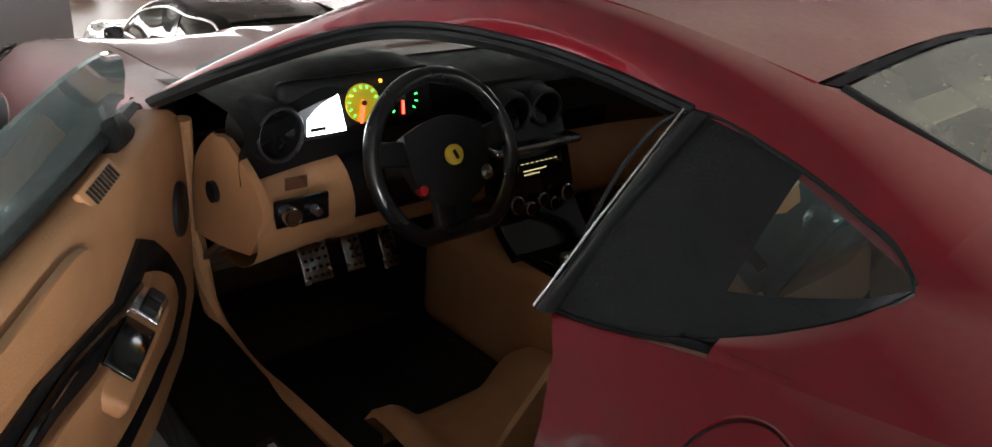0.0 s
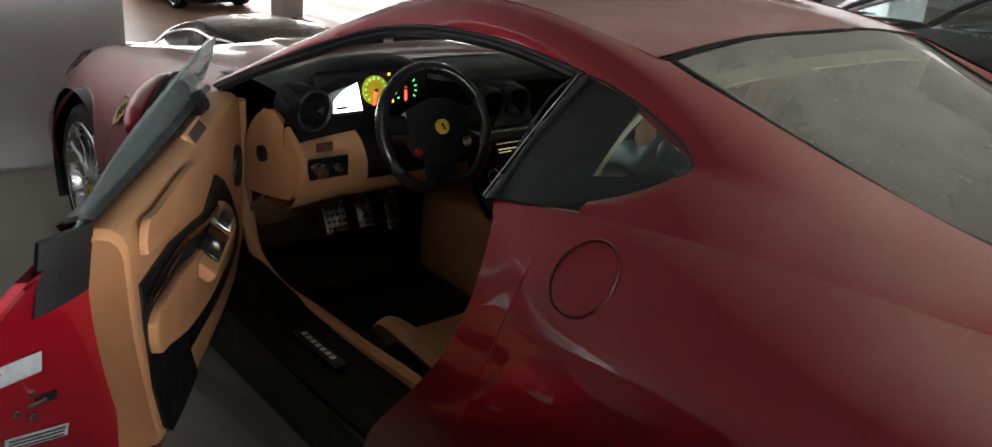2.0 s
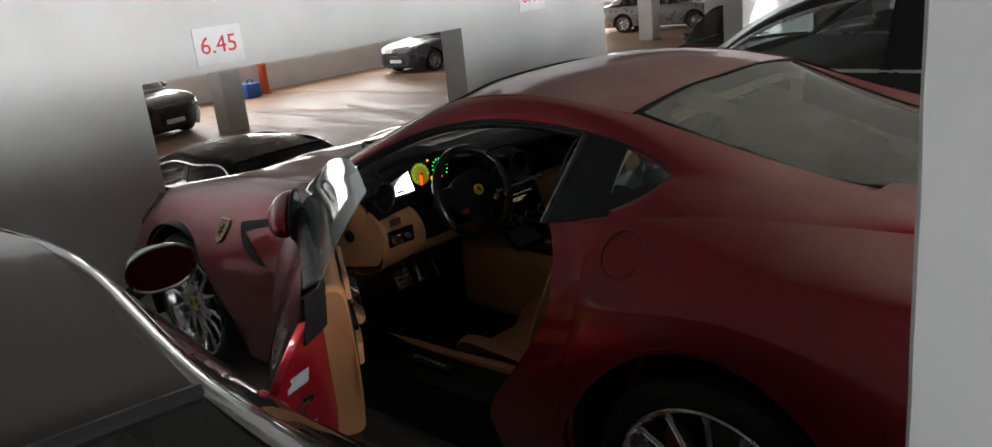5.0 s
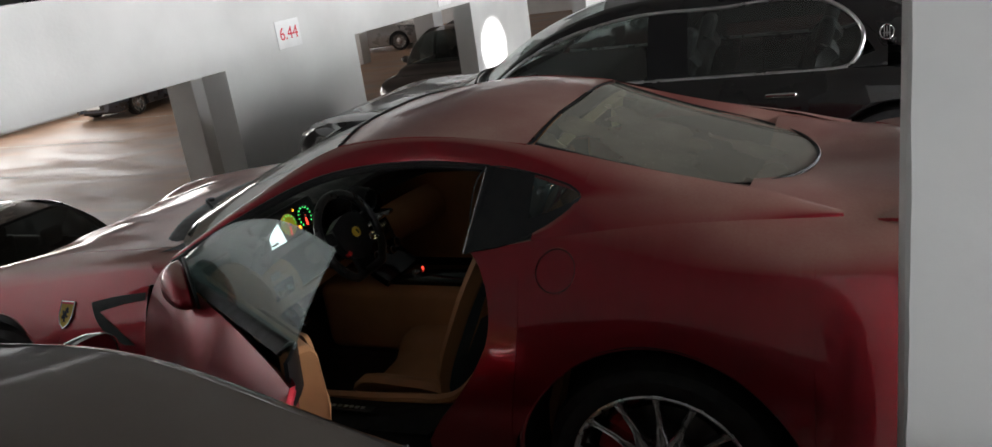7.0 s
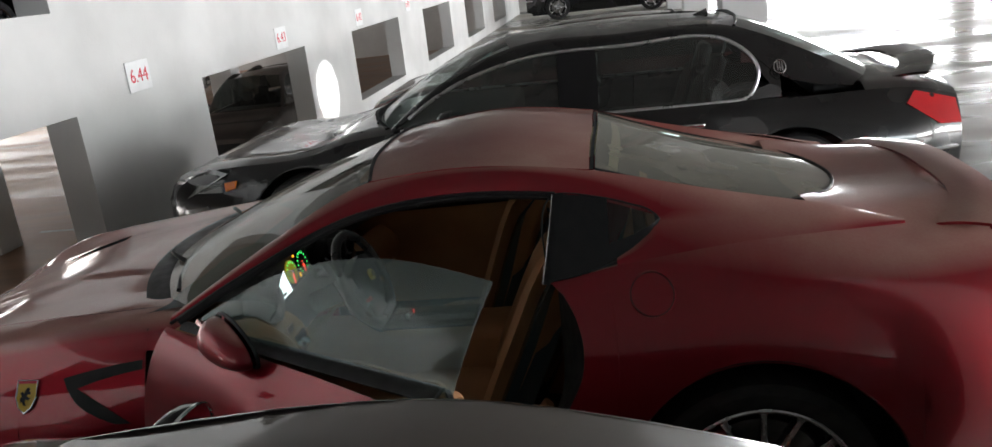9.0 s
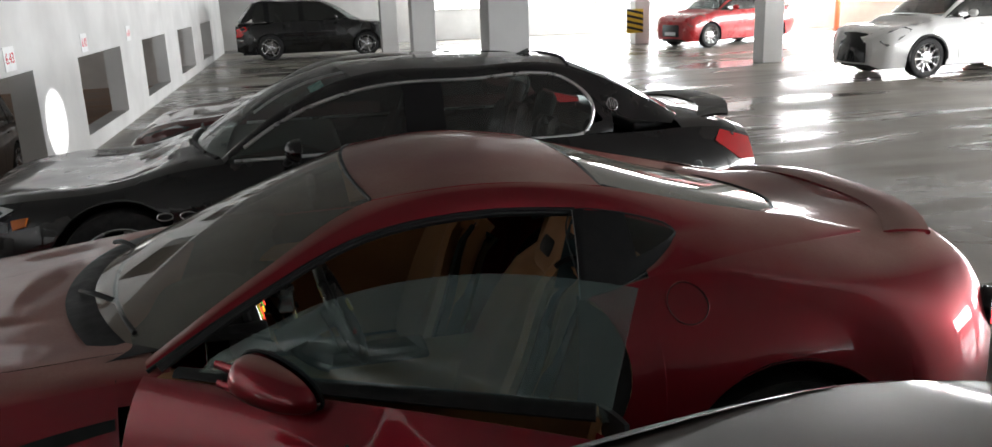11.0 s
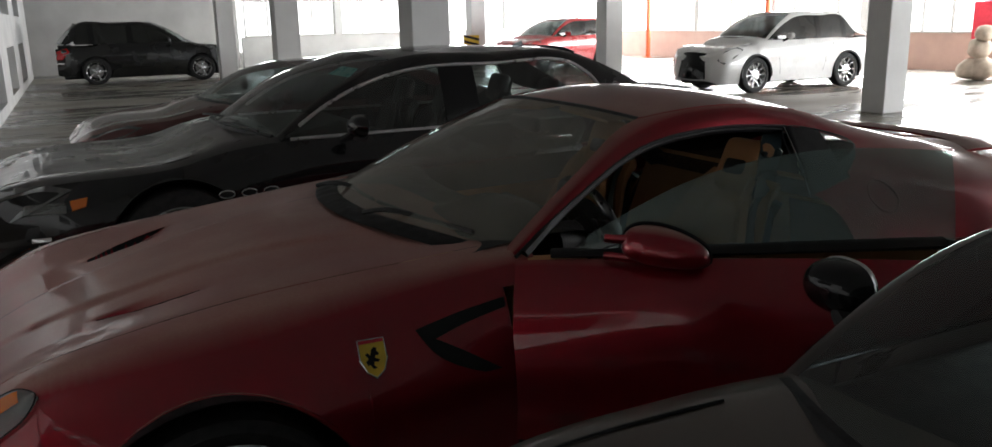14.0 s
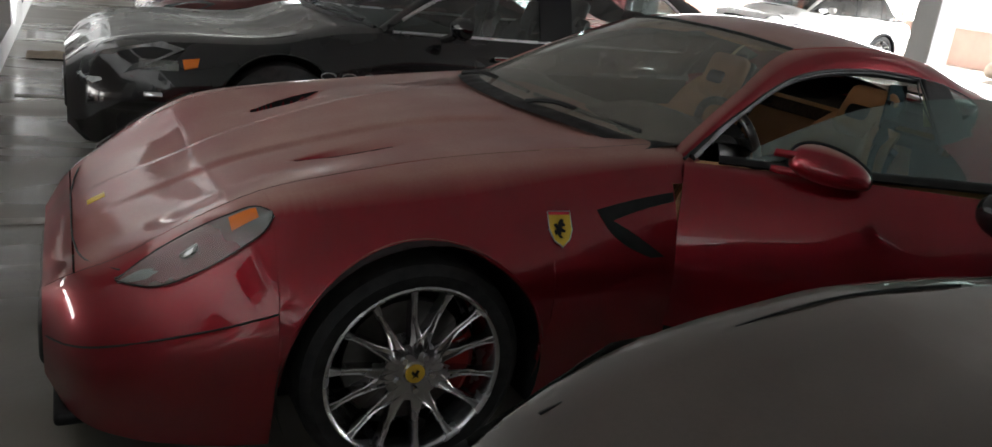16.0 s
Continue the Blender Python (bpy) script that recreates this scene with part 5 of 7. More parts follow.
for y0, y1 in ((0.1, 0.62), (-0.5, 0.05)):
    pts = [(0.66 - 0.2 * (y / 0.75) ** 2 - 0.01, y, 1.008 - 0.03 * (y / 0.75) ** 2) for y in np.linspace(y0, y1, 5)]
    w = new("wiper")
    w.parent = GT
    part("wiper_blade", tube(pts, 0.008, 16, 6), TRIM, w)
    part("wiper_arm", tube([(0.74, (y0 + y1) / 2 - 0.15, 1.0), (0.68, (y0 + y1) / 2 - 0.05, 1.02), pts[2]], 0.009, 12, 6), TRIM, w)
# window surrounds and quarter windows
Q = [(-0.785, 0.79, 1.0), (-0.93, 0.772, 1.026), (-1.05, 0.722, 1.075), (-1.105, 0.684, 1.112), (-1.125, 0.66, 1.135)]
TQ = [(-0.815, 0.606, 1.222), (-0.93, 0.614, 1.208), (-1.04, 0.63, 1.18), (-1.1, 0.643, 1.158), (-1.125, 0.656, 1.139)]
for s in (1, -1):
    sg = lambda pts: [(x, s * y, z) for x, y, z in pts]  # noqa: E731, B023
    P = ruled(Q, TQ, 24, 8, 0.006, (0, 1, 0.3))
    P = half_mirror(P) if s < 0 else P
    part("quarter_window", grid(P[11:, 2:], s < 0), DUSTGLASS if s < 0 else GLASS, GT, "small rear quarter window")
    part("quarter_panel_black", joined(grid(P[:12], s < 0), grid(P[11:, :3], s < 0)), SOFTBLACK, GT, "matt black panel behind the door glass")
    edge = Q + TQ[3::-1]
    part("quarter_seal", tube(sg(edge + [Q[0]]), 0.003, 60, 6), SOFTBLACK, GT, "black rubber window seal")
    part("door_frame_seal", tube(sg([(0.43, 0.8, 0.945)] + [(x, y - 0.012, z - 0.012) for x, y, z in T[1:5]]), 0.016, 50, 6), SOFTBLACK, GT, "black door opening seal")
    part("roof_seal_strip", tube(sg([(x, y + 0.002, z - 0.002) for x, y, z in T[:5]]), 0.006, 50, 6), TRIM, GT)
    part("b_pillar", grid(ruled(sg([(-0.762, 0.79, 0.99), (-0.785, 0.69, 1.12), (-0.8, 0.6, 1.225)]), sg([(-0.795, 0.795, 1.0), (-0.81, 0.7, 1.12), (-0.835, 0.612, 1.225)]), 16, 4, 0.006, (0, s, 0)), s < 0), TRIM, GT, "dark satin pillar with a bright edge")
    part("b_pillar_edge", tube(sg([(-0.762, 0.795, 0.995), (-0.785, 0.7, 1.12), (-0.8, 0.608, 1.225)]), 0.0018, 16, 5), ALLOY, GT)

for s in (1, -1):
    part("belt_guide", thick(ruled([(-0.868, s * 0.637, 1.04), (-0.902, s * 0.566, 1.168), (-0.93, s * 0.53, 1.21)], [(-0.905, s * 0.657, 1.05), (-0.946, s * 0.582, 1.182), (-0.97, s * 0.54, 1.22)], 10, 3), 0.01), PALELINING, GT, "pale beige inner pillar strip")

for s in (1, -1):
    sh3 = [G.point(x, 3, s) for x in np.linspace(-0.74, -1.87, 24)]
    part("shoulder_joint", tube([(x, y - s * 0.006, z - 0.005) for x, y, z in sh3], 0.007, 60, 6), RED, GT)
    base = [Q[0], Q[1], (-0.99, 0.751, 1.048)]
    part("window_base", grid(ruled([(x, s * y, z) for x, y, z in base], [tuple(np.array(G.point(x, 3, s)) - (0, s * 0.008, 0.006)) for x, _, _ in base], 16, 4), s > 0), SOFTBLACK, GT, "black strip under the quarter window")

# right door, closed
part("right_door", grid(G.patch(XD, XH, VS, 2, -1, 18, 0.05), True), RED, GT)
RG = ruled([(0.4, 0.79, 0.955), (0.0, 0.79, 0.965), (-0.75, 0.79, 0.985)], [(0.38, 0.77, 0.98), (-0.1, 0.63, 1.19), (-0.8, 0.605, 1.222)], 24, 6, 0.01, (0, 1, 0))
part("right_door_glass", grid(half_mirror(RG)), SALOONGLASS, GT)
# dark strip over the tan card, painting in the dimness of the cabin
part("right_door_top", grid(ruled([(0.5, -0.735, 0.82), (-0.72, -0.735, 0.84)], [(0.5, -0.72, 0.955), (-0.72, -0.72, 0.975)], 8, 4, 0.02, (0, 1, 0))), SOFTBLACK, GT, "dark strip on the door top standing in for cabin shade")
part("right_door_card", grid(ruled([(0.5, -0.74, 0.35), (-0.72, -0.74, 0.35)], [(0.5, -0.74, 0.95), (-0.72, -0.74, 0.97)], 8, 4, 0.03, (0, -1, 0))), TAN, GT, "tan leather door card")

# seams
for s in (1, -1):
    seam(GT, G, [(1.772, 1.117), (1.9, 1.117), (2.05, 1.117), (2.2, 1.117), (2.31, 1.117)], 0.003, side=s)
    seam(GT, G, [(2.238, 4), (2.235, 3.2), (2.21, 2.6), (2.13, 2.15)], 0.003, side=s)
    # headlamp
    lo = [(2.14, 0.69), (2.04, 0.793), (1.92, 0.826), (1.84, 0.828), (1.79, 0.82), (1.765, 0.79)]
    hi = [(2.14, 0.69), (2.08, 0.695), (1.99, 0.71), (1.87, 0.735), (1.8, 0.752), (1.765, 0.79)]
    lo3 = [tuple(np.array(G.on(x, y)) + (0.002, 0.004, 0.008)) for x, y in lo]
    hi3 = [tuple(np.array(G.on(x, y)) + (0.002, 0.002, 0.008)) for x, y in hi]
    P = ruled(lo3, hi3, 26, 8, 0.012, (0.3, 0.3, 0.8))
    hl = new("headlamp")
    hl.parent = GT
    M = half_mirror if s < 0 else (lambda a: a)
    part("lamp_cover", grid(M(P), s > 0), LAMPGLASS, hl, "clear hazy headlamp cover")
    part("lamp_bowl", grid(M(P - np.array([0.006, 0.004, 0.012])), s > 0), LAMPBOWL, hl, "silver grey lamp housing")
    part("lamp_rim", tube([tuple(p) for p in M(np.array(lo3 + hi3[-2:0:-1] + [lo3[0]]))], 0.0022, 60, 5), TRIM, hl)
    c = P[17, 5] - np.array([0.006, 0.004, 0.006])
    part("projector", moved(cyl(0.028, 0.012, 20, bevel=0.003), Matrix.Translation(Vector((P[12, 4][0], s * P[12, 4][1], P[12, 4][2] - 0.012))) @ Matrix.Rotation(0.6, 4, "Y")), CHROME, hl, "chrome projector")
    part("indicator", grid(M(P[18:23, 3:7] + np.array([0.001, 0.001, 0.003])), s > 0), AMBER, hl, "amber indicator")
    # fender vent
    def skin_strip(A, B):
        Q2 = ruled([(x, 0, z) for x, z in A], [(x, 0, z) for x, z in B], 18, 5)
        return np.array([[tuple(Vector(G.at_z(x, z, s)) + Vector((0, s * 0.003, 0))) for x, _, z in r] for r in Q2])

    part("side_vent", joined(grid(skin_strip([(0.825, 0.805), (0.7, 0.83), (0.54, 0.852)], [(0.772, 0.776), (0.7, 0.796), (0.54, 0.826)]), s < 0), grid(skin_strip([(0.825, 0.805), (0.79, 0.75), (0.64, 0.665)], [(0.772, 0.776), (0.715, 0.745), (0.585, 0.665)]), s > 0)), TRIM, GT, "black fender air outlet")
    # shield badge
    e = new("shield_badge")
    e.parent = GT
    e.matrix_basis = G.frame_at(0.957, 0.755, s) @ Matrix.Translation((0, 0.001, 0))
    s2, s = s, 1
    sh = [(0.036, 0.052), (-0.036, 0.052), (-0.038, 0.0), (-0.025, -0.035), (0, -0.055), (0.025, -0.035), (0.038, 0.0)]
    part("badge_plate", plate(sh, 0.004 * s, "y"), YELLOW, e, "yellow enamel shield", smooth=False)
    fig = [(0.004, 0.03), (0.012, 0.026), (0.01, 0.018), (0.017, 0.012), (0.013, 0.006), (0.006, 0.008), (0.004, 0.0), (0.016, -0.006), (0.012, -0.012), (0.0, -0.01), (-0.002, -0.02), (0.006, -0.029), (-0.006, -0.029), (-0.012, -0.016), (-0.018, -0.02), (-0.022, -0.008), (-0.014, 0.0), (-0.022, 0.012), (-0.014, 0.016), (-0.008, 0.008), (-0.004, 0.022)]
    part("badge_figure", moved(plate([(-a, b) for a, b in fig], 0.0015, "y"), Matrix.Translation((0, 0.0045 * s, 0))), TRIM, e, smooth=False)
    part("badge_rim", tube([(a, 0.004 * s, b) for a, b in sh] + [(0.036, 0.004 * s, 0.052)], 0.003, smooth=False), CHROME, e)
    part("badge_band", moved(rounded(-0.034, 0.034, -0.001, 0.001, -0.004, 0.004, 0.0005), Matrix.Translation((0, 0.0055 * s, 0.046))), SIGNR, e, smooth=False)
    s = s2
    # bonnet vents
    vp = [(1.612, 0.366), (1.5, 0.425), (1.42, 0.443), (1.33, 0.456)]
    vv = [tuple(np.array(G.on(x, y * s)) + (0, 0, 0.0005)) for x, y in vp]
    part("bonnet_vent", grid(ruled(vv, [(x, y - s * 0.004, z - 0.03) for x, y, z in vv], 20, 4), s < 0), TRIM, GT, "black bonnet air outlet")
    wheel("wheel", GT, FW[0], s * 0.925, FW[1], 0.338, 0.235, 0.262, 15, s, caliper=3.0, cap=YELLOW, twist=0.1)
    wheel("wheel", GT, RW[0], s * 0.945, RW[1], 0.355, 0.29, 0.266, 15, s, caliper=-0.6, cap=YELLOW)
    for k in (0, 1):
        part("arch_lip", tube(G.lip(k, s, inset=0.008), 0.009, smooth=False), RED, GT)
    wheel_well(GT, G, *FW, FR + 0.004, s, 0.6, 0.945)
    wheel_well(GT, G, *RW, RR + 0.004, s, 0.58, 0.965)
    # round tail lamps
    for y, z in ((0.56, 0.8), (0.752, 0.775)):
        e = new("tail_lamp")
        e.parent = GT
        e.matrix_basis = Matrix.Translation((-2.294 if y < 0.65 else -2.252, s * y, z)) @ Matrix.Rotation(radians((-12 if y < 0.65 else -48) * s), 4, "Z") @ Matrix.Rotation(radians(-90), 4, "Y")
        part("lens", lathe([(0.0, 0.035), (0.04, 0.032), (0.06, 0.02), (0.064, 0.0)], 24), REDLENS, e, "lit round red lens")
        # unseen disc that stops the lens lighting the inside of the body
        part("lamp_back", moved(cyl(0.075, 0.01, 24), Matrix.Translation((0, 0, -0.012))), TRIM, e)
        part("lamp_ring", lathe([(0.062, 0.0), (0.064, 0.024), (0.072, 0.02), (0.074, -0.02)], 24), GLOSSBLACK, e)
# filler cap on the left quarter
fc = [tuple(Vector(G.at_z(-1.085 - 0.062 * math.cos(a), 0.962 + 0.052 * math.sin(a))) + Vector((0, 0.001, 0.001))) for a in np.linspace(0, 2 * math.pi, 33)]
part("filler_flap_gap", tube([tuple(p) for p in fc], 0.0014, 60, 5), TRIM, GT)
part("filler_flap_edge", tube([tuple(Vector(p) - Vector((0.003 * math.cos(k * 0.196), 0, -0.003 * math.sin(k * 0.196)))) for k, p in enumerate(fc)], 0.002, 60, 5), RED, GT)
part("bonnet_badge", moved(rounded(-0.03, 0.03, -0.022, 0.022, -0.002, 0.002, 0.0015), Matrix.Translation((2.165, 0, G.on(2.165, 0)[2] + 0.003)) @ Matrix.Rotation(0.5, 4, "Y")), YELLOW, GT)

# ---- the open door ----
HINGE = Vector((0.53, 0.905, 0))
DOOR = new("driver_door")
DOOR.parent = GT
DOOR["label"] = "driver door standing open with tan leather lining"
DM = Matrix.Translation(HINGE) @ Matrix.Rotation(radians(-33), 4, "Z") @ Matrix.Translation(-HINGE)
DOOR.matrix_basis = DM
part("outer_skin", thick(G.patch(XD + 0.004, XH - 0.004, VS, 2, 1, 20, 0.04), 0.02, False), RED, DOOR)
# shut face: red at the outside, tan lining inside
vs = np.linspace(VS, 2, 20)
tr = [G.point(XD + 0.004, v) for v in vs]


def card_end(z):
    """The trailing edge of the lining leans forward towards the sill."""
    return -0.695 + 0.15 * max(0.0, (0.85 - z) / 0.4) ** 1.5


P = np.array([[(x, y - 0.003, z), (x + 0.004, y - 0.018, z), (x + (card_end(z) - x) * 0.45, y - (y - 0.775) * 0.5, z), (card_end(z) - 0.03, 0.8, z), (card_end(z) + 0.01, 0.775, z)] for x, y, z in tr])
# takes the brighter red that carries the daylight falling on this face
part("shut_face", grid(P, False), REDDAYLIT, DOOR, "red painted door shut face")
part("leading_face", grid(np.array([[(XH - 0.006, y - 0.004, z), (XH - 0.02, 0.8, z)] for y, z in G.at(XH, vs)]), True), RED, DOOR)
part("door_bottom", grid(np.array([[(x, G.point(x, VS)[1] - 0.01, G.point(x, VS)[2] + 0.004), (x, 0.72, 0.455)] for x in np.linspace(-0.6, 0.5, 12)])), RED, DOOR)
# inner lining with its broad rounded tan edge
card = []
for a in np.linspace(0, 1, 26):
    z0 = float(np.interp(a, (0, 0.12, 0.35, 0.6, 0.85, 1), (0.475, 0.45, 0.42, 0.39, 0.385, 0.45)))
    z1 = 0.99 - 0.055 * a
    row = []
    for k in np.linspace(0, 1, 13):
        z = z0 + 0.03 + (z1 - 0.035 - z0 - 0.03) * k
        row.append((0.704 - 0.006 * math.sin(math.pi * k) + 0.004 * a, z))
    row = [(0.8, z0), (0.735, z0 + 0.003), (0.715, z0 + 0.012)] + row + [(0.713, z1 - 0.014), (0.73, z1 - 0.002), (0.755, z1), (0.8, z1 - 0.004)]
    card.append([(card_end(z) + (0.49 - card_end(z)) * a, y, z) for y, z in row])
card = np.array(card)
cap = [card[0]]
for d, sh in ((0.012, 0.006), (0.018, 0.016)):
    r = card[0].copy()
    cen = r.mean(axis=0)
    r = cen + (r - cen) * np.array([1.0, 1 - 2.2 * sh / 0.12, 1 - sh / 0.3])
    r[:, 0] = card[0][:, 0] - d
    cap.append(r)
part("door_card", grid(card, True), TAN, DOOR, "tan leather door lining")
n = card.shape[1]
verts = [tuple(p) for r in cap for p in r]
faces = [(j * n + i, j * n + (i + 1) % n, (j + 1) * n + (i + 1) % n, (j + 1) * n + i) for j in range(2) for i in range(n)] + [tuple(range(2 * n, 3 * n))]
part("door_card_edge", (verts, [f[::-1] for f in faces]), TAN, DOOR, "broad tan leather edge", angle=50)
part("belt_seal", thick(ruled([(0.42, 0.8, 0.945), (0.0, 0.8, 0.955), (XD + 0.03, 0.8, 0.985)], [(0.42, 0.775, 0.952), (0.0, 0.76, 0.967), (XD + 0.04, 0.755, 0.995)], 20, 4, 0.01), 0.012), SOFTBLACK, DOOR, "black window seal")
part("latch_cover", thick(ruled([(XD - 0.035, 0.815, 0.995), (XD - 0.045, 0.83, 0.875)], [(XD + 0.035, 0.76, 1.005), (XD + 0.02, 0.772, 0.895)], 6, 5, 0.006, (-1, 0, 0)), 0.012), SOFTBLACK, DOOR, "black rubber corner cover")


def on_card(pts, y, depth, name, mat, label="", parent=DOOR):
    vf = flat(plate(pts, -depth, "y"))
    return part(name, ([(x, y + yy, z) for x, yy, z in vf[0]], vf[1]), mat, parent, label, smooth=False)


def puffed(pts, y, depth, inset, name, mat, label="", lean=0.0):
    """A raised pad on the lining with a soft rim."""
    c = spline(list(pts) + [pts[0]], 60)[:-1]
    cx, cz = c.mean(axis=0)
    n = len(c)
    rings = []
    for d, i in ((0, 0), (0.55, 0.1), (0.85, 0.45), (1.0, 1.0), (1.03, 2.4)):
        r = np.hypot(c[:, 0] - cx, c[:, 1] - cz)
        f = np.maximum(0.25, 1 - i * inset / np.maximum(r, 0.02))
        rings.append([(cx + (x - cx) * g, y - depth * d - lean * (z - cz), cz + (z - cz) * g) for (x, z), g in zip(c, f)])
    v = [p for r in rings for p in r]
    f = [(j * n + i, j * n + (i + 1) % n, (j + 1) * n + (i + 1) % n, (j + 1) * n + i) for j in range(len(rings) - 1) for i in range(n)] + [tuple(range((len(rings) - 1) * n, len(rings) * n))]
    area2 = sum(a[0] * b[1] - b[0] * a[1] for a, b in zip(c, np.roll(c, -1, axis=0)))
    return part(name, (v, [q[::-1] for q in f] if area2 < 0 else f), mat, DOOR, label)


inlay = [(0.05, 0.83), (0.14, 0.785), (0.24, 0.71), (0.34, 0.61), (0.365, 0.56), (0.32, 0.525), (0.22, 0.508), (0.06, 0.51), (-0.12, 0.53), (-0.34, 0.565), (-0.28, 0.468), (-0.42, 0.475), (-0.53, 0.49), (-0.575, 0.53), (-0.645, 0.66), (-0.67, 0.8), (-0.67, 0.878), (-0.45, 0.862), (-0.118, 0.796), (0.0, 0.82)]
on_card(inlay, 0.71, 0.015, "dark_inlay", TRIM, "dark brown and black door inlay")
part("grab_strip", tube([(-0.65, 0.69, 0.84), (-0.4, 0.69, 0.83), (-0.1, 0.691, 0.775), (0.0, 0.692, 0.765)], 0.008, 30, 8), GLOSSBLACK, DOOR, "gloss black grab strip")
puffed([(0.053, 0.762), (0.15, 0.715), (0.235, 0.65), (0.262, 0.6), (0.21, 0.565), (0.05, 0.565), (-0.15, 0.58), (-0.4, 0.64), (-0.56, 0.70), (-0.645, 0.735), (-0.655, 0.79), (-0.5, 0.80), (-0.2, 0.75), (-0.05, 0.745)], 0.7, 0.016, 0.008, "armrest", TAN, "tan leather armrest", 0.05)
LEDGE = lambda x, y, z: Matrix.Translation((x, y, z)) @ Matrix.Rotation(radians(-52), 4, "X")  # noqa: E731
part("armrest_ledge", moved(rounded(-0.2, 0.1, -0.012, 0.02, -0.042, 0.042, 0.01), LEDGE(-0.09, 0.682, 0.732)), TAN, DOOR, "tan leather ledge of the armrest")
sw = part("switch_panel", moved(rounded(-0.042, 0.042, -0.006, 0.006, -0.027, 0.027, 0.004), LEDGE(-0.03, 0.672, 0.742)), ALLOY, DOOR, "grey window switch panel")
for k in (-0.019, 0.019):
    part("window_switch", moved(rounded(-0.014, 0.014, -0.012, 0.004, -0.015, 0.015, 0.004), LEDGE(-0.03 + k, 0.668, 0.744)), TRIM, sw)
part("door_pull", moved(rounded(-0.07, 0.07, -0.005, 0.005, -0.028, 0.028, 0.004), LEDGE(-0.165, 0.671, 0.742)), GLOSSBLACK, DOOR, "gloss black pull recess")
puffed([(-0.64, 0.92), (-0.643, 0.945), (-0.63, 0.966), (-0.55, 0.966), (-0.45, 0.963), (-0.35, 0.96), (-0.27, 0.954), (-0.22, 0.938), (-0.2, 0.91), (-0.2, 0.88), (-0.22, 0.86), (-0.3, 0.869), (-0.4, 0.883), (-0.52, 0.901), (-0.6, 0.913)], 0.702, 0.013, 0.003, "upper_pad", TAN, "padded tan leather panel with stitched outline")
e = new("door_vent")
e.parent = DOOR
e.matrix_basis = Matrix.Translation((-0.02, 0.73, 0.955)) @ Matrix.Rotation(radians(52), 4, "X")
part("vent_frame", rounded(-0.085, 0.085, -0.022, 0.022, -0.006, 0.007, 0.005), TAN, e)
for k in range(9):
    part("vent_slot", box(-0.064 + k * 0.015, -0.056 + k * 0.015, -0.013, 0.013, 0.004, 0.009), SOFTBLACK, e, smooth=False)
part("door_speaker", moved(cyl(0.06, 0.02, 28, bevel=0.006), Matrix.Translation((0.385, 0.702, 0.745)) @ Matrix.Rotation(radians(90), 4, "X")), SOFTBLACK, DOOR, "black round speaker")
# window glass
GA = [(0.36, 0.79, 0.95), (0.0, 0.785, 0.955), (-0.73, 0.78, 0.975)]
GB = [(0.3, 0.765, 1.01), (-0.05, 0.67, 1.175), (-0.35, 0.625, 1.235), (-0.76, 0.615, 1.232)]
GP = ruled(GA, GB, 30, 8, 0.012, (0, 1, 0.2))
part("door_glass", thick(GP, 0.004), DOORGLASS, DOOR, "green tinted frameless window")
# mirror
e = new("door_mirror")
e.parent = DOOR
e["label"] = "dark red teardrop door mirror, folded in"
ax = Vector((-0.737, 0.672, -0.05)).normalized()
nb = Vector((-0.83, -0.56, 0.0))
nb = (nb - ax * nb.dot(ax)).normalized()
up = ax.cross(nb)
up = up if up.z > 0 else -up
e.matrix_basis = DM.inverted() @ Matrix.Translation((0.13, 1.075, 0.985)) @ Matrix((ax, nb, up)).transposed().to_4x4()
u, w = np.linspace(0, math.pi, 17), np.linspace(0, 2 * math.pi, 25)
fat = lambda a: math.sin(a) ** 0.75 * (1.0 - 0.28 * (1 - math.cos(a)) / 2)  # noqa: E731
sp = np.array([[(0.016 - 0.128 * math.cos(a), 0.085 * fat(a) * math.cos(b) * (0.3 if math.cos(b) > 0 else 1.0), fat(a) * math.sin(b) * (0.088 if math.sin(b) > 0 else 0.046) - 0.012 * (1 - math.cos(a))) for b in w] for a in u])
part("mirror_shell", grid(sp), RED, e, "dark red mirror shell")
edge = [(p[0] * 1.0, 0.02, p[2] * 1.01) for p in list(sp[1:-1, 6]) + list(sp[-2:0:-1, 18])]
part("mirror_rim", tube(edge + [edge[0]], 0.006, 60, 6), TRIM, e, "black mirror rim")
part("mirror_pane", ([(x * 0.94, 0.024, z * 0.92) for x, _, z in edge], [tuple(range(len(edge)))]), MIRROR, e, smooth=False)
for k in (-0.028, 0.026):
    part("mirror_foot", thick(ruled([(-0.06, -0.035, k - 0.012), (-0.11, -0.028, k - 0.014), (-0.16, -0.02, k - 0.016)], [(-0.06, -0.035, k + 0.018), (-0.11, -0.028, k + 0.012), (-0.16, -0.02, k + 0.008)], 10, 5, 0.008, (0, -1, 0)), 0.022), RED, e)
part("mirror_sail", thick(ruled([(0.33, 0.76, 0.905), (0.26, 0.75, 0.92), (0.15, 0.75, 0.945)], [(0.32, 0.77, 0.96), (0.27, 0.765, 0.99), (0.2, 0.76, 1.005)], 8, 4, 0.01, (0, -1, 0)), 0.03), SOFTBLACK, DOOR)
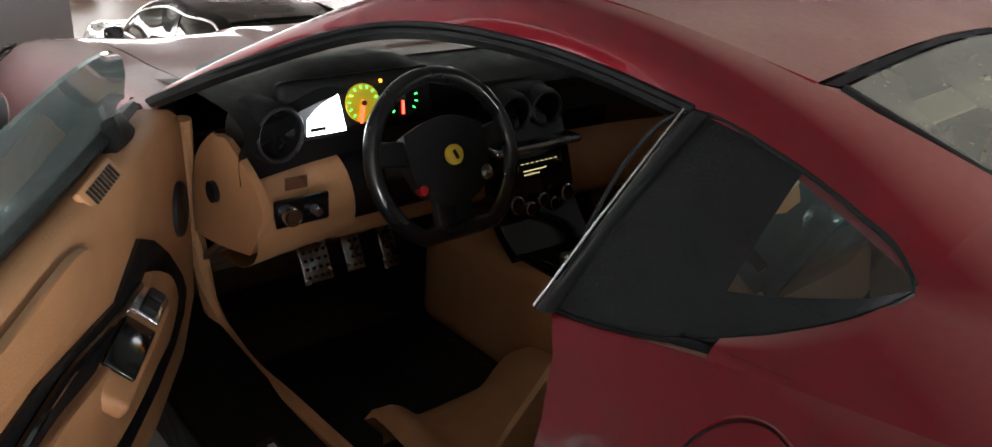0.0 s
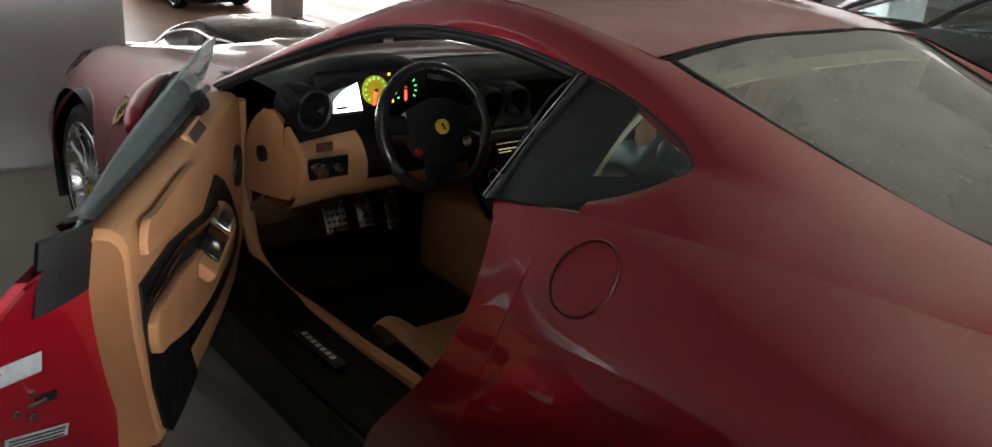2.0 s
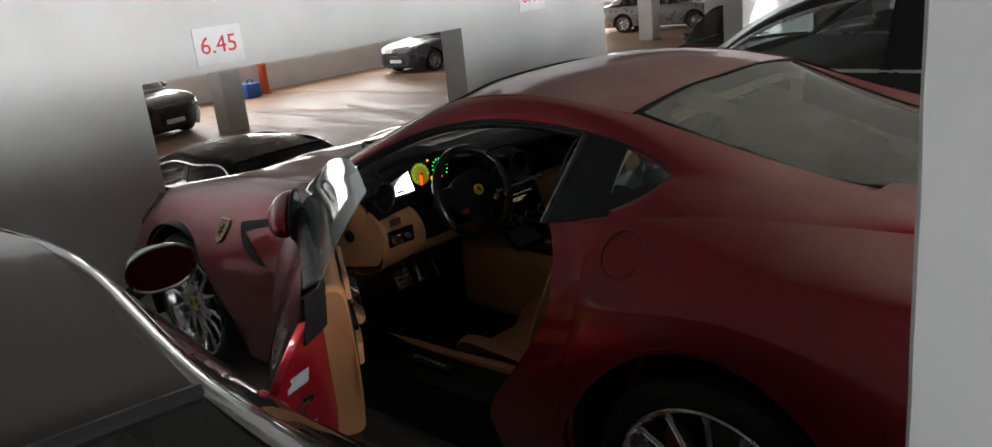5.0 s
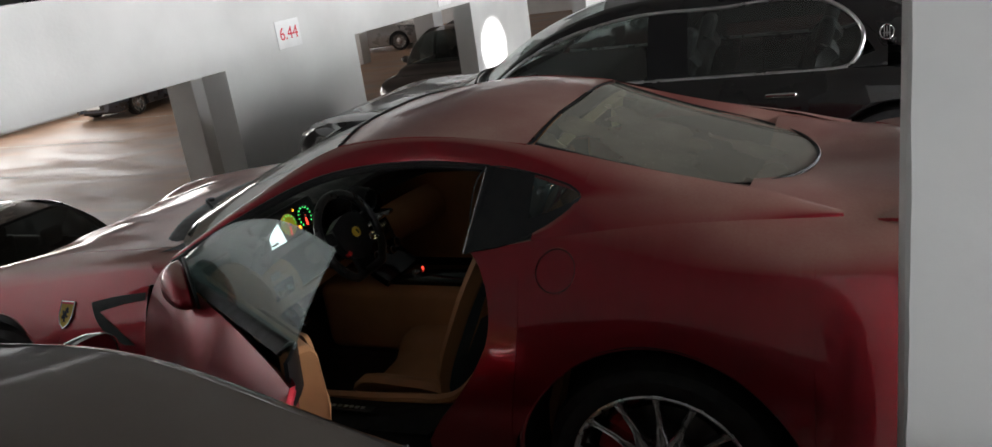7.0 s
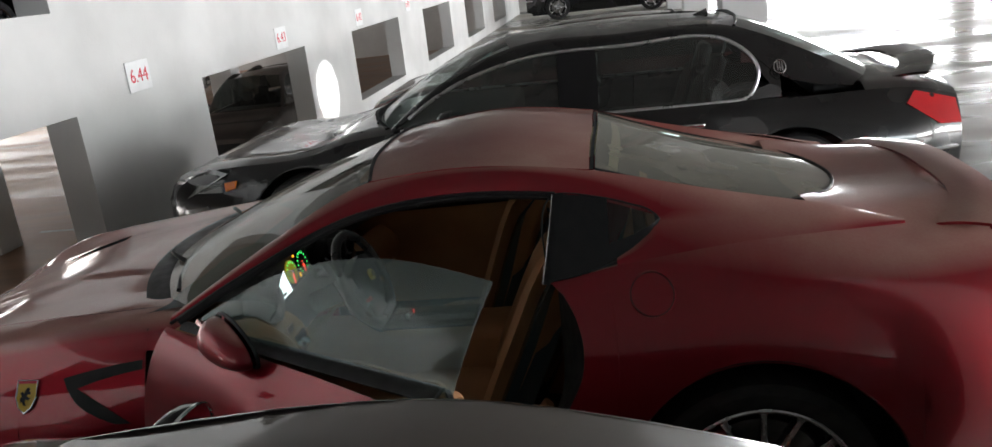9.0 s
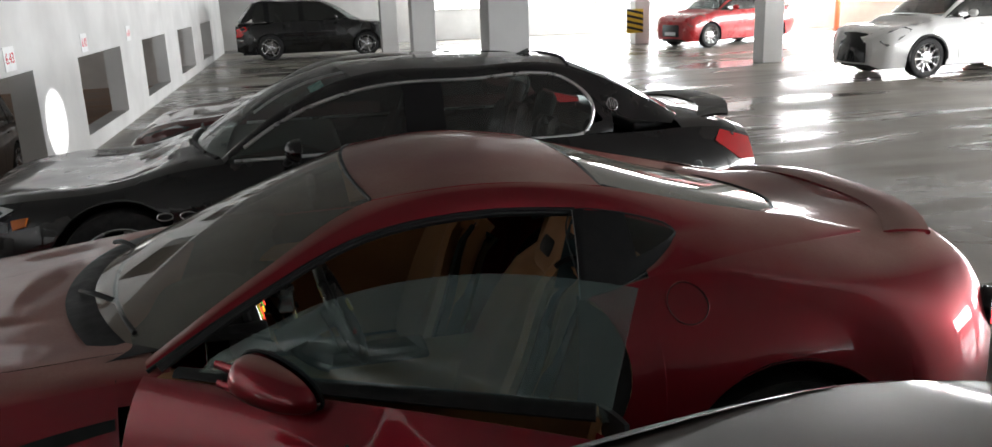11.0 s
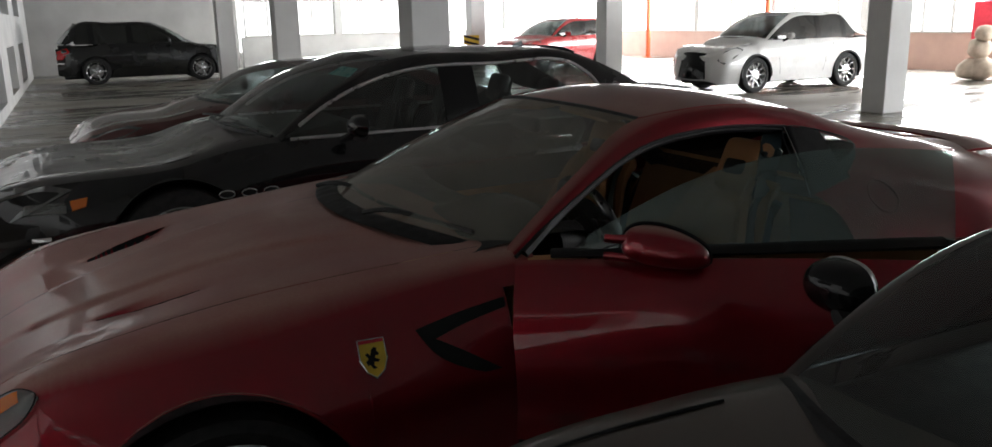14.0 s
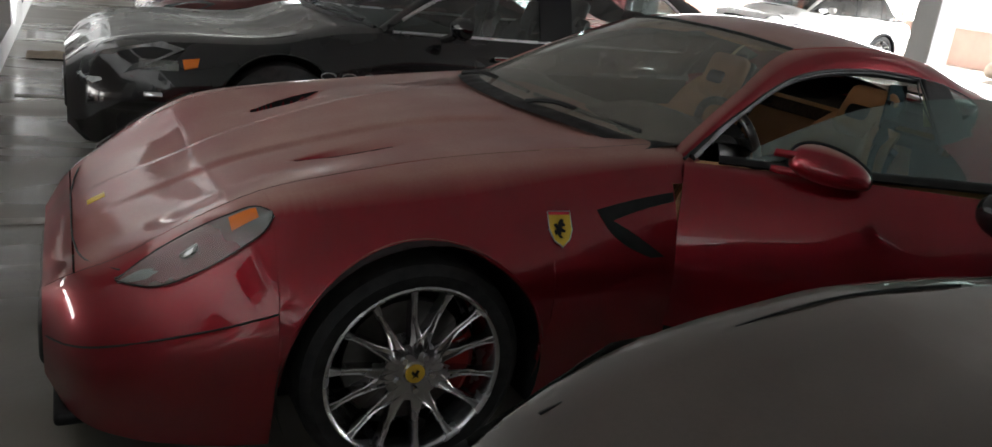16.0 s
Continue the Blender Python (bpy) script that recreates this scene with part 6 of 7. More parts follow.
# paper labels and latch on the sloping shut face


def on_shut(k, z):
    """A pose on the shut face: k from the skin (0) to the lining (1); x inwards along it, y up, z out of it."""
    def at(k, z):
        o = Vector((float(np.interp(z, [p[2] for p in tr], [p[0] for p in tr])), float(np.interp(z, [p[2] for p in tr], [p[1] for p in tr])), z))
        m = Vector((o.x + (card_end(z) - o.x) * 0.45, o.y - (o.y - 0.775) * 0.5, z))
        return o.lerp(m, k * 2) if k < 0.5 else m.lerp(Vector((card_end(z) - 0.03, 0.8, z)), k * 2 - 1)
    p, a, c = at(k, z), at(k + 0.05, z) - at(k - 0.05, z), at(k, z + 0.02) - at(k, z - 0.02)
    a.normalize()
    n = a.cross(c).normalized()
    n = n if n.x < 0 else -n
    c = n.cross(a)
    return Matrix.Translation(p + n * 0.002) @ Matrix((a, c, n)).transposed().to_4x4()


e = new("door_latch")
e.parent = DOOR
e.matrix_basis = on_shut(0.62, 0.7)
part("latch_slot", rounded(-0.006, 0.03, -0.011, 0.011, -0.006, 0.003, 0.003), TRIM, e)
part("latch_claw", moved(rounded(-0.02, 0.012, -0.004, 0.004, 0, 0.006, 0.002), Matrix.Rotation(0.2, 4, "Z")), STEEL, e)
for a, b in ((-0.015, 0.03), (-0.035, -0.008), (-0.008, -0.03)):
    part("latch_screw", moved(cyl(0.008, 0.008, 10, bevel=0.002), Matrix.Translation((a, b, 0.003))), CHROME, e)
part("paper_label", moved(rounded(-0.064, 0.064, -0.023, 0.023, -0.001, 0.001, 0.0006), on_shut(0.36, 0.785) @ Matrix.Rotation(0.06, 4, "Z")), TAPE, DOOR, "pale blue paper sticker")
lb = on_shut(0.5, 0.6) @ Matrix.Rotation(-0.03, 4, "Z")
part("paper_label", moved(rounded(-0.05, 0.05, -0.02, 0.02, -0.001, 0.001, 0.0006), lb), TAPE, DOOR, "white sticker with dark bars")
for k in (-0.012, 0.0, 0.012):
    part("label_bar", moved(box(-0.044, 0.044, k - 0.003, k + 0.002, 0.001, 0.002), lb), BLUEP, DOOR, smooth=False)

# ---- cabin ----
part("cabin_floor", rounded(-0.8, 0.75, -0.72, 0.72, 0.17, 0.25, 0.02), CARPET, GT, "dark carpet")
part("sill_top", thick(ruled([(XD + 0.14, 0.93, 0.40), (0.1, 0.93, 0.395), (XH, 0.91, 0.41)], [(XD, 0.72, 0.4), (0.1, 0.72, 0.385), (XH, 0.72, 0.43)], 20, 6, 0.015), 0.02), SILLBLACK, GT, "black door sill")
part("sill_plate", thick(ruled([(-0.34, 0.86, 0.417), (-0.12, 0.86, 0.415)], [(-0.34, 0.825, 0.419), (-0.12, 0.825, 0.417)], 8, 3, 0.002), 0.003), TRIM, GT, "black sill plate with pale marks")
for k in range(7):
    part("plate_mark", box(-0.305 + 0.024 * k, -0.29 + 0.024 * k, 0.836, 0.85, 0.421, 0.4225), BRIGHTTRIM, GT, smooth=False)
part("sill_piping", tube([(XD, 0.715, 0.55), (-0.6, 0.715, 0.42), (-0.4, 0.715, 0.395), (0.0, 0.715, 0.375), (0.26, 0.715, 0.37), (0.4, 0.715, 0.42), (0.44, 0.72, 0.56), (0.43, 0.74, 0.9)], 0.02, 50, 8), TAN, GT, "tan leather edging of the door opening")
part("kick_panel", thick(ruled([(0.5, 0.73, 0.25), (0.5, 0.73, 0.9)], [(0.8, 0.62, 0.25), (0.72, 0.68, 0.9)], 10, 4), 0.02), TANCARPET, GT)
part("footwell_front", thick(ruled([(0.8, 0.72, 0.24), (0.8, -0.72, 0.24)], [(0.62, 0.72, 0.8), (0.62, -0.72, 0.8)], 8, 4), 0.02), TANCARPET, GT)
part("footwell_lining", thick(ruled([(0.62, 0.72, 0.42), (0.62, 0.1, 0.42)], [(0.32, 0.72, 0.64), (0.32, 0.1, 0.64)], 8, 4), 0.015), TANCARPET, GT)
part("rear_bulkhead", thick(ruled([(-0.9, 0.72, 0.25), (-0.9, -0.72, 0.25)], [(-1.1, 0.6, 0.98), (-1.1, -0.6, 0.98)], 8, 4), 0.03), TAN, GT, "tan leather rear bulkhead")
part("rear_shelf", rounded(-1.78, -1.05, -0.6, 0.6, 0.9, 0.96, 0.02), CARPET, GT, "dark carpeted parcel shelf")
part("b_post_lining", grid(ruled([tuple(np.array(G.point(XD - 0.004, v)) - (0.0, 0.004, 0)) for v in (0.42, 0.7, 1.0, 1.4, 1.8, 2.0)], [(XD + 0.08, 0.68, 0.35), (XD, 0.68, 0.45), (XD - 0.05, 0.68, 0.6), (XD - 0.06, 0.68, 0.78), (XD - 0.06, 0.67, 0.9), (XD - 0.06, 0.66, 0.96)], 20, 5), True), SOFTBLACK, GT, "black door jamb")
part("a_post_lining", grid(ruled([(XH + 0.01, 0.92, 0.35), (XH + 0.01, 0.94, 0.6), (XH + 0.01, 0.81, 0.93)], [(XH + 0.02, 0.7, 0.35), (XH + 0.02, 0.7, 0.6), (XH - 0.02, 0.72, 0.93)], 16, 5)), SOFTBLACK, GT, "black door jamb")
seat(GT, -0.52, 0.36, 0.2, TAN, 25, hole=True, w=0.52, back=0.74, bx=-0.06)
part("shell_wing", thick(ruled([(-0.77, 0.5, 0.93), (-0.8, 0.488, 1.03), (-0.84, 0.455, 1.13), (-0.87, 0.43, 1.17)], [(-0.87, 0.5, 0.93), (-0.9, 0.488, 1.03), (-0.95, 0.455, 1.13), (-0.97, 0.43, 1.17)], 14, 5, 0.006, (0, 1, 0)), 0.012), SEATSHELL, GT, "glossy teal side of the seat shell")
part("seat_knob", moved(cyl(0.011, 0.02, 20), Matrix.Translation((-0.838, 0.475, 1.098)) @ Matrix.Rotation(radians(90), 4, "X")), SOFTBLACK, GT, "round black seat bolt")
part("seat_lever", tube([(-0.775, 0.503, 1.005), (-0.8, 0.503, 1.022), (-0.85, 0.5, 1.028), (-0.885, 0.5, 1.012)], 0.009, 16, 8), SOFTBLACK, GT, "black backrest release lever")
seat(GT, -0.52, -0.36, 0.2, TAN, 20, hole=True, w=0.52, back=0.74)

# dashboard: a swept section with a hood over the dials
def dash_section(y):
    hood = 0.055 * math.exp(-(((y - 0.39) / 0.2) ** 4))
    return [(0.68, 0.955), (0.52, 0.975), (0.36, 0.98 + hood), (0.26, 0.97 + hood * 1.1), (0.215, 0.945 + hood * 1.0), (0.25, 0.9), (0.25, 0.83)]


ysd = np.linspace(-0.74, 0.74, 60)
part("dashboard_top", grid(np.array([spline([(x - 0.1 * (abs(y) / 0.74) ** 3, y, z) for x, z in dash_section(y)], 18) for y in ysd]), True), SOFTBLACK, GT, "black leather dashboard")
def dash_low(y):
    return [(0.25, 0.835), (0.2, 0.81), (0.16, 0.74), (0.17, 0.68), (0.22, 0.64), (0.36, 0.62)]


for y0, y1, nm in ((0.47, 0.73, "dash_panel_left"), (-0.74, -0.2, "dash_panel_right")):
    part(nm, grid(np.array([spline([(x - 0.06 * (abs(y) / 0.74) ** 3, y, z) for x, z in [(x, z - (0.07 if y1 < 0 else 0.0)) for x, z in dash_low(y)]], 14) for y in np.linspace(y0, y1, 16)]), True), TAN, GT, "tan leather lower dashboard")
part("dash_knee", grid(np.array([spline([(x + 0.05, y, z) for x, z in dash_low(y)], 14) for y in np.linspace(-0.21, 0.48, 20)]), True), SOFTBLACK, GT)
part("knee_pad", grid(np.array([spline([(0.17, y, 0.69), (0.18, y, 0.65), (0.24, y, 0.625), (0.34, y, 0.62)], 8) for y in np.linspace(0.05, 0.5, 12)]), True), TAN, GT)
part("dash_end", thick(ruled([(0.28, 0.733, 0.912), (0.38, 0.735, 0.83), (0.42, 0.735, 0.63)], [(0.205, 0.742, 0.92), (0.08, 0.728, 0.79), (0.15, 0.728, 0.672)], 14, 8, 0.01, (0, 1, 0)), -0.02), TAN, GT, "tan leather dashboard end panel")
part("dash_end_vent", moved(cyl(0.024, 0.03, 20), Matrix.Translation((0.273, 0.738, 0.78)) @ Matrix.Rotation(radians(90), 4, "X")), SOFTBLACK, GT)


RINGM = material("satin_dark_ring", (0.09, 0.09, 0.095), 0.3, 0.6, 0.2, 20)


def air_vent(x, y, z, yaw=0.0, r=0.052):
    e = new("air_vent")
    e.parent = GT
    e.matrix_basis = Matrix.Translation((x, y, z)) @ Matrix.Rotation(yaw, 4, "Z") @ Matrix.Rotation(radians(-90), 4, "Y")
    part("vent_housing", lathe([(r + 0.012, -0.1), (r + 0.012, -0.01), (r + 0.008, 0.006), (r, 0.0), (r - 0.006, -0.03), (0.0, -0.05)], 28), SOFTBLACK, e)
    part("vent_ring", lathe([(r + 0.009, 0.004), (r + 0.004, 0.009), (r, 0.004)], 28), RINGM, e, "satin dark vent ring")
    for a in (0, 60, 120):
        part("vent_vane", moved(box(-r + 0.004, r - 0.004, -0.002, 0.002, -0.03, -0.012), Matrix.Rotation(radians(a), 4, "Z")), TRIM, e, smooth=False)


air_vent(0.155, 0.645, 0.925, 0.15)
for y in (0.0, -0.11):
    air_vent(0.14, y, 0.885, -0.1, 0.042)
part("vent_pod", rounded(0.16, 0.42, -0.175, 0.065, 0.82, 0.945, 0.05), SOFTBLACK, GT)
# instruments
e = new("instrument_cluster")
e.parent = GT
e.matrix_basis = Matrix.Translation((0.18, 0.43, 0.955)) @ FACE @ Matrix.Rotation(radians(-12), 4, "X")
part("instrument_panel", rounded(-0.2, 0.2, -0.06, 0.07, -0.03, -0.004, 0.02), SOFTBLACK, e)
part("info_display", plate([(-0.05, -0.05), (-0.145, -0.05), (-0.14, -0.015), (-0.1, 0.018), (-0.06, 0.03)], 0.004), SCREEN, e, "bright white information display", smooth=False)
part("display_bar", box(-0.138, -0.1, -0.042, -0.034, 0.004, 0.006), TRIM, e, smooth=False)
part("rev_counter", moved(cyl(0.043, 0.006, 36), Matrix.Translation((0.0, 0.004, 0.002))), REVDIAL, e, "lit yellow rev counter")
for k in range(10):
    a = radians(225 - k * 26)
    part("dial_mark", moved(box(0.033, 0.039, -0.0012, 0.0012, 0.005, 0.007), Matrix.Translation((0, 0.004, 0)) @ Matrix.Rotation(a, 4, "Z")), GREENLIT, e, smooth=False)
part("needle", moved(box(-0.006, 0.045, -0.003, 0.003, 0.007, 0.009), Matrix.Translation((0, 0.004, 0)) @ Matrix.Rotation(radians(-105), 4, "Z")), REDLIT, e, smooth=False)
part("needle_hub", moved(cyl(0.006, 0.004, 16), Matrix.Translation((0, 0.004, 0.009))), STEEL, e)
part("needle_hub", moved(cyl(0.006, 0.004, 16), Matrix.Translation((0.105, 0.002, 0.009))), STEEL, e)
part("speedometer", moved(cyl(0.046, 0.006, 32), Matrix.Translation((0.105, 0.002, 0.002))), GLOSSBLACK, e, "black speedometer with green marks")
for k in range(12):
    a = radians(225 - k * 24)
    part("dial_mark", moved(box(0.035, 0.042, -0.0014, 0.0014, 0.005, 0.007), Matrix.Translation((0.105, 0.002, 0)) @ Matrix.Rotation(a, 4, "Z")), GREENLIT, e, smooth=False)
part("needle", moved(box(-0.006, 0.036, -0.003, 0.003, 0.007, 0.009), Matrix.Translation((0.105, 0.002, 0)) @ Matrix.Rotation(radians(-95), 4, "Z")), REDLIT, e, smooth=False)
part("warning_lamp", box(0.047, 0.058, -0.036, -0.02, 0.004, 0.008), ORANGELIT, e, smooth=False)
part("warning_lamp", box(0.047, 0.053, 0.044, 0.051, 0.004, 0.008), ORANGELIT, e, smooth=False)
# steering wheel
e = new("steering_wheel")
e.parent = GT
e["label"] = "black leather steering wheel with a round yellow badge"
e.matrix_basis = Matrix.Translation((-0.075, 0.39, 0.9)) @ FACE @ Matrix.Rotation(radians(-22), 4, "X")
ring = [(0.178 * math.cos(a), 0.175 * math.sin(a) if math.sin(a) > -0.85 else -0.152, 0.0) for a in np.linspace(0, 2 * math.pi, 48, endpoint=False)]
part("rim", tube([(r[0], r[1], 0.0) for r in ring] + [ring[0]], 0.0175, smooth=False, seg=12), material("polished_leather", (0.012, 0.012, 0.013), 0.3, 0, 0.3, 20, coat=0.5), e, "black leather rim")
part("airbag_boss", joined(thick(coons([(-0.085, -0.07, 0.012), (0, -0.1, 0.022), (0.085, -0.07, 0.012)], [(-0.1, 0.06, 0.012), (0, 0.088, 0.022), (0.1, 0.06, 0.012)], [(-0.085, -0.07, 0.012), (-0.102, 0.0, 0.018), (-0.1, 0.06, 0.012)], [(0.085, -0.07, 0.012), (0.102, 0.0, 0.018), (0.1, 0.06, 0.012)], 12, 12), -0.05)), SOFTBLACK, e, "black airbag cover")
for a, b in (((-0.08, 0.02), (-0.175, 0.035)), ((0.08, 0.02), (0.175, 0.035)), ((-0.02, -0.07), (-0.025, -0.16)), ((0.02, -0.07), (0.025, -0.16))):
    d = Vector((b[0] - a[0], b[1] - a[1], 0))
    part("spoke", moved(rounded(0, d.length, -0.026, 0.026, -0.022, 0.004, 0.008), Matrix.Translation((a[0], a[1], 0)) @ Matrix.Rotation(math.atan2(d.y, d.x), 4, "Z")), TRIM, e)
part("wheel_badge", moved(cyl(0.021, 0.014, 28, bevel=0.002), Matrix.Translation((0, 0.005, 0.03))), YELLOW, e, "round yellow badge")
part("badge_figure", moved(rounded(-0.004, 0.004, -0.01, 0.01, 0, 0.002, 0.0005), Matrix.Translation((0, 0.005, 0.0375)) @ Matrix.Rotation(0.4, 4, "Z")), TRIM, e, smooth=False)
part("drive_mode_knob", moved(cyl(0.017, 0.025, 18, bevel=0.003), Matrix.Translation((0.085, -0.045, 0.01))), CHROME, e, "bright mode knob")
part("start_button", moved(cyl(0.011, 0.02, 18, bevel=0.003), Matrix.Translation((-0.08, -0.055, 0.01))), CALIPER, e, "red start button")
part("steering_column", moved(cyl(0.04, 0.2, 16), Matrix.Translation((0, 0, -0.12))), SOFTBLACK, e)
for s in (1, -1):
    part("shift_paddle", moved(rounded(-0.012, 0.012, -0.07, 0.07, -0.004, 0.004, 0.003), Matrix.Translation((s * 0.135, 0.0, -0.045))), GLOSSBLACK, e)
# light switch cluster and plate
part("switch_bezel", moved(rounded(-0.065, 0.065, -0.032, 0.032, -0.006, 0.006, 0.006), Matrix.Translation((0.118, 0.62, 0.765)) @ FACE), GLOSSBLACK, GT, "gloss black switch bezel")
part("light_knob", moved(cyl(0.021, 0.03, 20, bevel=0.004), Matrix.Translation((0.1, 0.655, 0.765)) @ Matrix.Rotation(radians(90), 4, "Y")), ALLOY, GT, "silver light knob")
part("small_knob", moved(cyl(0.01, 0.025, 14, bevel=0.002), Matrix.Translation((0.1, 0.595, 0.765)) @ Matrix.Rotation(radians(90), 4, "Y")), ALLOY, GT)
part("nameplate", moved(rounded(-0.026, 0.026, -0.014, 0.014, -0.003, 0.003, 0.001), Matrix.Translation((0.14, 0.62, 0.82)) @ FACE), material("bronze_plate", (0.3, 0.14, 0.08), 0.4, 0.7, 0.3, 60), GT, "small bronze plate")
# centre stack and tunnel
part("centre_console", thick(ruled([(0.2, 0.1, 0.88), (0.135, 0.1, 0.74), (0.1, 0.1, 0.64), (-0.02, 0.12, 0.56)], [(0.2, -0.18, 0.88), (0.135, -0.18, 0.74), (0.1, -0.18, 0.64), (-0.02, -0.14, 0.56)], 14, 6, 0.01, (-1, 0, 0)), 0.03), GLOSSBLACK, GT, "black centre console")
part("stack_shelf", rounded(0.08, 0.24, -0.2, 0.1, 0.795, 0.815, 0.008), ALLOY, GT, "satin metal shelf")
RM = Matrix.Translation((0.088, -0.05, 0.75)) @ FACE @ Matrix.Rotation(radians(-18), 4, "X")
part("radio", moved(rounded(-0.085, 0.085, -0.028, 0.028, -0.004, 0.006, 0.004), RM), TRIM, GT, "black radio with lit marks")
for k in range(8):
    part("radio_mark", moved(box(-0.065 + k * 0.017, -0.056 + k * 0.017, 0.014, 0.0155, 0.006, 0.007), RM), YELLIT, GT, smooth=False)
part("radio_display", moved(box(-0.06, 0.02, -0.005, -0.003, 0.006, 0.007), RM), YELLIT, GT, smooth=False)
for k in range(7):
    part("radio_mark", moved(box(-0.058 + k * 0.008, -0.054 + k * 0.008, -0.015, -0.012, 0.006, 0.007), RM), YELLIT, GT, smooth=False)
part("radio_knob", moved(cyl(0.012, 0.014, 16, bevel=0.002), RM @ Matrix.Translation((0.066, 0.0, 0.01))), GLOSSBLACK, GT)
for y, z, r in ((0.05, 0.672, 0.021), (0.0, 0.652, 0.016), (-0.04, 0.67, 0.016), (-0.085, 0.65, 0.016), (-0.13, 0.672, 0.021)):
    kn = part("heater_knob", moved(cyl(r, 0.03, 18, bevel=0.004), Matrix.Translation((0.06, y, z)) @ Matrix.Rotation(radians(-75), 4, "Y")), GLOSSBLACK, GT)
    part("knob_ring", turned(lathe([(r + 0.001, 0.0), (r + 0.003, 0.012), (r - 0.002, 0.014)], 18), Matrix.Translation((0.06, y, z)) @ Matrix.Rotation(radians(-75), 4, "Y")), ALLOY, kn)
part("tunnel", rounded(-0.85, 0.35, -0.13, 0.13, 0.24, 0.56, 0.05), TAN, GT, "tan leather centre tunnel")
part("gear_console", rounded(-0.4, 0.02, -0.09, 0.09, 0.55, 0.585, 0.015), GLOSSBLACK, GT, "black gear console")
part("gear_button", moved(cyl(0.02, 0.02, 18, bevel=0.004), Matrix.Translation((-0.12, 0.03, 0.592))), ALLOY, GT)
part("gear_button", moved(cyl(0.004, 0.012, 10, bevel=0.001), Matrix.Translation((-0.12, -0.03, 0.59))), REDLIT, GT)


def pedal(x, y, z, w, h, name):
    e = new(name)
    e.parent = GT
    e.matrix_basis = Matrix.Translation((x, y, z)) @ Matrix.Rotation(radians(-62), 4, "Y")
    part("pedal_plate", rounded(-h / 2, h / 2, -w / 2, w / 2, -0.005, 0.005, 0.004), ALLOY, e, "drilled aluminium pedal")
    for i in range(max(2, int(h / 0.024))):
        for j in range(max(2, int(w / 0.02))):
            part("grip_stud", moved(cyl(0.0045, 0.006, 8), Matrix.Translation((-h / 2 + 0.016 + i * 0.022, -w / 2 + 0.012 + j * 0.019, 0.006))), TRIM, e)
    part("pedal_arm", tube([(0.0, 0, -0.006), (0.06, 0, -0.06), (0.18, 0, -0.1)], 0.008, 10, 6), TRIM, e)


pedal(0.35, 0.46, 0.502, 0.082, 0.105, "foot_rest")
pedal(0.4, 0.32, 0.485, 0.055, 0.12, "brake_pedal")
pedal(0.43, 0.185, 0.455, 0.05, 0.14, "accelerator_pedal")
part("floor_mat", rounded(-0.25, 0.35, 0.16, 0.62, 0.252, 0.262, 0.004), SOFTBLACK, GT, "black floor mat")
part("rear_view_mirror", moved(rounded(-0.015, 0.015, -0.11, 0.11, -0.03, 0.03, 0.014), Matrix.Translation((-0.02, 0, 1.235))), SOFTBLACK, GT)
for s in (1, -1):
    part("sun_visor", thick(ruled([(-0.13, s * 0.08, 1.285), (-0.13, s * 0.42, 1.265)], [(-0.26, s * 0.08, 1.3), (-0.26, s * 0.42, 1.285)], 6, 4), 0.012), TAN, GT)


# ---- details of the neighbours ----
def on_flank(shell, x, z, s=1):
    return shell.frame_at(x, z, s)


# black saloon: roof badge, fender outlets, lip spoiler, aerial, lamps, wipers
m = on_flank(qps, -1.5, 1.0)
e = new("side_badge")
e.parent = qp
e.matrix_basis = Matrix.Translation((-1.52, 0.835, 1.135)) @ Matrix.Rotation(radians(35), 4, "X")
part("badge_ring", tube([(0.035 * math.cos(a), 0, 0.045 * math.sin(a)) for a in np.linspace(0, 2 * math.pi, 25)], 0.004, smooth=False), CHROME, e)
for k in (-0.014, 0, 0.014):
    part("badge_prong", rounded(k - 0.003, k + 0.003, -0.003, 0.003, -0.03, 0.035, 0.001), CHROME, e)
part("badge_bar", rounded(-0.02, 0.02, -0.003, 0.003, -0.012, -0.005, 0.001), CHROME, e)
for k in range(3):
    e = new("fender_outlet")
    e.parent = qp
    e.matrix_basis = on_flank(qps, 1.06 + 0.13 * k, 0.665)
    part("outlet_rim", tube([(0.045 * math.cos(a), 0.002, 0.022 * math.sin(a)) for a in np.linspace(0, 2 * math.pi, 21)], 0.005, smooth=False), CHROME, e)
    part("outlet_void", rounded(-0.038, 0.038, -0.002, 0.003, -0.016, 0.016, 0.001), TRIM, e)
sp = [(-2.42, 0.72, 0.985), (-2.56, 0.4, 1.03), (-2.6, 0.0, 1.04), (-2.56, -0.4, 1.03), (-2.42, -0.72, 0.985)]
part("boot_spoiler", thick(ruled(sp, [(x + 0.2, y * 0.9, z - 0.025) for x, y, z in sp], 40, 5, 0.008), 0.018), BLACKP, qp, "black lip spoiler on the boot lid")
part("roof_aerial", plate([(-1.02, 1.405), (-1.2, 1.405), (-1.18, 1.47)], 0.012, "y"), BLACKP, qp, "shark fin aerial")
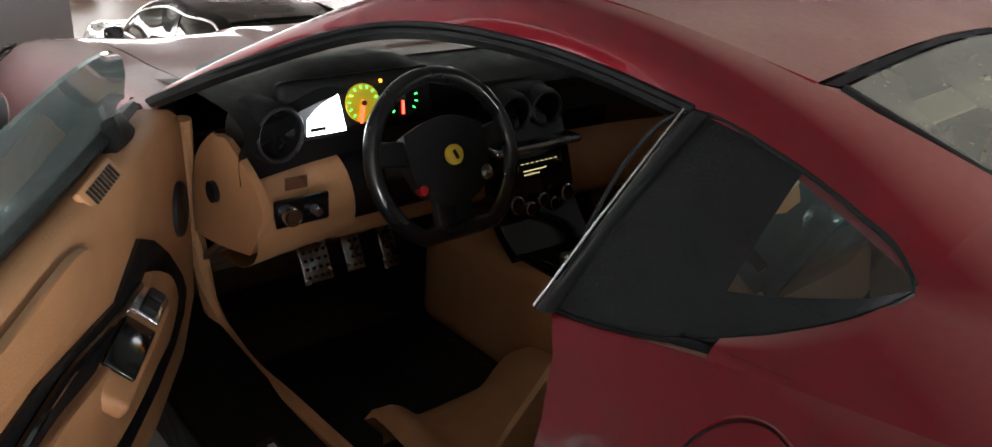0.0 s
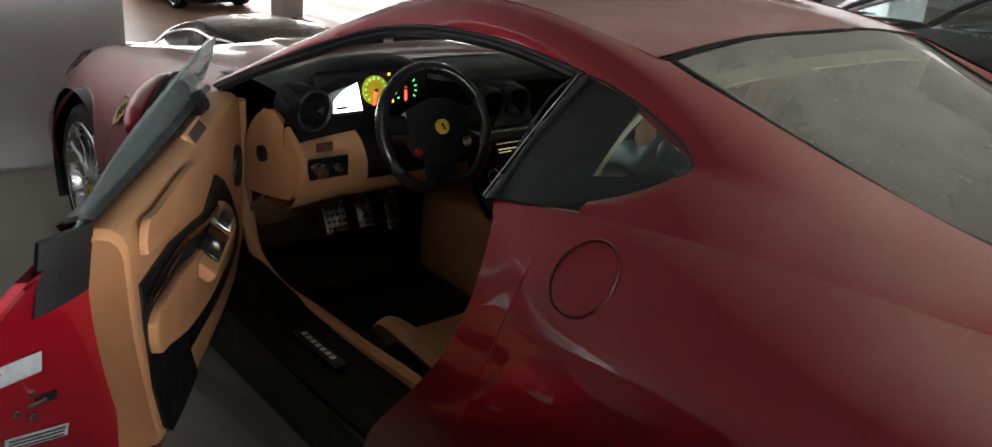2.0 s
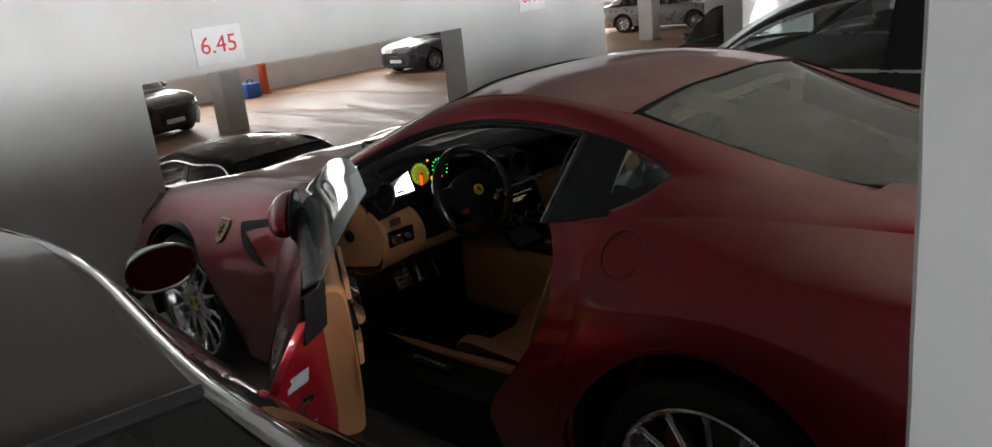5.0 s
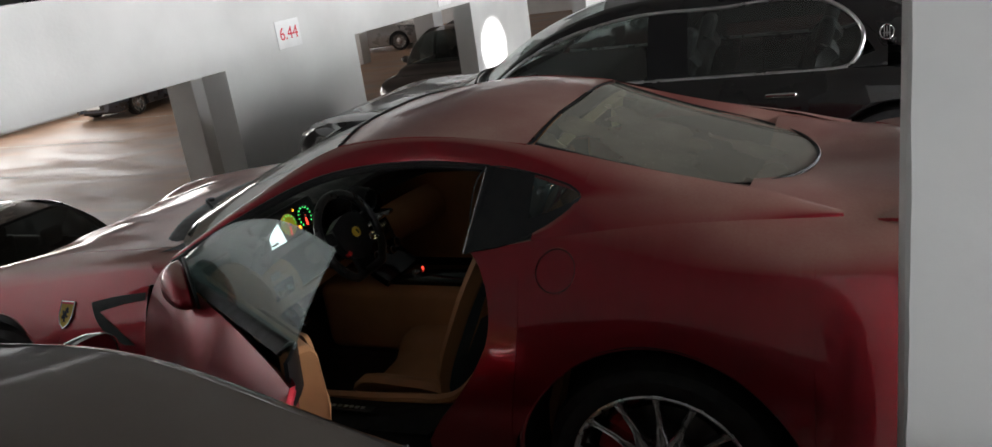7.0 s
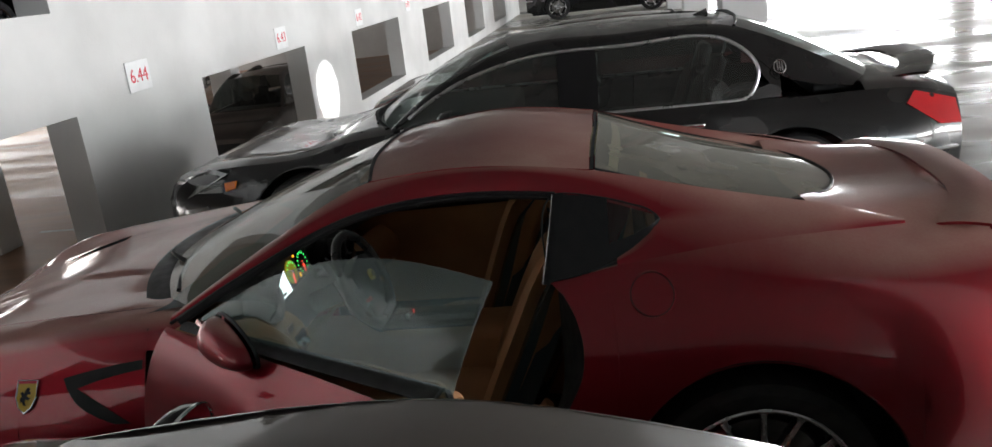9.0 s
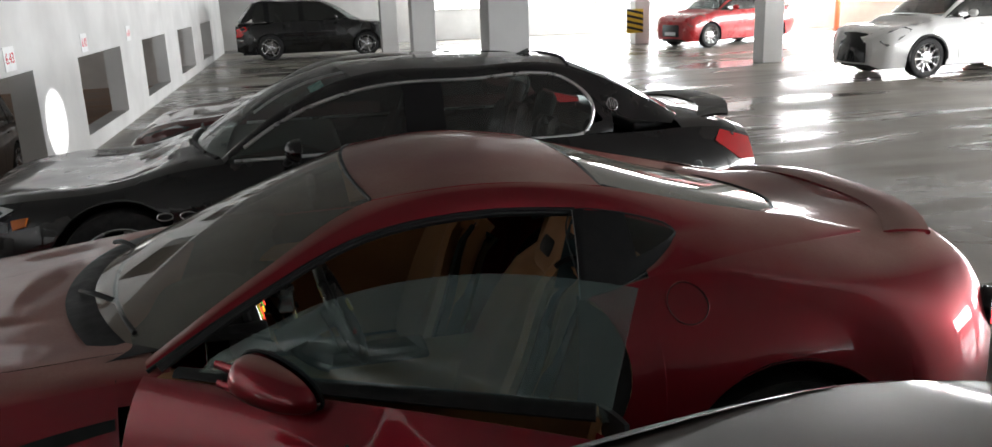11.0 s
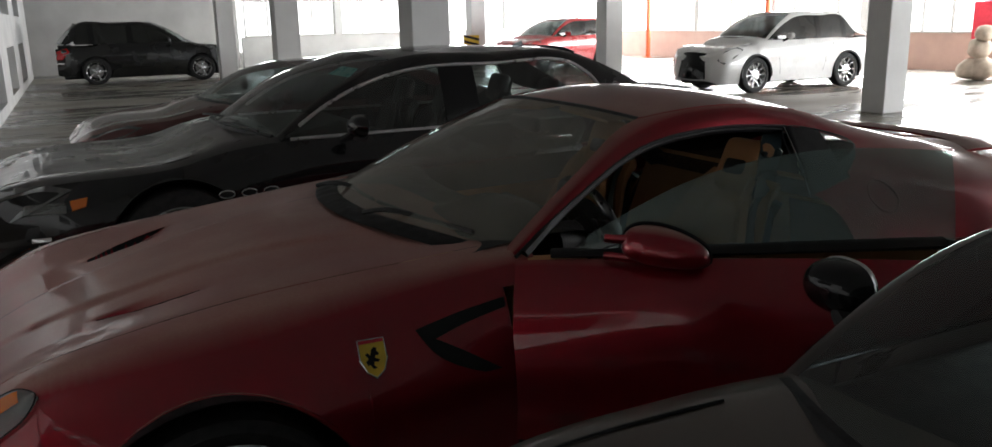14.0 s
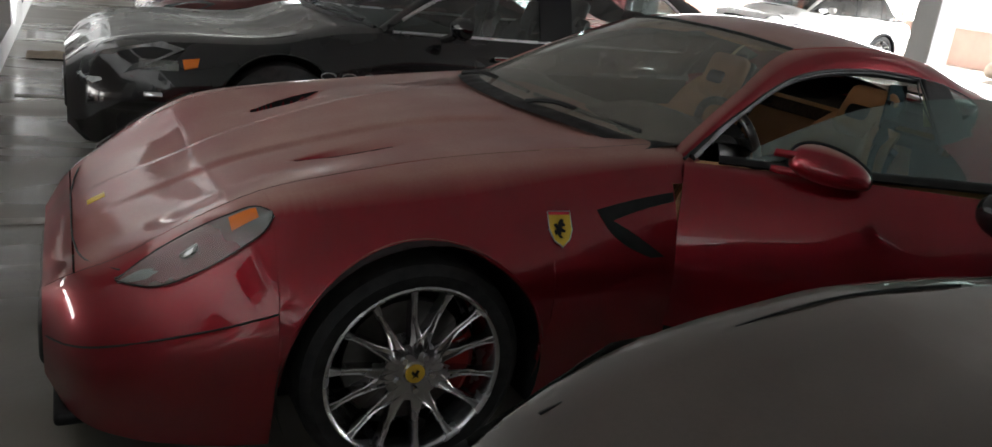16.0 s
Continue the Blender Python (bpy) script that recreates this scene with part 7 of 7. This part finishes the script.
for s in (1, -1):
    e = new("headlamp_insert")
    e.parent = qp
    e.matrix_basis = on_flank(qps, 2.26, 0.68, s)
    part("indicator", plate([(-0.11, 0.035), (-0.2, 0.05), (-0.19, 0.0), (-0.12, -0.02)], 0.014, "y"), AMBER, e, "orange side indicator", smooth=False)
    part("projector", rounded(-0.09, 0.12, -0.005, 0.012, -0.03, 0.03, 0.008), LAMPGLASS, e)
    part("lower_lamp", moved(rounded(-0.05, 0.05, -0.005, 0.012, -0.015, 0.015, 0.006), Matrix.Translation((0.04, 0.0, -0.17))), CHROME, e, "bright fog lamp")
    part("rear_chrome", tube([qps.point(x, 0.75, s) for x in (-2.35, -2.48, -2.57)], 0.012, 12, 6), CHROME, qp)
for y0 in (0.45, -0.2):
    part("wiper", tube([(1.2, y0 - 0.35, 1.0), (1.16, y0, 1.02), (1.07, y0 + 0.3, 1.0)], 0.009, 14, 6), TRIM, qp)

# spot lamp added for the bright patch on the pier; no source seen
la = bpy.data.lights.new("pier_spot", "SPOT")
la.energy, la.spot_size, la.spot_blend, la.shadow_soft_size = 80, radians(44), 0.3, 0.03
ob = new("pier_spot", la)
ob.matrix_world = look((1.72, -7.3, 0.66), (2.72, -7.62, 0.58))

# ---- the lower level ----
for k, text in enumerate(("5.11", "5.10", "5.09", "5.08")):
    t = thing("bay_sign", pose(20.98, -7.2 - 3.05 * k, -0.55), "small white bay sign with red digits on the parapet", "sign", "bay signs")
    part("board", box(-0.008, 0.004, -0.17, 0.17, -0.12, 0.12, 0.002, 1), SIGNW, t)
    part("digits", turned(lettering(text, 0.155, 0.001), Matrix.Translation((-0.0095, 0, 0)) @ Matrix(((0, 0, 1, 0), (-1, 0, 0, 0), (0, 1, 0, 0), (0, 0, 0, 1)))), SIGNR, t, "red digits", smooth=False)
t = thing("riser_pipe", pose(20.4, -11.2, -1.4), "orange-red painted riser pipe standing at the parapet", "pipe")
part("pipe", moved(cyl(0.13, 2.6, 20), Matrix.Translation((0, 0, 1.3))), PIPE, t)
part("pipe_collar", moved(cyl(0.16, 0.06, 20, bevel=0.01), Matrix.Translation((0, 0, 1.2))), PIPE, t)
part("pipe_foot", moved(cyl(0.18, 0.04, 20, bevel=0.01), Matrix.Translation((0, 0, 0.02))), PIPE, t)
t = thing("canister", pose(20.1, -10.55, -1.4), "blue plastic canister on the lower floor", "canister")
BLUEPL = material("blue_plastic", (0.03, 0.14, 0.5), 0.4, 0, 0.2, 10)
part("canister_body", rounded(-0.18, 0.18, -0.24, 0.24, 0.0, 0.42, 0.05), BLUEPL, t)
part("canister_handle", tube([(0, -0.1, 0.41), (0, -0.08, 0.49), (0, 0.08, 0.49), (0, 0.1, 0.41)], 0.02, 14, 8), BLUEPL, t)
part("canister_cap", moved(cyl(0.05, 0.06, 16, bevel=0.008), Matrix.Translation((0, 0.17, 0.44))), SIGNW, t)

# ---- by the far windows ----
t = thing("fire_cabinet", pose(-19.9, -11.3, 1.35), "red metal fire hose cabinet on the parapet", "cabinet")
part("cabinet_box", box(-0.02, 0.2, -0.4, 0.4, -0.5, 0.45, 0.01, 1), SIGNR, t)
part("cabinet_door", box(0.203, 0.22, -0.37, 0.37, -0.47, 0.42, 0.006, 1), SIGNR, t)
part("cabinet_handle", rounded(0.222, 0.24, 0.28, 0.31, -0.08, 0.05, 0.005), STEEL, t)
for y in (-6.0, -18.6, -25.0):
    t = thing("riser_pipe", pose(-19.3, y, 0.0), "orange-red painted riser pipe by the windows", "pipe")
    part("pipe", moved(cyl(0.09, 2.66, 18), Matrix.Translation((0, 0, 1.34))), PIPE, t)
    part("pipe_foot", moved(cyl(0.14, 0.04, 18, bevel=0.01), Matrix.Translation((0, 0, 0.021))), PIPE, t)
HAZY, HAZB = material("hazard_yellow", (0.7, 0.5, 0.03), 0.6, 0, 0.2, 8), TRIM
t = thing("hazard_board", pose(-10.82, -23.35, 0.35), "yellow and black striped guard on the column", "guard")
part("guard_plate", box(-0.28, 0.28, 0.0, 0.02, 0.0, 0.75), HAZY, t, smooth=False)
for k in range(4):
    part("guard_stripe", plate([(-0.28, 0.02 + 0.18 * k), (0.28, 0.16 + 0.18 * k), (0.28, 0.24 + 0.18 * k), (-0.28, 0.1 + 0.18 * k)], 0.004, "y"), HAZB, t, smooth=False).location.y = 0.021
t = thing("wrapped_bundle", pose(-17.6, -9.9, 0.0), "pale wrapped bundle of sacks by the column", "bundle")
SACK = material("pale_sacking", (0.55, 0.45, 0.36), 0.85, 0, 0.3, 6, bump=0.5, bscale=20)
for k, (x, y, z, r) in enumerate(((0, 0, 0.28, 0.3), (0.12, -0.25, 0.25, 0.26), (0.02, -0.08, 0.72, 0.26), (0.1, 0.05, 1.08, 0.2))):
    bm = bmesh.new()
    bmesh.ops.create_icosphere(bm, subdivisions=3, radius=r)
    for v in bm.verts:
        v.co *= 1 + 0.22 * noise.noise(v.co * 5 + Vector((k * 3.1, 0, 0)))
        v.co.z *= 0.95
    part("sack", moved(bm, Matrix.Translation((x, y, z))), SACK, t)
t = thing("plaster_sheet", pose(2.32, -6.55, 0.004), "torn sheet of packing paper on the floor", "paper")
P = np.array([[(0.32 * (a - 0.5) * 1.6, 0.5 * (b - 0.5), 0.004 + 0.03 * abs(noise.noise(Vector((a * 3, b * 4, 0))))) for b in np.linspace(0, 1, 14)] for a in np.linspace(0, 1, 12)])
part("sheet", thick(P, 0.002), material("brown_paper", (0.3, 0.24, 0.17), 0.9, 0, 0.2, 10), t)

# teal sun strip at the head of the black saloon's windscreen
part("sun_strip", thick(ruled([(0.42, 0.1, 1.285), (0.4, 0.5, 1.28)], [(0.33, 0.14, 1.335), (0.32, 0.46, 1.33)], 6, 3), 0.004), material("teal_film", (0.06, 0.5, 0.45), 0.3, 0, 0.2, 10), qp, "teal film strip on the windscreen")
